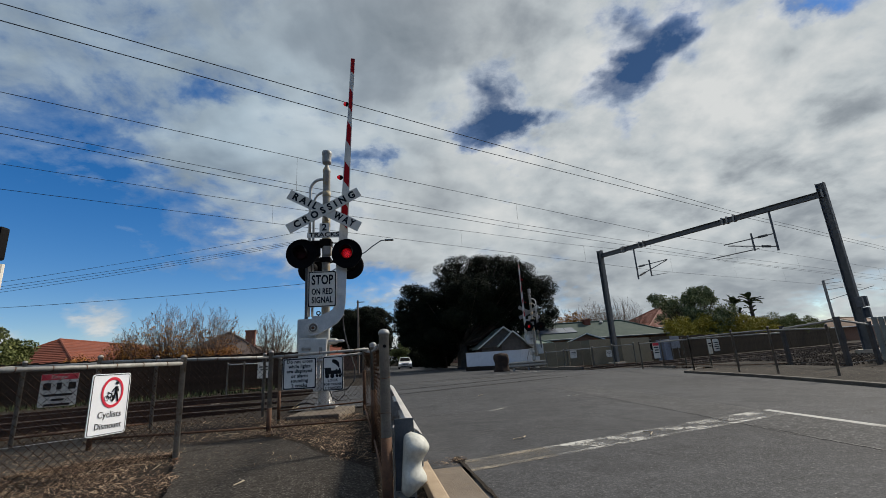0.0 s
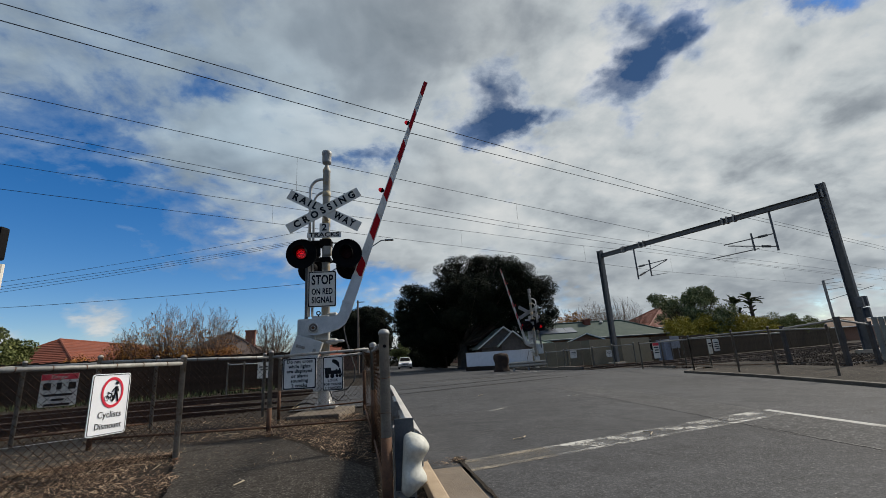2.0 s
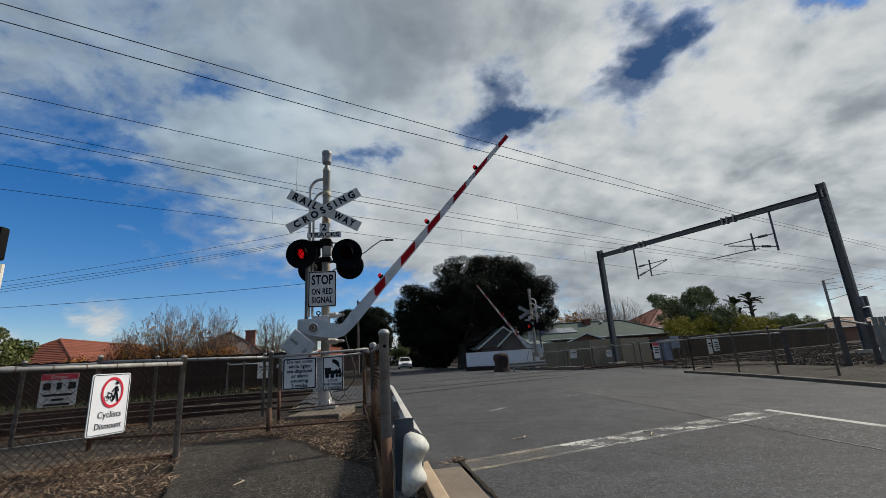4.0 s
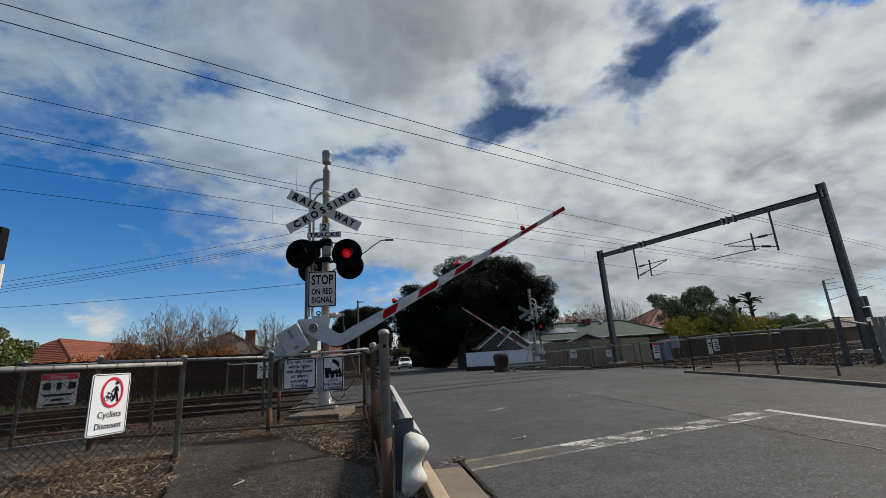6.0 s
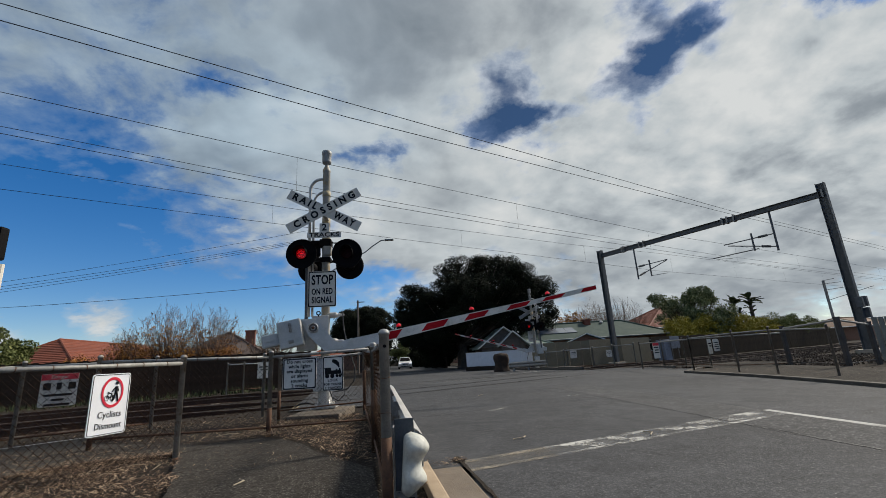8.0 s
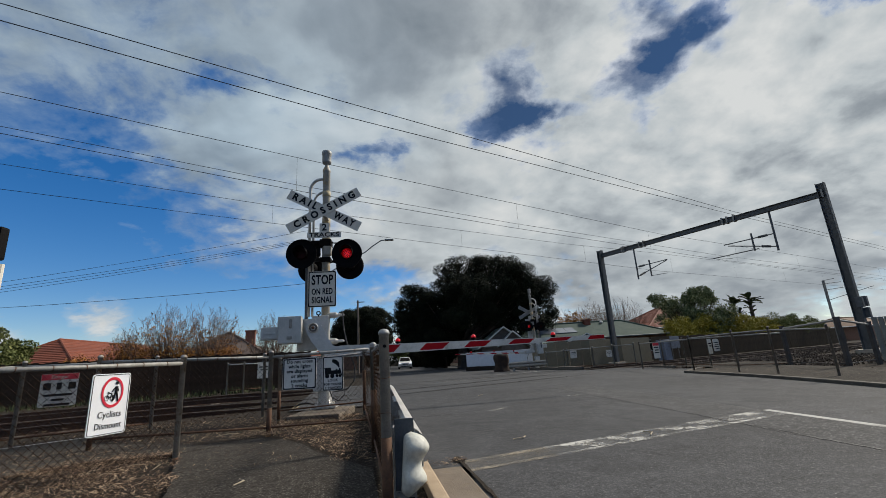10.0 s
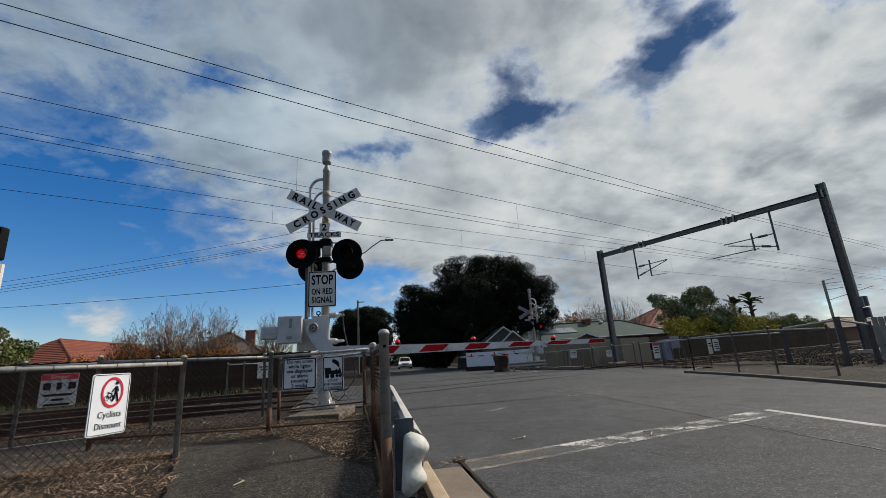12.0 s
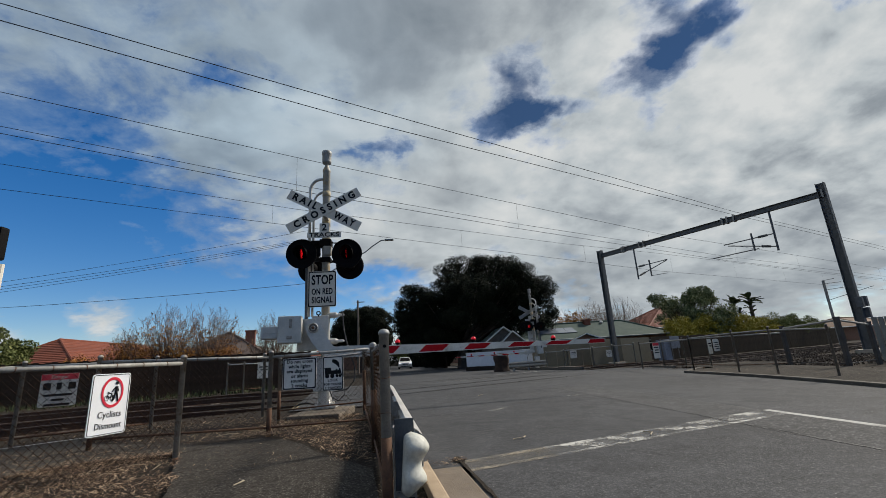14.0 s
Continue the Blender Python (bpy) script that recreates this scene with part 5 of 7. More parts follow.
def leaf_cards(name, blobs, count, size, material, parent, seed=1, fill=0.35, shell=0.0):
    """Many small leaves scattered on and in ellipsoid clumps (centre, radii).

    shell: how far the leaves lie along the skin of their clump."""
    rng = np.random.default_rng(seed)
    vol = np.array([b[1][0] * b[1][1] + b[1][0] * b[1][2] for b in blobs])
    pick = rng.choice(len(blobs), count, p=vol / vol.sum())
    C = np.array([b[0] for b in blobs])[pick]
    R = np.array([b[1] for b in blobs])[pick]
    d = rng.normal(size=(count, 3))
    d /= np.linalg.norm(d, axis=1)[:, None]
    rad = 1 - fill * rng.random(count) ** 1.5 + 0.12 * (1 - 0.5 * shell) * rng.normal(size=count)
    P = C + R * d * rad[:, None]
    a = rng.normal(size=(count, 3))
    a -= d * (a * d).sum(1)[:, None] * shell
    a /= np.linalg.norm(a, axis=1)[:, None]
    b = np.cross(a, rng.normal(size=(count, 3)) * (1 - 0.6 * shell) + d * 2.0 * shell)
    b /= np.linalg.norm(b, axis=1)[:, None]
    s = size * rng.uniform(0.55, 1.3, count)[:, None]
    V = np.stack([P - a * s, P + b * s * 0.45, P + a * s, P - b * s * 0.45], 1).reshape(-1, 3)
    me = bpy.data.meshes.new(name)
    me.vertices.add(len(V))
    me.vertices.foreach_set("co", V.ravel())
    me.loops.add(count * 4)
    me.loops.foreach_set("vertex_index", np.arange(count * 4))
    me.polygons.add(count)
    me.polygons.foreach_set("loop_start", np.arange(count) * 4)
    me.polygons.foreach_set("loop_total", np.full(count, 4))
    me.materials.append(material)
    me.update(calc_edges=True)
    ob = new(name, me)
    ob.parent = parent
    return ob


def branch_mesh(name, segs, parent, material):
    """Tapered four-sided twigs from (a, b, r0, r1)."""
    v, f_ = [], []
    for a, b, r0, r1 in segs:
        d = (b - a)
        if d.length < 1e-5:
            continue
        q = d.to_track_quat("Z", "Y")
        n = len(v)
        k = 6 if r0 > 0.05 else 3
        for p, r in ((a, r0), (b, r1)):
            for i in range(k):
                v.append(tuple(p + q @ Vector((r * math.cos(6.2832 * i / k), r * math.sin(6.2832 * i / k), 0))))
        f_ += [(n + i, n + (i + 1) % k, n + k + (i + 1) % k, n + k + i) for i in range(k)]
    return raw(name, v, f_, material, parent)


def bare_tree(x, y, h, spread, seed, leaves, label, limbs=20):
    """Leafless vase-shaped tree: straight limbs from a low fork, fine shoots along them.

    leaves: share of the lower shoots that keep their leaves."""
    rnd = random.Random(seed)
    t = thing("bare_tree", label, "tree", pose(x, y, lie(y) - 0.05), "bare trees")
    trunk, twigs, ends = [], [], []
    fork = Vector((0, 0, h * 0.24))
    trunk.append((Vector((0, 0, -0.1)), fork, h * 0.028, h * 0.022))
    half, tall = spread / 2, h - fork.z
    for k in range(limbs):
        a = 2.39996 * k + rnd.uniform(-0.3, 0.3)
        lean = ((k + 0.5) / limbs) ** 0.6
        reach = rnd.uniform(0.86, 1.04)
        end = fork + Vector((math.cos(a) * half * lean * 0.92, math.sin(a) * half * lean * 0.92, tall * math.sqrt(max(0.12, 1 - 0.86 * lean * lean)))) * reach
        bow = Vector((math.cos(a), math.sin(a), -0.4)) * 0.12 * half * lean
        p, n, r = fork, 7, h * 0.0085
        for i in range(1, n + 1):
            f_ = i / n
            q = fork.lerp(end, f_) + bow * 4 * f_ * (1 - f_) + Vector((rnd.gauss(0, 0.02), rnd.gauss(0, 0.02), 0)) * h * 0.2
            trunk.append((p, q, max(0.008, r * (1.15 - f_)), max(0.006, r * (1.0 - f_))))
            d = (q - p).normalized()
            for _ in range(3 if i > 1 else 0):
                b = rnd.uniform(0, 6.283)
                s = (d + Vector((math.cos(b), math.sin(b), 0.0)) * rnd.uniform(0.4, 1.0) + Vector((0, 0, 0.15))).normalized()
                L = h * rnd.uniform(0.09, 0.2) * (1.15 - 0.5 * f_)
                c0 = p.lerp(q, rnd.random())
                c1 = c0 + s * L * 0.5
                c2 = c1 + (s + Vector((0, 0, 0.15))).normalized() * L * 0.5
                twigs += [(c0, c1, 0.0065, 0.005), (c1, c2, 0.005, 0.0035)]
                ends.append(c2)
                for m in range(4):
                    b2 = rnd.uniform(0, 6.283)
                    s2 = (s + Vector((math.cos(b2), math.sin(b2), 0.1)) * rnd.uniform(0.4, 0.9) + Vector((0, 0, 0.15))).normalized()
                    u = c0.lerp(c2, 0.25 + 0.2 * m)
                    u2 = u + s2 * L * rnd.uniform(0.3, 0.55)
                    twigs.append((u, u2, 0.0045, 0.003))
                    ends.append(u2)
            p = q
    branch_mesh("trunk", trunk, t, BARKWARM)
    tagged(branch_mesh("twig_mass", twigs, t, TWIG), kind="stuff")
    if leaves:
        blobs = [(tuple(p), (0.12, 0.12, 0.1)) for p in ends if rnd.random() < leaves * (1.25 - 1.3 * p.z / h)]
        if blobs:
            leaf_cards("foliage", blobs, int(4 * len(blobs)), 0.055 * (y / 30) ** 1.2, LEAF_RUST, t, seed, 0.9)
    return t


def crown_tree(name, x, y, trunk_h, trunk_r, blobs, count, size, material, label, seed, group="", shell=0.0, limbs=2):
    """A trunk that forks into limbs and a crown of clumps; blobs relative to the foot."""
    t = thing(name, label, "tree", pose(x, y, lie(y) - 0.05), group)
    rnd = random.Random(seed)
    segs = []
    fork = Vector((0, 0, trunk_h))
    segs.append((Vector((0, 0, -0.2)), Vector((0, 0, 0.3)), trunk_r * 1.5, trunk_r * 1.1))
    segs.append((Vector((0, 0, 0.3)), fork, trunk_r * 1.1, trunk_r * 0.9))
    for c, r in blobs[::limbs]:
        c = Vector(c)
        mid = fork.lerp(c, 0.5) + Vector((0, 0, -0.08 * c.length))
        segs += [(fork - Vector((0, 0, 0.2)), mid, trunk_r * 0.36, trunk_r * 0.2), (mid, c, trunk_r * 0.2, trunk_r * 0.07)]
    branch_mesh("trunk", segs, t, BARK)
    leaf_cards("crown", blobs, count, size, material, t, seed, 0.35, shell)
    return t


def clumps(rnd, cx, cz, rx, ry, rz, n, r0, r1, low=-0.5):
    """Clumps spread over a broad dome, with an uneven outline."""
    out = []
    while len(out) < n:
        d = Vector((rnd.gauss(0, 1), rnd.gauss(0, 1), rnd.gauss(0, 1))).normalized()
        if d.z < low:
            continue
        k = rnd.uniform(0.55, 0.93)
        r = rnd.uniform(r0, r1)
        out.append(((cx + d.x * rx * k, d.y * ry * k, cz + d.z * rz * k), (r, r, r * 0.75)))
    return out


def build_trees():
    rnd = random.Random(11)
    big = clumps(rnd, 2.6, 5.9, 8.3, 7.0, 6.7, 210, 0.75, 1.35, -0.75)
    big += clumps(rnd, 8.3, 6.2, 2.8, 2.8, 3.4, 34, 0.6, 1.0, -0.9) + clumps(rnd, -4.5, 6.2, 2.7, 2.6, 3.0, 34, 0.6, 1.0, -0.6)
    # the crown is open towards the houses, where the limbs arch over
    big = [b for b in big if (b[0][0] < 0.2 and b[0][2] > 2.6) or b[0][2] - b[1][2] > 2.75 + 0.25 * math.sin(b[0][0] * 2.1)]
    big += clumps(rnd, -5.0, 3.7, 1.9, 1.8, 1.7, 30, 0.5, 0.9, -0.9) + clumps(rnd, -2.4, 3.2, 2.9, 2.5, 3.0, 46, 0.7, 1.2, -0.9) + clumps(rnd, -4.6, 4.9, 2.4, 2.4, 2.6, 40, 0.6, 1.0, -0.95) + clumps(rnd, 3.4, 7.0, 5.2, 4.0, 3.2, 60, 0.9, 1.4, -0.8)
    crown_tree("fig_tree", 5.9, 46, 2.6, 0.55, big, 290000, 0.1, LEAF_SHADED, "huge dense dark green fig tree beside the road", 5, shell=0.7, limbs=6)
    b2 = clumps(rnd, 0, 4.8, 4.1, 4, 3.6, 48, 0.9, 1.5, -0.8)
    crown_tree("fig_tree", -5.6, 56, 2.4, 0.4, b2, 60000, 0.13, LEAF_SHADED, "dark round evergreen tree behind the mast", 6, shell=0.7, limbs=4)
    b3 = clumps(rnd, 0, 4.4, 6.0, 4, 4.2, 40, 0.9, 1.6, -0.9)
    crown_tree("street_tree", 5.5, 76, 2.2, 0.3, b3, 14000, 0.26, LEAF_SHADED, "dark street tree far down the road", 7)
    b3 = clumps(rnd, 0, 4.4, 4.0, 4, 4.6, 30, 0.9, 1.6, -0.9)
    crown_tree("street_tree", -6.5, 84, 2.2, 0.3, b3, 12000, 0.26, LEAF_SHADED, "dark street tree far down the road", 17)
    # near-black shrubs stand in for under-tree shade; the second covers a bright spot
    for i, (x, y, w) in enumerate(((4.2, 52, 1.4), (7.2, 49, 1.3), (3.6, 57, 1.6), (3.4, 63, 1.8), (3.0, 70, 2.0), (2.4, 80, 2.2), (0.5, 100, 5.0), (-6.0, 104, 5.0), (8.0, 104, 5.0))):
        t = thing("dark_shrub", "dense dark shrub in the shade of trees", "shrub", pose(x, y, -0.3), "dark shrubs")
        leaf_cards("foliage", clumps(rnd, 0, 1.2 if w < 4 else 2.6, w, w * 0.8, 1.3 if w < 4 else 3.2, 16, 0.5 * w / 1.6, 0.8 * w / 1.6, -0.9), 3200, 0.2, LEAF_SHADED, t, 140 + i)
    b4 = clumps(rnd, 0, 1.6, 1.6, 1.6, 1.8, 14, 0.5, 0.8)
    crown_tree("garden_shrub", -1.1, 71, 0.5, 0.1, [((x, y, z * 1.2), r) for (x, y, z), r in b4], 9000, 0.15, LEAF_GREEN, "green shrub at the bend of the road", 8)
    # left side
    for i, (x, y, h, w, lv) in enumerate(((-18.2, 30.5, 4.2, 3.4, 0.6), (-15.6, 30, 5.5, 5.8, 0.5), (-12.9, 30, 5.35, 5.4, 0.25), (-9.1, 30.5, 4.6, 4.0, 0.02))):
        bare_tree(x, y, h, w, 20 + i, lv, "leafless tree with rust-coloured leaves on its lower twigs" if lv > 0.1 else "leafless tree with fine grey twigs", 44)
    for i, (x, y, w, h) in enumerate(((-16.0, 29, 1.9, 1.1), (-13.4, 29, 1.5, 1.0), (-18.3, 29.5, 1.4, 1.0), (-20.3, 30, 1.4, 0.9), (-11.6, 29.6, 1.2, 0.8))):
        t = thing("autumn_hedge", "rust-brown autumn shrub behind the fence", "shrub", pose(x, y, 0), "autumn shrubs")
        leaf_cards("foliage", clumps(rnd, 0, 1.85, w, 0.8, h * 0.75, 16, 0.3, 0.55), 1500, 0.055, LEAF_RUST, t, 40 + i, 0.6)
    crown_tree("garden_tree", -23.7, 27, 1.2, 0.15, clumps(rnd, -0.1, 2.7, 2.0, 1.8, 1.75, 40, 0.35, 0.6, -0.8), 14000, 0.08, LEAF_GREEN, "small green garden tree", 12)
    # right side
    pep = clumps(rnd, 0.9, 3.9, 3.0, 2.4, 2.4, 56, 0.45, 0.85, -0.9) + clumps(rnd, -2.9, 5.05, 1.75, 1.6, 1.05, 30, 0.3, 0.55, -0.8) + clumps(rnd, 1.2, 5.4, 1.9, 1.4, 1.2, 30, 0.3, 0.55) + clumps(rnd, -1.7, 3.6, 1.7, 1.5, 1.3, 30, 0.35, 0.6, -0.9)
    crown_tree("pepper_tree", 27.8, 39.5, 1.8, 0.25, pep, 40000, 0.08, LEAF_OLIVE, "broad airy grey-green garden tree behind the fence", 13)
    for i in range(18):
        k = i / 9
        x = 22.9 + 13.6 * k
        y = 24.4 + 0.488 * x
        w, h = 1.25 + 0.5 * k, (1.6, 1.9, 2.1, 2.3, 2.3, 2.4, 2.3, 2.25, 2.3, 2.2, 2.1, 2.1, 2.1, 2.1, 2.1, 2.1, 2.1, 2.1)[i]
        t = thing("golden_shrub" if i < 11 else "hedge_shrub", "yellow-green hedge shrub behind the fence" if i < 11 else "dull green hedge shrub behind the fence", "shrub", pose(x, y, -0.1), "hedge shrubs")
        leaf_cards("foliage", clumps(rnd, 0, 1.5, w, 1.0, h, 26, 0.35, 0.6, -0.8), 4200, 0.08, LEAF_GOLD if i < 11 else LEAF_GREEN, t, 60 + i, 0.6)
    for x, y, h, k, up in ((37.85, 44.0, 6.5, 1.45, 0.25), (35.2, 43.2, 6.05, 1.25, 0.7), (36.6, 44.2, 4.7, 0.75, 0.2), (40.5, 30, 3.6, 0.9, 0.3)):
        palm(x, y, h, k, up)
    for i, (x, y, h, w) in enumerate(((23.4, 52, 6.7, 7.6), (27.8, 53, 7.0, 7.4), (25.6, 55, 6.4, 6.0))):
        bare_tree(x, y, h, w, 80 + i, 0.0, "leafless spreading tree behind the houses", 52)
    bare_tree(20.2, 51, 6.1, 5.0, 90, 3.0, "small tree with brown autumn leaves", 20)


def palm(x, y, h, k, up):
    """Stem with a skirt of old stalks and broad arching blades; up: how far they stand upright."""
    t = thing("palm", "dark broad-leaved palm on a short thick trunk", "palm", pose(x, y, -0.1), "palms")
    rnd = random.Random(int(x * 10))
    bm = bmesh.new()
    rod(bm, (0, 0, 0), (0.05, 0, h - 0.9 * k), 0.15 * k, 9, 0.12 * k)
    part("trunk", bm, BARK, t)
    v, f_ = [], []
    for i in range(26):
        low = max(0.0, i - 13) / 13
        a, e = 2.4 * i, rnd.uniform(-0.1 + 0.7 * up, 1.35) - 0.5 * low
        L = rnd.uniform(0.75, 1.05) * k * (1 - 0.35 * low)
        d = Vector((math.cos(a) * math.cos(e), math.sin(a) * math.cos(e), math.sin(e)))
        side = d.cross(Vector((0, 0, 1))).normalized()
        p = Vector((0.05, 0, h - 1.0 * k + (rnd.uniform(-0.35, 0.1) - 0.9 * low) * k))
        n = len(v)
        for j in range(7):
            f0 = j / 6
            c = p + d * L * f0 - Vector((0, 0, 0.5 * L * max(0.0, f0 - 0.45) ** 1.5))
            w = side * k * (0.025, 0.03, 0.09, 0.16, 0.17, 0.13, 0.02)[j]
            v += [tuple(c - w + Vector((0, 0, 0.05 * k))), tuple(c), tuple(c + w + Vector((0, 0, 0.05 * k)))]
        for j in range(6):
            f_ += [(n + 3 * j, n + 3 * j + 1, n + 3 * j + 4, n + 3 * j + 3), (n + 3 * j + 1, n + 3 * j + 2, n + 3 * j + 5, n + 3 * j + 4)]
    raw("fronds", v, f_, LEAF_MID, t)


build_trees()


# ---- back fences ----
def board_fence(s, l0, l1, z0, h, name, label, material, width=0.2, gap=0.0):
    """Upright boards along the railway, one object per board on one mesh."""
    t = tagged(new(name), label, "fence", "", "structure")
    bm = bmesh.new()
    box(bm, 0, 0, h / 2, width * 0.99, 0.025, h, 0.003)
    me = finish("board", bm, material)
    n = min(280, int((l1 - l0) / width))
    w = (l1 - l0) / n
    for i in range(n):
        o = new("board", me)
        o.parent = t
        o.matrix_basis = Matrix.Translation(track(l0 + w * (i + 0.5), s + 0.002 * (i % 2), z0 + 0.012 * ((i * 7) % 5))) @ pose(0, 0, 0, 0, 0, TRACK_TURN) @ Matrix.Diagonal((w / width, 1, 1, 1))
    for dz in (0.25, 0.85):
        bm = bmesh.new()
        a, b = track(l0, s + 0.05, z0 + h * dz), track(l1, s + 0.05, z0 + h * dz)
        box(bm, 0, 0, 0, (b - a).length, 0.05, 0.09, 0, Matrix.Translation((a + b) / 2) @ pose(0, 0, 0, 0, 0, TRACK_TURN))
        part("rail", bm, material, t)
    return t


BROWNTIMBER = surface("brown_paling_timber", (0.036, 0.028, 0.02), (0.062, 0.048, 0.035), 2, 0.95, 0, 0.2, 50, (0.03, 0.025, 0.02), 1.2, 0.55, random_tint=0.05, spec=0.08)
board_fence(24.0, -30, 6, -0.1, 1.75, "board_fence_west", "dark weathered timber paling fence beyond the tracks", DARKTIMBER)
board_fence(20.6, 30.9, 70, -0.3, 1.75, "board_fence_east", "brown panel fence beyond the tracks", BROWNTIMBER, 0.9)


def roadside_fence():
    """Dark palings and grass on the bend beyond the big tree."""
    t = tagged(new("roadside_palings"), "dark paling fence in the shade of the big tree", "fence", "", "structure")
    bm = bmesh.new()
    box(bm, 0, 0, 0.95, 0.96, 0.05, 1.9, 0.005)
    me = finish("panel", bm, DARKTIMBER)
    a, b = Vector((4.6, 50.5, -0.3)), Vector((1.6, 88, -0.3))
    for i in range(38):
        o = new("panel", me)
        o.parent = t
        o.matrix_basis = Matrix.Translation(a.lerp(b, (i + 0.5) / 38)) @ pose(0, 0, 0, 0, 0, 94.6)
    rng = np.random.default_rng(9)
    n = 1800
    l, s = rng.uniform(-26, 4, n), rng.uniform(21.4, 23.6, n)
    v, f_ = [], []
    for k in range(n):
        p = track(l[k], s[k], -0.08)
        h, a_, w = rng.uniform(0.1, 0.32), rng.uniform(0, 3.14), 0.03
        d = Vector((math.cos(a_) * w, math.sin(a_) * w, 0))
        lean = Vector((rng.uniform(-0.08, 0.08), rng.uniform(-0.08, 0.08), h))
        v += [tuple(p - d), tuple(p + d), tuple(p + lean)]
        f_.append((3 * k, 3 * k + 1, 3 * k + 2))
    tagged(raw("grass", v, f_, LEAF_MID), "rough green grass along the paling fence", "grass", "", "stuff")


roadside_fence()


# ---- houses ----
ROOFRED = surface("terracotta_tiles", (0.128, 0.029, 0.013), (0.202, 0.054, 0.026), 3, 0.8, 0, 0.2, 30, (0.16, 0.07, 0.045), 1.0, 0.6, random_tint=0.18)
# green roof in a paler tone, with sunlight put into its colour
ROOFSUNLIT = surface("sunlit_green_roof_sheet", (0.16, 0.215, 0.185), (0.23, 0.29, 0.255), 1.5, 0.55, 0.1, 0.05, 20, (0.2, 0.22, 0.2), 0.8, 0.62)
ROOFGREEN = surface("green_roof_sheet", (0.05, 0.075, 0.065), (0.075, 0.1, 0.088), 1.5, 0.85, 0.0, 0.05, 20, (0.1, 0.12, 0.11), 0.8, 0.62, spec=0.15)
ROOFDARK = surface("dark_brown_tiles", (0.07, 0.05, 0.04), (0.12, 0.085, 0.07), 3, 0.85, 0, 0.2, 20)
ROOFTAN = surface("tan_roof", (0.16, 0.11, 0.082), (0.21, 0.15, 0.112), 1.5, 0.85, 0, 0.1, 20, spec=0.1)
RENDERW = surface("cream_render", (0.5, 0.47, 0.4), (0.6, 0.57, 0.5), 2, 0.8, 0, 0.15, 40, (0.4, 0.36, 0.3), 1.5, 0.62)
WALLWHITE = surface("white_painted_wall", (0.53, 0.56, 0.6), (0.63, 0.66, 0.7), 2, 0.7, 0, 0.1, 40, (0.5, 0.5, 0.5), 1.5, 0.62)
BRICKWALL = surface("brown_brick", (0.16, 0.085, 0.06), (0.27, 0.15, 0.1), 9, 0.85, 0, 0.3, 30)
GLASS = surface("dark_window_glass", (0.012, 0.014, 0.018), (0.03, 0.034, 0.04), 2, 0.12, 0, 0, 20)
# wall colour dimmed to hold the shade under the big tree
SHADEDWALL = surface("shaded_weatherboard", (0.07, 0.058, 0.047), (0.125, 0.105, 0.087), 4, 0.85, 0, 0.15, 40)
EAVEGREY = surface("grey_eave_paint", (0.17, 0.19, 0.18), (0.24, 0.26, 0.25), 4, 0.6, 0, 0.03, 40)
TRIM = surface("white_trim", (0.6, 0.6, 0.58), (0.7, 0.7, 0.68), 4, 0.5, 0, 0.03, 40)


BRICKRED = surface("red_brick", (0.16, 0.055, 0.035), (0.26, 0.095, 0.06), 6, 0.9, 0, 0.3, 40, (0.12, 0.06, 0.045), 3, 0.6)
SOLAR = surface("solar_glass", (0.16, 0.18, 0.21), (0.22, 0.24, 0.27), 2, 0.12, 0.2, 0, 30, spec=0.8)


def hip_roof_faces(bm, w, d, z, rise, over, ridge):
    a = [bm.verts.new(p) for p in ((-w / 2 - over, -d / 2 - over, z), (w / 2 + over, -d / 2 - over, z), (w / 2 + over, d / 2 + over, z), (-w / 2 - over, d / 2 + over, z))]
    r0, r1 = bm.verts.new((-ridge / 2, 0, z + rise)), bm.verts.new((ridge / 2, 0, z + rise))
    for q in ((a[0], a[1], r1, r0), (a[2], a[3], r0, r1), (a[3], a[0], r0), (a[1], a[2], r1), (a[3], a[2], a[1], a[0])):
        bm.faces.new(q)


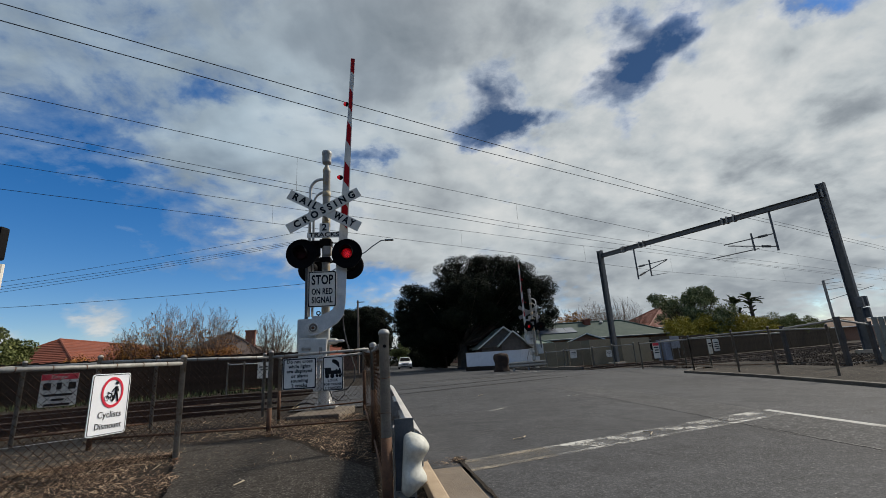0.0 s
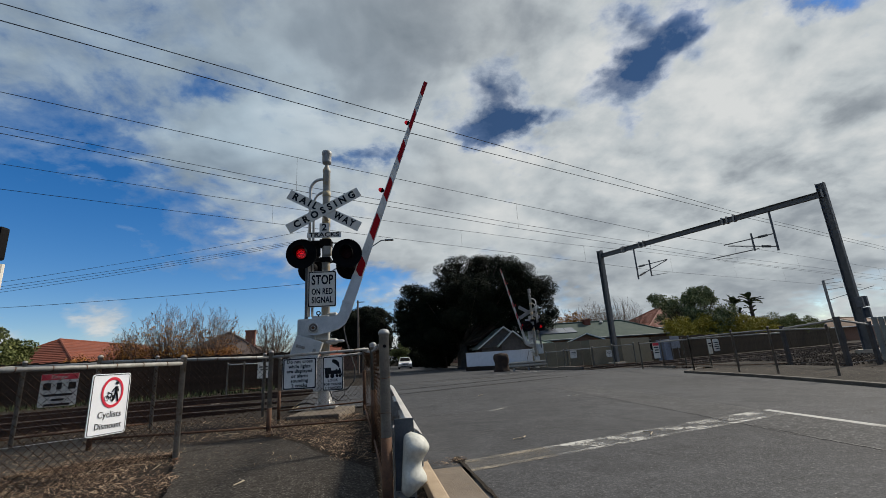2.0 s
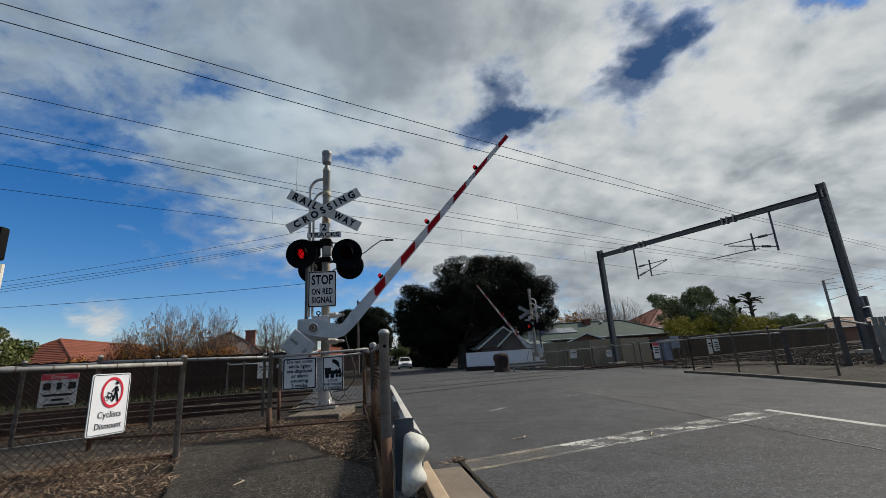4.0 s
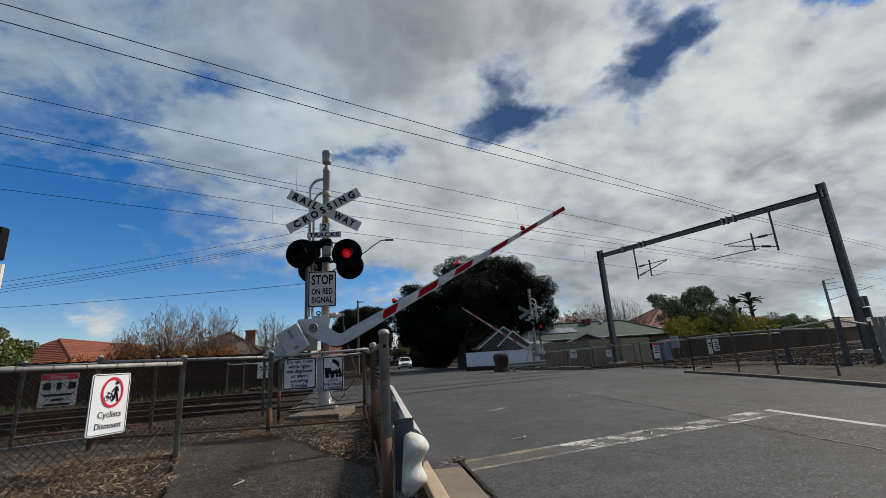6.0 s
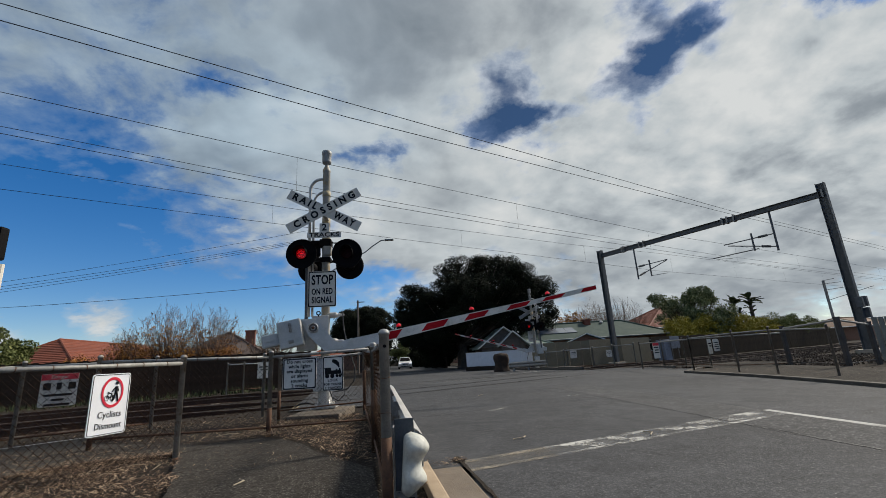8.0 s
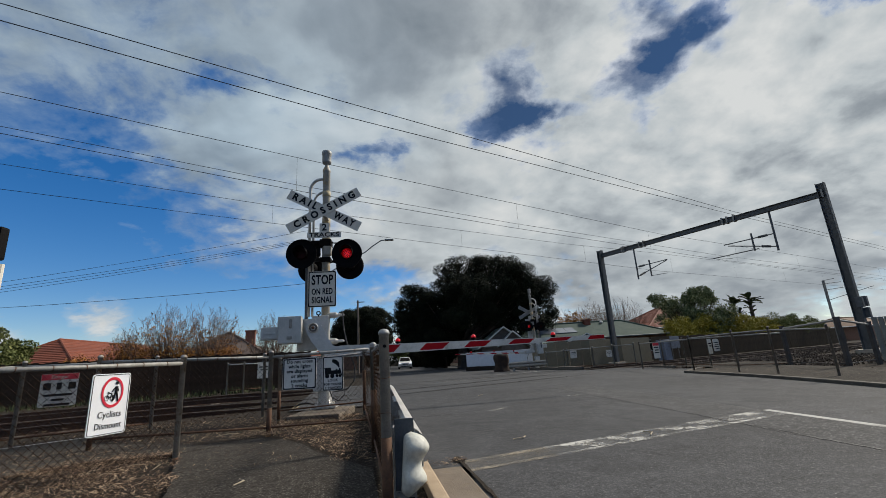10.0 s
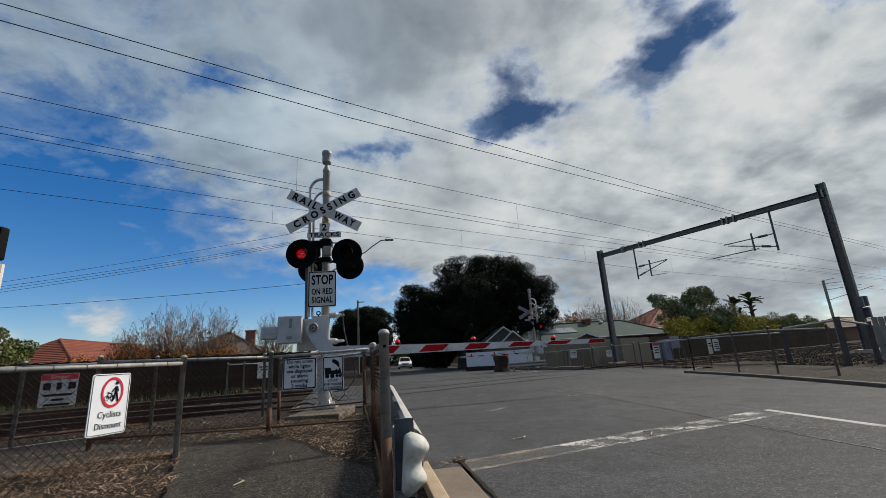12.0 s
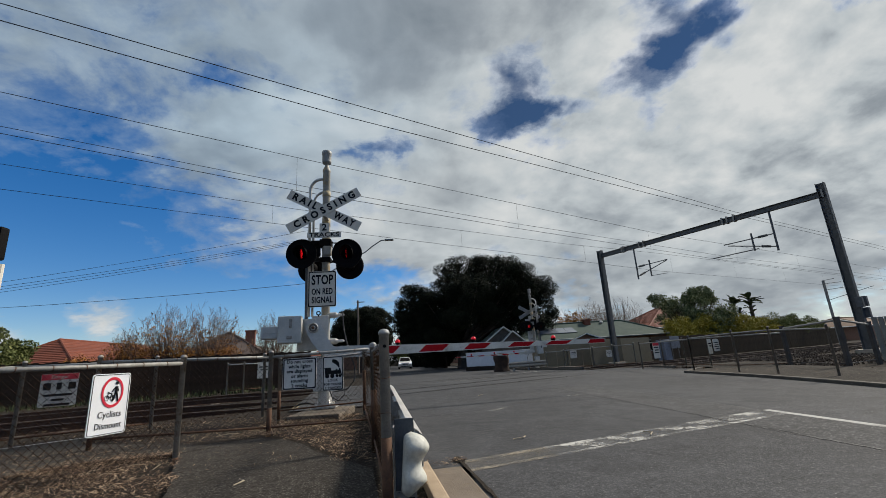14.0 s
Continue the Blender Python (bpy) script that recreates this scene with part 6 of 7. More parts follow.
def house(x, y, turn, w, d, eave, rise, ridge, wall, roof, label, tiles=None, chimney=None, windows=(), gables=(), gutter=None):
    t = thing("house", label, "house", pose(x, y, lie(y) - 0.05, 0, 0, turn), "houses")
    bm = bmesh.new()
    box(bm, 0, 0, eave / 2, w, d, eave, 0.02)
    part("wall", bm, wall, t)
    bm = bmesh.new()
    hip_roof_faces(bm, w, d, eave, rise, 0.5, ridge)
    rf = part("roof", bm, roof, t)
    bm = bmesh.new()
    for a, b in (((-w / 2 - 0.5, -d / 2 - 0.53), (w / 2 + 0.5, -d / 2 - 0.53)), ((-w / 2 - 0.53, -d / 2 - 0.5), (-w / 2 - 0.53, d / 2 + 0.5)), ((w / 2 + 0.53, -d / 2 - 0.5), (w / 2 + 0.53, d / 2 + 0.5))):
        rod(bm, (*a, eave - 0.02), (*b, eave - 0.02), 0.07, 6)
    part("gutter", bm, gutter or TRIM, t)
    # hip cappings
    bm = bmesh.new()
    for sx in (-1, 1):
        for sy in (-1, 1):
            rod(bm, (sx * (w / 2 + 0.5), sy * (d / 2 + 0.5), eave + 0.02), (sx * ridge / 2, 0, eave + rise + 0.02), 0.09, 6)
    rod(bm, (-ridge / 2, 0, eave + rise + 0.03), (ridge / 2, 0, eave + rise + 0.03), 0.1, 6)
    part("ridge_capping", bm, roof, t)
    if tiles:
        # courses of tiles as stepped strips on the front and end slopes
        for k in range(tiles):
            f0, f1 = k / tiles, (k + 1) / tiles
            v = []
            wl0, wl1 = (w / 2 + 0.5) * (1 - f0) + ridge / 2 * f0, (w / 2 + 0.5) * (1 - f1) + ridge / 2 * f1
            dy0, dy1 = (-d / 2 - 0.5) * (1 - f0), (-d / 2 - 0.5) * (1 - f1)
            z0, z1 = eave + rise * f0, eave + rise * f1
            v = [(-wl0, dy0, z0 + 0.055), (wl0, dy0, z0 + 0.055), (wl1, dy1, z1 + 0.012), (-wl1, dy1, z1 + 0.012), (-wl0, dy0, z0 + 0.005), (wl0, dy0, z0 + 0.005)]
            raw("tile_course", v, [(0, 1, 2, 3), (4, 5, 1, 0)], roof, rf)
            for sx in (-1, 1):
                v = [(sx * wl0, dy0, z0 + 0.055), (sx * wl0, -dy0, z0 + 0.055), (sx * wl1, -dy1, z1 + 0.012), (sx * wl1, dy1, z1 + 0.012), (sx * wl0, dy0, z0 + 0.005), (sx * wl0, -dy0, z0 + 0.005)]
                raw("tile_course", v, [(0, 1, 2, 3), (4, 5, 1, 0)], roof, rf)
    if chimney:
        cx, cy, ch, cw = chimney
        bm = bmesh.new()
        box(bm, cx, cy, eave + rise * 0.5 + ch / 2 - 0.3, cw, 0.7, ch + 0.6, 0.01)
        box(bm, cx, cy, eave + rise * 0.5 + ch - 0.05, cw + 0.15, 0.85, 0.14, 0.01)
        part("chimney", bm, BRICKRED, t)
    for wx, wz, ww, wh in windows:
        bm = bmesh.new()
        box(bm, wx, -d / 2 - 0.03, wz, ww, 0.05, wh)
        wd = part("window", bm, GLASS, t)
        bm = bmesh.new()
        for sx in (-0.5, 0, 0.5):
            box(bm, wx + sx * ww, -d / 2 - 0.06, wz, 0.07, 0.06, wh + 0.1)
        for sz in (-0.5, 0.5):
            box(bm, wx, -d / 2 - 0.06, wz + sz * wh, ww + 0.1, 0.06, 0.07)
        part("window_frame", bm, TRIM, wd)
    for gx, gw, gz, gh, gd in gables:
        # a gable facing the front
        bm = bmesh.new()
        plate(bm, [(gx - gw / 2, 0.2), (gx + gw / 2, 0.2), (gx + gw / 2, gz), (gx, gz + gh), (gx - gw / 2, gz)], -d / 2 - gd, -d / 2 + 1)
        part("gable_wall", bm, wall, t)
        bm = bmesh.new()
        for s in (-1, 1):
            o = [(gx, gz + gh + 0.12), (gx + s * (gw / 2 + 0.35), gz - gh * 0.7 / gw + 0.0), (gx + s * (gw / 2 + 0.35), gz - gh * 0.7 / gw - 0.12), (gx, gz + gh)]
            plate(bm, o, -d / 2 - gd - 0.35, -d / 2 + 3.5)
        part("gable_roof", bm, roof, t)
        bm = bmesh.new()
        for s in (-1, 1):
            o = [(gx, gz + gh + 0.14), (gx + s * (gw / 2 + 0.37), gz - gh * 0.7 / gw + 0.02), (gx + s * (gw / 2 + 0.37), gz - gh * 0.7 / gw - 0.07), (gx, gz + gh + 0.05)]
            plate(bm, o, -d / 2 - gd - 0.4, -d / 2 - gd - 0.36)
        part("barge_board", bm, TRIM, t)
    return t


house(-31.2, 48.9, 96, 22.0, 5.6, 2.6, 2.2, 16.0, RENDERW, ROOFRED, "house with a red tiled hip roof and cream walls", 14, windows=((-2, 1.6, 1.6, 1.2), (2, 1.6, 1.6, 1.2)))
house(-18.6, 47.5, 10, 7.6, 7.0, 2.6, 2.5, 0.4, BRICKWALL, ROOFDARK, "brown brick house with a pointed roof and chimney", 0, (2.3, -1.0, 1.35, 0.9), ((-1.5, 1.5, 1.3, 1.1),))
green_house = house(18.6, 45.5, -2, 15.4, 8.0, 2.25, 1.75, 9.6, BRICKWALL, ROOFGREEN, "long house with a grey-green metal roof", 0, (0.8, -0.5, 1.15, 0.65), ((-5, 1.2, 1.4, 1.0), (5, 1.2, 1.4, 1.0)), ((-1.2, 3.2, 2.05, 0.5, 1.0),), gutter=EAVEGREY)
for k in range(4):
    bm = bmesh.new()
    box(bm, 0, 0, 0, 0.95, 1.6, 0.05, 0.01)
    part("solar_panel", bm, SOLAR, green_house, "dark glass solar panel").matrix_basis = pose(-4.6 + 0.98 * k, -2.2, 3.2, 20.5)
bm = bmesh.new()
lathe(bm, [(0.1, -0.2), (0.1, 0.08), (0.18, 0.11), (0.19, 0.2), (0.12, 0.27), (0.02, 0.3)], 14, pose(2.4, -0.6, 3.75))
part("roof_vent", bm, TRIM, green_house, "pale round roof vent", True)
house(10.3, 43.5, 0, 6.0, 6.0, 1.9, 1.1, 2.0, SHADEDWALL, ROOFSUNLIT, "gabled cream house with green roof behind the wall", 0, None, (), ((-1.2, 4.3, 2.1, 1.5, 0.4), (-0.5, 2.2, 2.25, 0.9, 1.0)), SHADEDWALL)
house(35.5, 56, 10, 13, 8, 3.2, 3.1, 0.6, BRICKWALL, ROOFRED, "far house with a red roof behind trees", 22)
house(76, 68, 26, 20, 9, 2.1, 1.6, 11.0, BRICKWALL, ROOFTAN, "low house with a tan roof beyond the railway")
house(8, 95, 0, 9, 8, 3.0, 2.2, 2.5, BRICKWALL, ROOFTAN, "distant house at the end of the road")
house(-14, 92, 0, 10, 8, 3.0, 2.2, 2.5, BRICKWALL, ROOFRED, "distant house beside the road")


def street_walls():
    # painted garden wall in bays
    t = tagged(new("garden_wall"), "white painted garden wall beyond the crossing", "wall", "", "structure")
    a, b = Vector((4.9, 36.0, 0)), Vector((10.1, 33.6, 0))
    d = b - a
    turn = math.degrees(math.atan2(d.y, d.x))
    for i in range(5):
        bm = bmesh.new()
        L = d.length / 5
        low = 0.1 - 0.015 * i
        box(bm, 0, 0, (1.15 + low) / 2, L - 0.01, 0.14, 1.15 - low, 0.01)
        box(bm, 0, 0, 1.17, L + 0.0, 0.2, 0.06, 0.01)
        o = part("wall_panel", bm, WALLWHITE, t)
        o.matrix_basis = Matrix.Translation(a.lerp(b, (i + 0.5) / 5) + Vector((0, 0, -0.05))) @ pose(0, 0, 0, 0, 0, turn)
        # dark brown strip below each bay
        bm = bmesh.new()
        box(bm, 0, -0.12, (low - 0.3) / 2, L, 0.4, low + 0.3, 0.02)
        o = part("footing", bm, EARTH, t, "dark brown strip along the foot of the wall")
        o.matrix_basis = Matrix.Translation(a.lerp(b, (i + 0.5) / 5) + Vector((0, 0, -0.05))) @ pose(0, 0, 0, 0, 0, turn)
    # brown sheet fence by the houses
    t = tagged(new("sheet_fence"), "brown sheet metal fence before the houses", "fence", "", "structure")
    a, b = Vector((9.6, 33.0, -0.28)), Vector((15.2, 29.8, -0.28))
    d = b - a
    turn = math.degrees(math.atan2(d.y, d.x))
    bm = bmesh.new()
    box(bm, 0, 0, 0.9, 0.9, 0.04, 1.75, 0.004)
    me = finish("sheet", bm, FENCEBROWN)
    for i in range(7):
        o = new("sheet", me)
        o.parent = t
        o.matrix_basis = Matrix.Translation(a.lerp(b, (i + 0.5) / 7)) @ pose(0, 0, 0, 0, 0, turn + 0.5 * (i % 2))
    for i in range(8):
        o = new("sheet", me)
        o.parent = t
        o.matrix_basis = Matrix.Translation(track(24.4 + 0.83 * i, 20.6, -0.3)) @ pose(0, 0, 0, 0, 0, TRACK_TURN)
    # blue-grey cabinet and the panel beside it
    bm = bmesh.new()
    box(bm, 0, 0, 0.75, 0.75, 0.6, 1.5, 0.02)
    o = tagged(part("relay_cabinet", bm, BLUEGREY), "blue-grey railway equipment cabinet beside the tracks", "cabinet")
    o.matrix_basis = pose(18.55, 30.2, -0.3, 0, 0, TRACK_TURN)
    t = thing("panel_stand", "pale blue-grey sheet panel on two posts beside the tracks", "panel", pose(19.45, 30.2, -0.3, 0, 0, TRACK_TURN))
    bm = bmesh.new()
    box(bm, 0, 0, 1.27, 1.1, 0.04, 0.86, 0.008)
    part("sheet", bm, PALEBLUE, t)
    for x in (-0.4, 0.4):
        bm = bmesh.new()
        rod(bm, (x, 0.05, -0.05), (x, 0.05, 1.65), 0.03, 8)
        part("post", bm, GALV_DULL, t)


PALEBLUE = surface("faded_blue_sheet", (0.12, 0.14, 0.175), (0.16, 0.18, 0.215), 2, 0.7, 0, 0.05, 30)
FENCEBROWN = surface("brown_sheet", (0.15, 0.128, 0.084), (0.205, 0.176, 0.118), 2, 0.7, 0, 0.1, 30)
BLUEGREY = surface("blue_grey_paint", (0.13, 0.155, 0.205), (0.17, 0.2, 0.26), 2, 0.6, 0, 0.05, 30)
street_walls()


GATESTEEL = surface("brown_black_steel", (0.035, 0.031, 0.029), (0.075, 0.066, 0.06), 5, 0.75, 0.1, 0.2, 40, (0.09, 0.06, 0.04), 3, 0.55)
SHEETGREY = surface("pale_sheet_metal", (0.19, 0.178, 0.145), (0.26, 0.245, 0.2), 3, 0.6, 0.2, 0.08, 40, (0.24, 0.21, 0.17), 2, 0.6)


def gate_posts():
    """Stout dark steel posts of the rail-side gate, with rails between."""
    t = thing("steel_gate_frame", "dark steel posts and rails of a track-side gate", "gate", Matrix())
    ps = [(11.86, 12.77), (11.42, 10.54), (13.3, 11.4)]
    hs = [1.2, 1.3, 1.15]
    for (x, y), h in zip(ps, hs):
        bm = bmesh.new()
        box(bm, x, y, h / 2 - 0.05, 0.1, 0.1, h + 0.1, 0.012)
        box(bm, x, y, h + 0.01, 0.112, 0.112, 0.03, 0.005)
        part("post", bm, GATESTEEL, t)
    for a, b in ((0, 1), (1, 2)):
        bm = bmesh.new()
        rod(bm, (*ps[a], hs[a] - 0.06), (*ps[b], hs[b] - 0.06), 0.03, 8)
        part("rail", bm, GALV, t)
        bm = bmesh.new()
        rod(bm, (*ps[a], 0.12), (*ps[b], 0.12), 0.011, 8)
        part("rail", bm, GATESTEEL, t)
    bm = bmesh.new()
    for i in range(20):
        box(bm, i * 0.09, 0.028 * (i % 2), 0.65, 0.088, 0.02, 1.45, 0.003)
    o = tagged(part("corrugated_fence", bm, SHEETGREY), "grey corrugated sheet fence beside the railway", "fence", "", "structure")
    o.matrix_basis = pose(14.8, 12.5, -0.05, 0, 0, -15)


gate_posts()


STUMP = surface("weathered_stump", (0.014, 0.008, 0.006), (0.05, 0.028, 0.019), 3, 0.95, 0, 0.6, 14, (0.02, 0.014, 0.01), 2, 0.5, depth=0.05)


def far_corner():
    """The stump and the low guard rail at the far corner."""
    t = thing("tree_stump", "brown weathered tree stump at the far kerb", "tree stump", pose(6.55, 30.2, -0.28, 0, 0, 20))
    bm = bmesh.new()
    lathe(bm, [(0.56, -0.05), (0.53, 0.12), (0.47, 0.35), (0.5, 0.6), (0.55, 0.85), (0.53, 1.05), (0.44, 1.2), (0.2, 1.24)], 26)
    for q in bm.verts:
        a = math.atan2(q.co.y, q.co.x)
        k = 1 + 0.07 * math.sin(5 * a + q.co.z) + 0.16 * noise.noise(q.co * 2.2) + 0.05 * noise.noise(q.co * 9.0)
        q.co = Vector((q.co.x * k, q.co.y * k, q.co.z + 0.07 * noise.noise(q.co * 3.0)))
    part("stump", bm, STUMP, t, "", True)
    t = thing("guard_rail", "grey guard rail at the far corner", "guard rail", Matrix())
    a, b = Vector((6.9, 29.6, 0.12)), Vector((8.9, 27.6, 0.2))
    prof = [(-0.04, 0.155), (0.0, 0.135), (0.04, 0.1), (0.04, 0.06), (-0.02, 0.02), (-0.02, -0.02), (0.04, -0.06), (0.04, -0.1), (0.0, -0.135), (-0.04, -0.155)]
    prof = prof + [(x - 0.01, z) for x, z in reversed(prof)]
    bm = bmesh.new()
    plate(bm, [(x, z * 1.15) for x, z in prof], 0, (b - a).length, Matrix.Translation(a) @ (b - a).to_track_quat("Y", "Z").to_matrix().to_4x4())
    part("beam", bm, GALV, t)
    for f_ in (0.1, 0.5, 0.9):
        p = a.lerp(b, f_)
        bm = bmesh.new()
        box(bm, p.x + 0.1, p.y + 0.1, -0.02, 0.12, 0.12, 0.6, 0.01)
        part("post", bm, GALV, t)


far_corner()


def car():
    t = thing("car", "white car waiting far down the road, seen from the front", "car", pose(-0.3, 62.0, lie(66) - 0.02, 0, 0, 2))
    white = surface("white_car_paint", (0.72, 0.73, 0.74), (0.8, 0.81, 0.82), 2, 0.25, 0, 0, 20)
    bm = bmesh.new()
    side = [(-2.12, 0.3), (-2.18, 0.55), (-2.1, 0.84), (-1.15, 1.02), (1.95, 1.05), (2.12, 0.85), (2.1, 0.3)]
    plate(bm, side, -0.9, 0.9, pose(0, 0, 0, 0, 0, 90))
    part("body", bm, white, t)
    bm = bmesh.new()
    lower, upper = [(-0.84, -1.15), (0.84, -1.15), (0.84, 1.8), (-0.84, 1.8)], [(-0.62, -0.35), (0.62, -0.35), (0.62, 1.3), (-0.62, 1.3)]
    lo, hi = [bm.verts.new((x, y, 1.0)) for x, y in lower], [bm.verts.new((x, y, 1.58)) for x, y in upper]
    for k in range(4):
        bm.faces.new((lo[k], lo[(k + 1) % 4], hi[(k + 1) % 4], hi[k]))
    bm.faces.new(hi)
    part("cabin", bm, white, t)
    bm = bmesh.new()
    bm.faces.new([bm.verts.new(p) for p in ((-0.74, -1.12, 1.05), (0.74, -1.12, 1.05), (0.58, -0.46, 1.5), (-0.58, -0.46, 1.5))])
    part("windscreen", bm, BLACK, t).matrix_basis = pose(0, -0.02, 0.02)
    bm = bmesh.new()
    box(bm, 0, -2.17, 0.66, 0.75, 0.06, 0.13, 0.02)
    part("grille", bm, BLACK, t)
    bm = bmesh.new()
    box(bm, 0, -2.16, 0.38, 1.3, 0.06, 0.08, 0.02)
    part("bumper", bm, BLACK, t)
    for sx in (-1, 1):
        # headlights are off; the glow only brightens the car's front
        bm = bmesh.new()
        box(bm, sx * 0.68, -2.11, 0.76, 0.3, 0.1, 0.12, 0.03)
        part("headlight", bm, glow("headlight", (0.9, 0.92, 1.0), 0.9), t)
        for yy in (-1.35, 1.35):
            bm = bmesh.new()
            rod(bm, (sx * 0.7, yy, 0.33), (sx * 0.9, yy, 0.33), 0.33, 18)
            part("wheel", bm, BLACK, t)
        bm = bmesh.new()
        box(bm, sx * 1.0, -0.75, 1.02, 0.2, 0.12, 0.14, 0.03)
        part("mirror", bm, BLACK, t)


car()


def poles():
    t = thing("street_lamp", "tall street lamp with a curved outreach arm", "street lamp", pose(-3.63, 20, -0.1))
    bm = bmesh.new()
    rod(bm, (0, 0, 0), (0, 0, 5.6), 0.07, 10, 0.05)
    part("pole", bm, GALV, t)
    bm = bmesh.new()
    pipe(bm, [(0, 0, 5.1), (0.9, 0, 5.6), (1.85, 0, 6.12), (2.2, 0, 6.4), (2.6, 0, 6.66), (2.8, 0, 6.68)], 0.028, 6)
    part("arm", bm, GALV, t)
    bm = bmesh.new()
    box(bm, 3.0, 0, 6.68, 0.42, 0.16, 0.08, 0.03)
    part("lamp_housing", bm, GALV, t)
    t = thing("utility_pole", "grey utility pole with a crossarm among trees", "pole", pose(-5.4, 50, lie(50)))
    bm = bmesh.new()
    rod(bm, (0, 0, 0), (0, 0, 8.2), 0.14, 8, 0.1)
    part("pole", bm, TIMBER, t)
    bm = bmesh.new()
    box(bm, 0.3, 0, 8.0, 0.9, 0.08, 0.1, 0.01)
    part("crossarm", bm, TIMBER, t)
    # rear of a signal at the edge of the path
    t = thing("track_signal", "black railway signal head on a white post", "signal", pose(-4.66, 5.2, 0.0))
    bm = bmesh.new()
    rod(bm, (0.04, 0, -0.1), (0.04, 0, 2.25), 0.036, 12)
    part("post", bm, SIGNWHITE, t)
    bm = bmesh.new()
    box(bm, -0.07, 0, 2.5, 0.19, 0.12, 0.4, 0.03)
    part("signal_board", bm, BLACK, t)
    bm = bmesh.new()
    rod(bm, (-0.1, 0, 2.2), (0.06, 0, 2.2), 0.03, 8)
    part("bracket", bm, GALV, t)


poles()
free_wire((-39.3, 45, 8.2), (-8.6, 42, 8.75), 0.15, 0.022, "slack street power line")
free_wire((-60, 44, 8.3), (-9.6, 44, 14.78), 0.5, 0.018, "slack street power line")
free_wire((-60, 44, 8.2), (-9.6, 44, 13.86), 0.5, 0.018, "slack street power line")
free_wire((-60, 44, 7.9), (-9.6, 44, 13.72), 0.55, 0.018, "slack street power line")
free_wire((-60, 44, 7.6), (-9.6, 44, 13.57), 0.6, 0.018, "slack street power line")


# ---- leaf litter ----
def litter():
    rng = random.Random(77)
    v, f_ = [], []

    def leaf(x, y, z, s, slim):
        a = rng.uniform(0, 6.28)
        d = Vector((math.cos(a), math.sin(a), rng.uniform(-0.3, 0.45)))
        q = Vector((-math.sin(a), math.cos(a), rng.uniform(-0.5, 0.5))) * (rng.uniform(0.05, 0.11) if slim else rng.uniform(0.16, 0.34))
        c = Vector((x, y, z + s * 0.35))
        lift = Vector((0, 0, s * rng.uniform(0.0, 0.4)))
        bend = Vector((-d.y, d.x, 0.4)) * s * rng.uniform(-0.3, 0.3)
        n = len(v)
        v.extend(tuple(p) for p in (c - d * s - q * s * 0.4, c - d * s + q * s * 0.4, c + bend - q * s + lift, c + bend + q * s + lift, c + d * s - q * s * 0.3, c + d * s + q * s * 0.3))
        f_.extend(((n, n + 1, n + 3, n + 2), (n + 2, n + 3, n + 5, n + 4)))
    for x0, x1, y0, y1, n in ((-4.4, -1.5, -1.8, 2.25, 12000), (-4.0, -1.5, 2.2, 5.6, 30000), (-5.2, -2.2, 6.2, 8.8, 8000), (-2.4, -0.4, 4.4, 8.2, 24000), (-0.5, -0.1, 4.2, 7.6, 1700), (-0.45, 0.1, 2.2, 4.2, 900), (-8.0, -4.0, 5.6, 9.4, 4000), (-5.2, -2.6, 4.2, 6.3, 9000), (0.14, 0.5, 3.9, 4.15, 160), (8.2, 10.8, 7.5, 16, 700)):
        for _ in range(n):
            x, y = rng.uniform(x0, x1), rng.uniform(y0, y1)
            wob = 0.12 * noise.noise((x * 2.3, y * 2.3, 9))
            on_path = inside(x + wob, y + wob, PATH) or inside(x + wob, y + wob, MAZE)
            if on_path and rng.random() < (0.985 if x > -2.55 or y > 6.3 else 0.6):
                continue
            if y < 2.2 and rng.random() > min(1.0, max(0.0, (y + 1.6) / 3) * max(0.0, (x + 4.0) / 1.2)) * (0.9 + noise.noise((x * 1.7, y * 1.7, 2))):
                continue
            if noise.noise((x * 1.4, y * 1.4, 5)) < -0.25 and rng.random() < 0.6:
                continue
            heap = 0.05 * max(0.0, 0.4 + noise.noise((x * 0.9, y * 0.9, 3))) if not on_path and 2 < y < 7.0 else 0.0
            slim = rng.random() < 0.6
            leaf(x, y, -0.02 + (0.1 if x > 8 else 0.02 * rng.random() + heap * rng.random() + (0.03 if not on_path else 0.034)), rng.choice((0.01, 0.014, 0.018, 0.024, 0.034) if slim else (0.007, 0.009, 0.012, 0.016)) * rng.uniform(0.7, 1.3), slim)
    tagged(raw("leaf_litter", v, f_, LITTER), "dry brown fallen leaves and bark strips on the ground", "leaf litter", "", "stuff")
    for k in range(60):
        x, y = rng.uniform(-3.4, -0.5), rng.uniform(2.6, 8.0)
        if inside(x, y, PATH) or inside(x, y, MAZE):
            continue
        bm = bmesh.new()
        a, L = rng.uniform(0, 3.1), rng.uniform(0.1, 0.3)
        z = 0.03
        pipe(bm, [(x, y, z), (x + L * 0.5 * math.cos(a), y + L * 0.5 * math.sin(a), z + 0.02), (x + L * math.cos(a + 0.3), y + L * math.sin(a + 0.3), z)], rng.uniform(0.0015, 0.0035), 5)
        tagged(part("stick", bm, LITTERSTICK), "dry pale fallen stick on the ground", "stick", "sticks")
    for x, y, a in ((1.6, 10.2, 0.5), (1.1, 4.85, 0.1), (2.45, 4.5, 0.9), (-1.42, 3.9, 1.2)):
        bm = bmesh.new()
        pipe(bm, [(x, y, 0.012), (x + 0.12 * math.cos(a), y + 0.12 * math.sin(a), 0.018), (x + 0.2 * math.cos(a + 0.5), y + 0.2 * math.sin(a + 0.5), 0.012)], 0.006, 5)
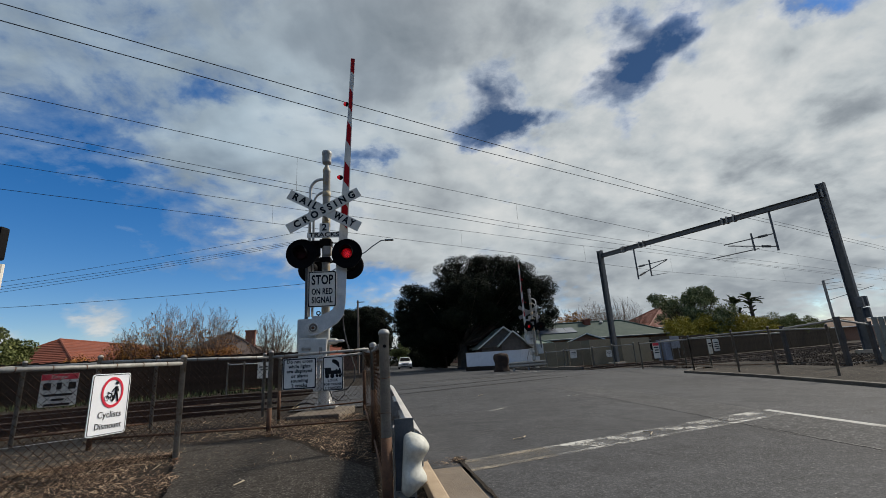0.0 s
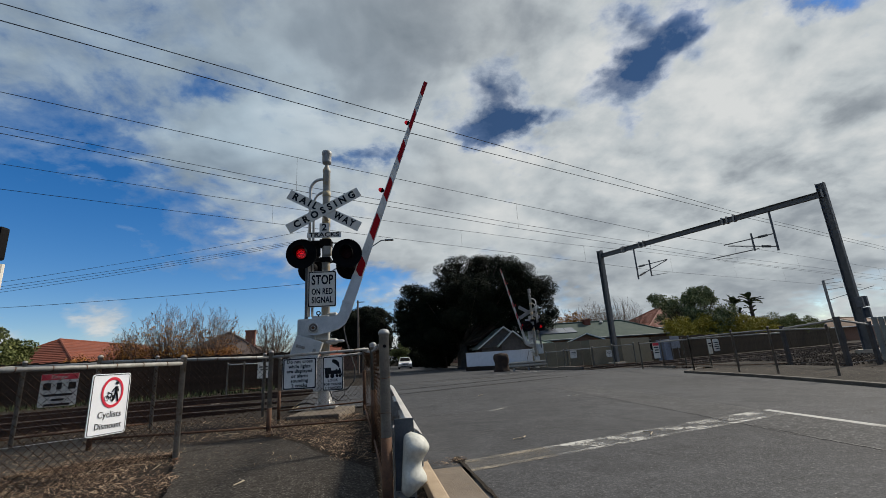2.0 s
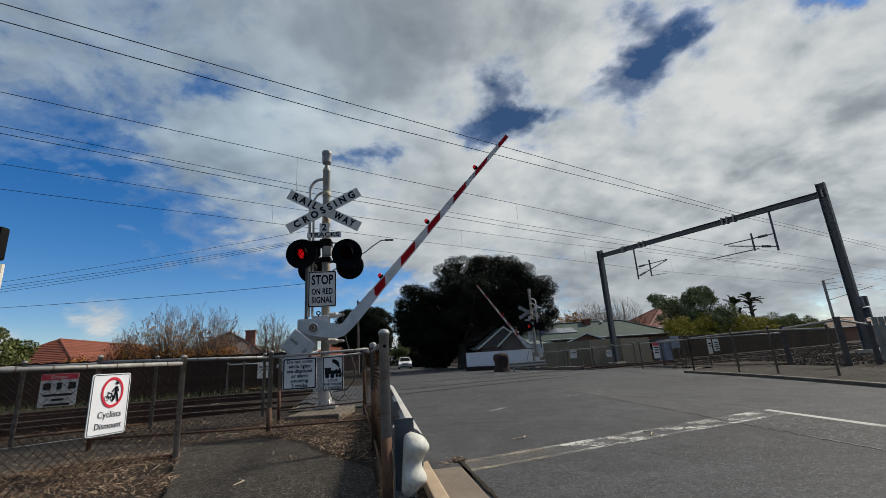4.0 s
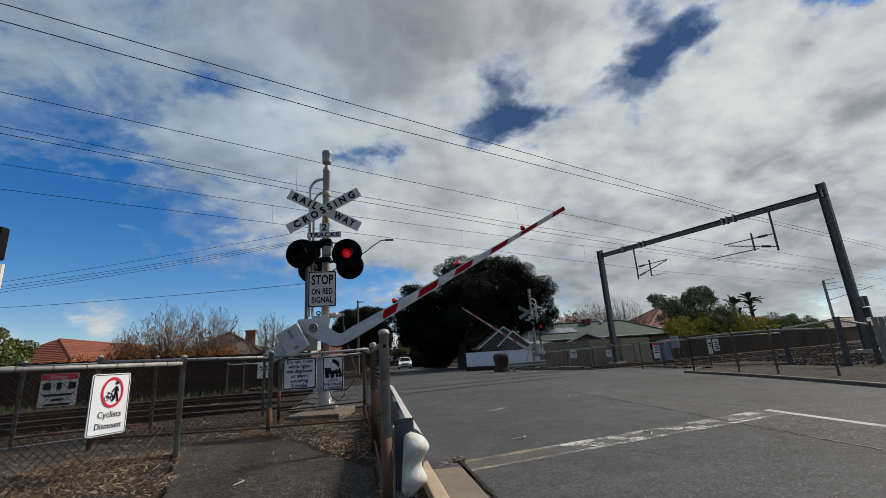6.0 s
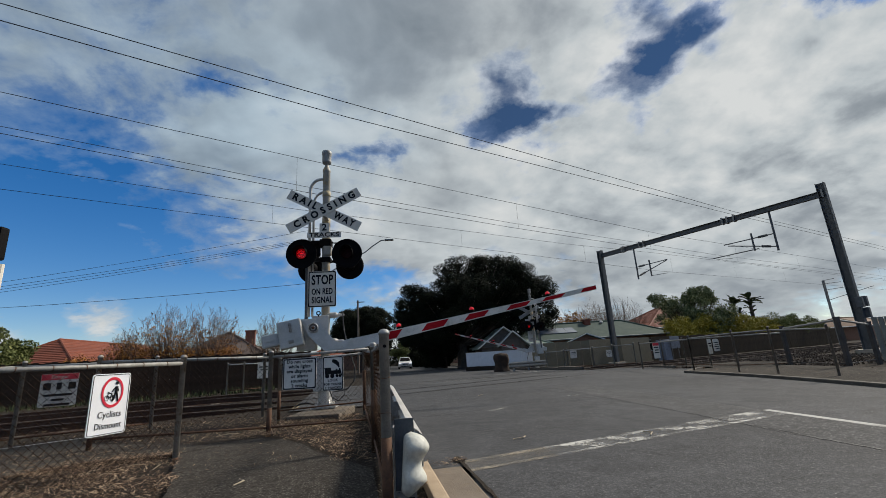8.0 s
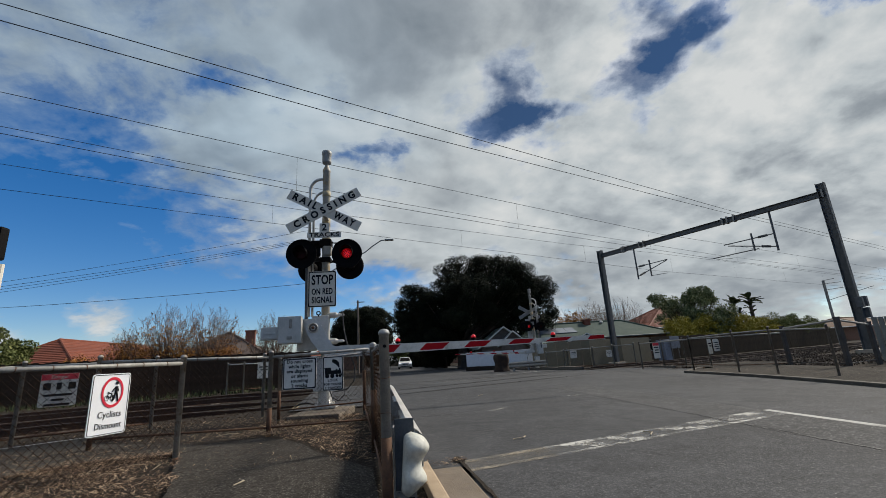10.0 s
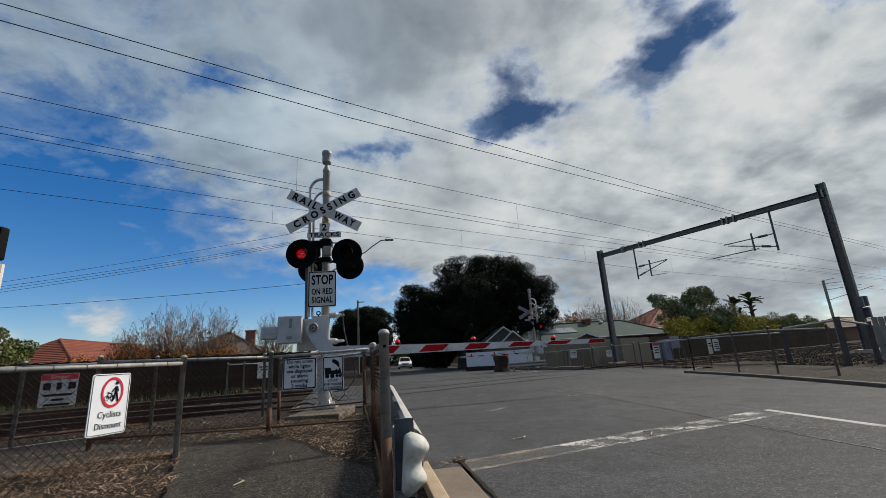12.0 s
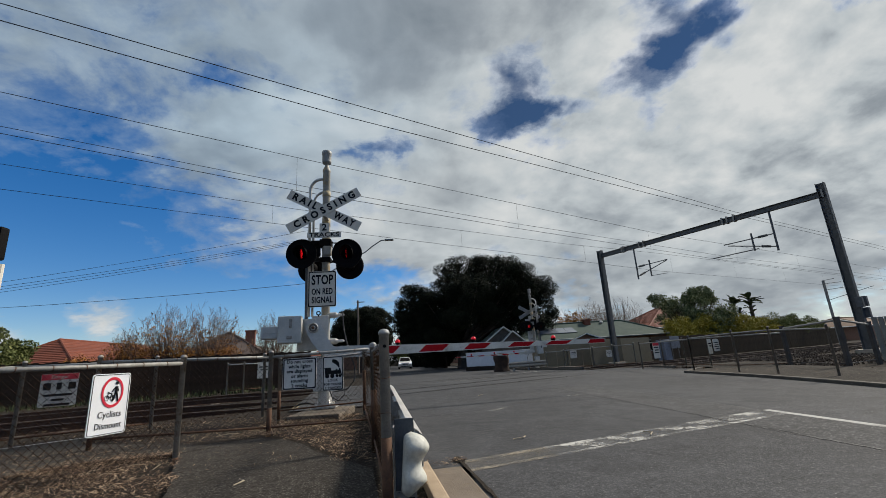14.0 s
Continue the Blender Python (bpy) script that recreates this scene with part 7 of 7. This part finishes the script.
        tagged(part("stick", bm, LITTERSTICK), "dry pale fallen stick on the ground", "stick", "sticks")


LITTERSTICK = surface("dry_stick", (0.3, 0.24, 0.17), (0.45, 0.38, 0.28), 12, 0.9, 0, 0, 60)
litter()


# ---- clouds ----
CLOUD_H, CLOUD_R = 500.0, 4500.0


def cloud_layer():
    """A shallow vault of broken cloud, drifting as one."""
    m = bpy.data.materials.new("cloud")
    m.use_nodes = True
    n, l = m.node_tree.nodes, m.node_tree.links
    n.clear()
    co = n.new("ShaderNodeTexCoord").outputs["Object"]

    def math_(op, a, b):
        q = n.new("ShaderNodeMath")
        q.operation = op
        for s, v in zip(q.inputs, (a, b)):
            if isinstance(v, (int, float)):
                s.default_value = v
            else:
                l.new(v, s)
        return q.outputs[0]
    nv = n.new("ShaderNodeVectorMath")
    nv.operation = "NORMALIZE"
    l.new(co, nv.inputs[0])
    sp = n.new("ShaderNodeSeparateXYZ")
    l.new(nv.outputs[0], sp.inputs[0])
    den = math_("ADD", sp.outputs["Z"], 0.35)
    cb = n.new("ShaderNodeCombineXYZ")
    l.new(math_("DIVIDE", sp.outputs["X"], den), cb.inputs[0])
    l.new(math_("DIVIDE", sp.outputs["Y"], den), cb.inputs[1])
    xy = cb.outputs[0]

    def shifted(vec, src, amount):
        """A vector pushed about by a noise of the vault."""
        cen = n.new("ShaderNodeVectorMath")
        cen.operation = "SUBTRACT"
        cen.inputs[1].default_value = (0.5, 0.5, 0.5)
        l.new(src.outputs["Color"], cen.inputs[0])
        q = n.new("ShaderNodeVectorMath")
        q.operation = "MULTIPLY_ADD"
        q.inputs[1].default_value = (amount, amount, 0)
        l.new(cen.outputs[0], q.inputs[0])
        l.new(vec, q.inputs[2])
        return q.outputs[0]

    def moved(vec, by):
        q = n.new("ShaderNodeVectorMath")
        q.operation = "ADD"
        q.inputs[1].default_value = by
        l.new(vec, q.inputs[0])
        return q.outputs[0]
    soft = shifted(xy, noise_tex(n, l, 2.6, 2, 0.5, xy), 0.12)
    rag = shifted(shifted(xy, noise_tex(n, l, 5.0, 3, 0.5, xy), 0.13), noise_tex(n, l, 15.0, 6, 0.62, xy), 0.1)

    def fluff(vec):
        big = noise_tex(n, l, 2.3, 4, 0.5, vec)
        fine = noise_tex(n, l, 8.0, 5, 0.5, vec)
        return math_("ADD", math_("MULTIPLY", big.outputs["Fac"], 0.8), math_("MULTIPLY", fine.outputs["Fac"], 0.55))
    body = fluff(soft)
    sunny = fluff(moved(soft, (0.03, -0.04, 0)))

    def patch(x, y, along, across, turn, weight):
        """Thins (negative) or thickens the cloud round a place of the vault."""
        mp = n.new("ShaderNodeMapping")
        mp.vector_type = "TEXTURE"
        mp.inputs["Location"].default_value = (x, y, 0)
        mp.inputs["Rotation"].default_value = (0, 0, radians(turn))
        mp.inputs["Scale"].default_value = (along, across, 1)
        l.new(rag, mp.inputs["Vector"])
        g = n.new("ShaderNodeTexGradient")
        g.gradient_type = "SPHERICAL"
        l.new(mp.outputs[0], g.inputs["Vector"])
        return math_("MULTIPLY", g.outputs["Fac"], weight)
    tatter = noise_tex(n, l, 15.0, 8, 0.6, soft)
    dens = math_("ADD", math_("ADD", body, 0.1), math_("MULTIPLY", math_("SUBTRACT", tatter.outputs["Fac"], 0.5), 0.75))
    for args in BREAKS + BANKS:
        dens = math_("ADD", dens, patch(*args))
    veil = patch(*VEILS[0])
    for args in VEILS[1:]:
        veil = math_("ADD", veil, patch(*args))
    veil = math_("MINIMUM", veil, 1.0)
    cover = ramp(n, l, dens, [(0.22, (0, 0, 0)), (0.45, (0.27, 0.27, 0.27)), (0.64, (0.76, 0.76, 0.76)), (0.84, (1, 1, 1))])
    # tone: sides towards the sun are bright, thick cloud is grey below
    tone_n = noise_tex(n, l, 2.2, 4, 0.5, soft)
    tone = math_("ADD", math_("MULTIPLY", tone_n.outputs["Fac"], 0.55), math_("MULTIPLY", math_("SUBTRACT", sunny, body), 0.45))
    tone = math_("ADD", tone, math_("MULTIPLY", body, 0.32))
    billow = noise_tex(n, l, 5.5, 6, 0.55, soft)
    billow2 = noise_tex(n, l, 5.5, 6, 0.55, moved(soft, (0.025, -0.03, 0)))
    lumpy = math_("MINIMUM", patch(0.95, 0.8, 1.2, 0.9, 0, 1.8), 1.0)
    lumps = math_("ADD", math_("MULTIPLY", math_("SUBTRACT", billow2.outputs["Fac"], billow.outputs["Fac"]), 0.8), math_("MULTIPLY", math_("SUBTRACT", billow.outputs["Fac"], 0.5), 0.5))
    tone = math_("ADD", tone, math_("MULTIPLY", lumps, math_("ADD", math_("MULTIPLY", lumpy, 0.75), 0.25)))
    for args in TONES:
        tone = math_("ADD", tone, patch(*args))
    col = ramp(n, l, tone, [(0.3, (0.93, 0.955, 0.95)), (0.47, (0.68, 0.74, 0.77)), (0.62, (0.43, 0.48, 0.525)), (0.84, (0.22, 0.265, 0.31))])
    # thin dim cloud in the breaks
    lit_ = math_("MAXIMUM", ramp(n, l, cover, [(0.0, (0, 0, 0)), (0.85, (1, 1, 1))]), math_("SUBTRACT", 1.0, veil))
    col = mix(n, l, lit_, (0.06, 0.087, 0.138), col)
    cover = math_("MAXIMUM", cover, math_("MULTIPLY", veil, 0.78))
    thin = math_("MINIMUM", patch(-0.75, 0.9, 0.95, 0.7, 0, 1.6), 1.0)
    col = mix(n, l, thin, col, mix(n, l, 1.0, col, (0.8, 0.92, 1.03), "MULTIPLY"))
    em = n.new("ShaderNodeEmission")
    em.inputs["Strength"].default_value = 0.72
    l.new(col, em.inputs["Color"])
    tr = n.new("ShaderNodeBsdfTransparent")
    mx = n.new("ShaderNodeMixShader")
    l.new(cover, mx.inputs[0])
    l.new(tr.outputs[0], mx.inputs[1])
    l.new(em.outputs[0], mx.inputs[2])
    out = n.new("ShaderNodeOutputMaterial")
    l.new(mx.outputs[0], out.inputs["Surface"])
    m.cycles.emission_sampling = "NONE"
    v, f_ = [(0, 0, CLOUD_H)], []
    seg, rings = 96, 40
    for j in range(1, rings + 1):
        r = CLOUD_R * j / rings * 1.03
        for i in range(seg):
            a = 6.283185307 * i / seg
            v.append((r * math.cos(a), r * math.sin(a), CLOUD_H * (1 - (r / CLOUD_R) ** 2)))
    f_ += [(0, 1 + i, 1 + (i + 1) % seg) for i in range(seg)]
    for j in range(rings - 1):
        for i in range(seg):
            a = 1 + j * seg
            f_.append((a + i, a + seg + i, a + seg + (i + 1) % seg, a + (i + 1) % seg))
    ob = raw("cloud_layer", v, f_, m, None, True)
    return tagged(ob, "broken white and grey cloud layer over blue sky", "clouds", "", "structure")


# breaks in the cloud: x, y, along, across, turn, weight
# the first is out of view, opened to let the sun lamp through
BREAKS = [(0.745, 0.33, 0.22, 0.22, 0, -1.8), (-1.32, 1.36, 1.15, 0.88, 0, -1.15), (-0.95, 2.15, 1.3, 0.6, -6, -1.0), (-0.4, 1.15, 0.5, 0.4, 0, -0.2),
          (0.52, 0.805, 0.15, 0.1, -62, -0.75), (0.57, 0.72, 0.13, 0.06, 15, -0.4), (0.44, 0.7, 0.1, 0.06, -70, -0.35),
          (0.245, 1.005, 0.14, 0.075, -12, -0.8), (0.35, 0.965, 0.13, 0.055, -12, -0.45), (0.24, 0.88, 0.12, 0.1, 70, -0.45), 
          (0.79, 0.6, 0.1, 0.06, -20, -0.45), (-0.405, 0.86, 0.13, 0.065, 0, -0.45), (-0.105, 1.125, 0.16, 0.085, 0, -0.5), (0.61, 0.95, 0.13, 0.075, 60, -0.36),
          (-0.15, 1.8, 0.2, 0.12, 0, -0.5), (1.83, 1.74, 0.2, 0.06, 40, -0.36)]
# banks that close it; the negative one, unseen behind the camera, cuts fill light
BANKS = [(-1.22, 1.86, 0.32, 0.17, 118, 1.1), (-1.55, 1.76, 0.3, 0.15, 118, 0.8), (0.0, -1.3, 1.6, 1.3, 0, -0.9),
         (0.2, 1.45, 0.75, 0.5, 0, 0.3), (1.1, 1.1, 0.8, 0.6, 0, 0.45), (0.1, 0.7, 0.5, 0.25, 0, 0.4), (-0.15, 1.0, 0.45, 0.35, 0, 0.25), (0.36, 0.8, 0.14, 0.13, 0, 0.35), (0.8, 0.8, 0.22, 0.2, -60, 0.4), (1.2, 1.68, 0.55, 0.4, 0, 0.45), (-0.46, 1.1, 0.3, 0.24, 0, 0.5), (-0.46, 1.36, 0.28, 0.2, 0, 0.3)]
# brighter and greyer stretches
TONES = [(-0.5, 0.68, 0.5, 0.3, 0, 0.2), (-0.05, 0.78, 0.4, 0.25, 0, 0.12), (0.4, 0.72, 0.2, 0.14, 0, 0.16), (0.05, 0.72, 0.3, 0.16, 0, 0.08), (0.45, 0.83, 0.14, 0.14, 0, -0.16), (0.85, 0.8, 0.42, 0.32, 0, -0.24),
         (0.55, 1.1, 0.45, 0.22, 0, -0.14), (1.04, 0.78, 0.13, 0.1, 20, 0.26), (1.03, 1.03, 0.38, 0.1, 20, 0.16), (0.51, 1.44, 0.35, 0.16, 0, -0.16), (0.7, 1.9, 0.6, 0.3, 0, 0.08), (1.4, 1.5, 0.16, 0.13, 0, -0.14), (1.15, 1.65, 0.45, 0.28, 0, 0.21), (1.6, 1.62, 0.3, 0.2, 0, 0.08), (1.3, 1.32, 0.3, 0.2, 0, 0.1), (-1.3, 1.85, 0.4, 0.3, 0, -0.12)]
# thin dim cloud left hanging in the breaks
VEILS = [(0.45, 0.88, 0.7, 0.4, 0, 1.8), (-0.1, 1.12, 0.25, 0.2, 0, 0.8)]
clouds = cloud_layer()


# ---- what moves ----
def lamp_rows(first, lit_at_start):
    """Turns of a flashing lens: lit face out, then dark face out, every 0.7135 s."""
    turn, rows = (180.0 if not lit_at_start else 0.0), []
    start = pose(0, -0.03, 0, 0, 0, turn)
    rows.append((0.0, start))
    t = first
    while t < 14.05:
        for k, dt in enumerate((-0.05, -0.0166, 0.0166, 0.05)):
            if t + dt < 13.985:
                rows.append((t + dt, pose(0, -0.03, 0, 0, 0, turn + 60 * k)))
        turn += 180
        t += 0.7135
    rows.append((14.0, pose(0, -0.03, 0, 0, 0, turn - (90 if t - 0.7135 > 13.95 else 0))))
    return rows


def motions():
    drop = [(0, 82.7), (0.72, 82.7), (1.0, 78.7), (1.5, 71.9), (2, 66.4), (2.5, 61.0), (3, 55.6), (3.2, 53.4), (4.25, 42.0), (5.3, 31.2), (5.5, 29.2), (6, 24.3), (6.5, 19.6), (7, 15.0),
            (7.5, 10.4), (8, 6.0), (8.2, 4.3), (9.3, -2.4), (10.3, -4.7), (10.6, -5.0), (14, -5.0)]
    walk(near_boom, [(t, pose(-0.203, -0.1, 1.44, 0, -a, 7.31)) for t, a in drop])
    fall = [(0, 84.9), (0.8, 84.9), (1.0, 82.0), (1.5, 76.1), (2, 70.0), (2.5, 64.4), (3, 58.9), (3.2, 56.8), (4.25, 45.2), (5.3, 34.4), (5.5, 32.6), (6, 28.6), (6.5, 24.4), (7, 20.0),
            (7.5, 15.2), (8, 10.2), (8.2, 8.4), (9.3, -0.4), (10.3, -4.1), (10.6, -5.0), (14, -5.0)]
    walk(far_boom, [(t, pose(-0.03, -0.1, 1.6, 0, -a, 8)) for t, a in fall])
    walk(near_lens["right"], lamp_rows(0.44, True))
    walk(near_lens["left"], lamp_rows(0.44, False))
    walk(near_lens["back_left"], lamp_rows(0.44, True))
    walk(near_lens["back_right"], lamp_rows(0.44, False))
    for nm, lit in (("left", True), ("right", False), ("back_left", True), ("back_right", False)):
        walk(far_lens[nm], lamp_rows(0.139, lit))
    walk(clouds, [(0.0, pose(0, 0, 0)), (14.0, pose(36.0, -38.0, 0))])


motions()
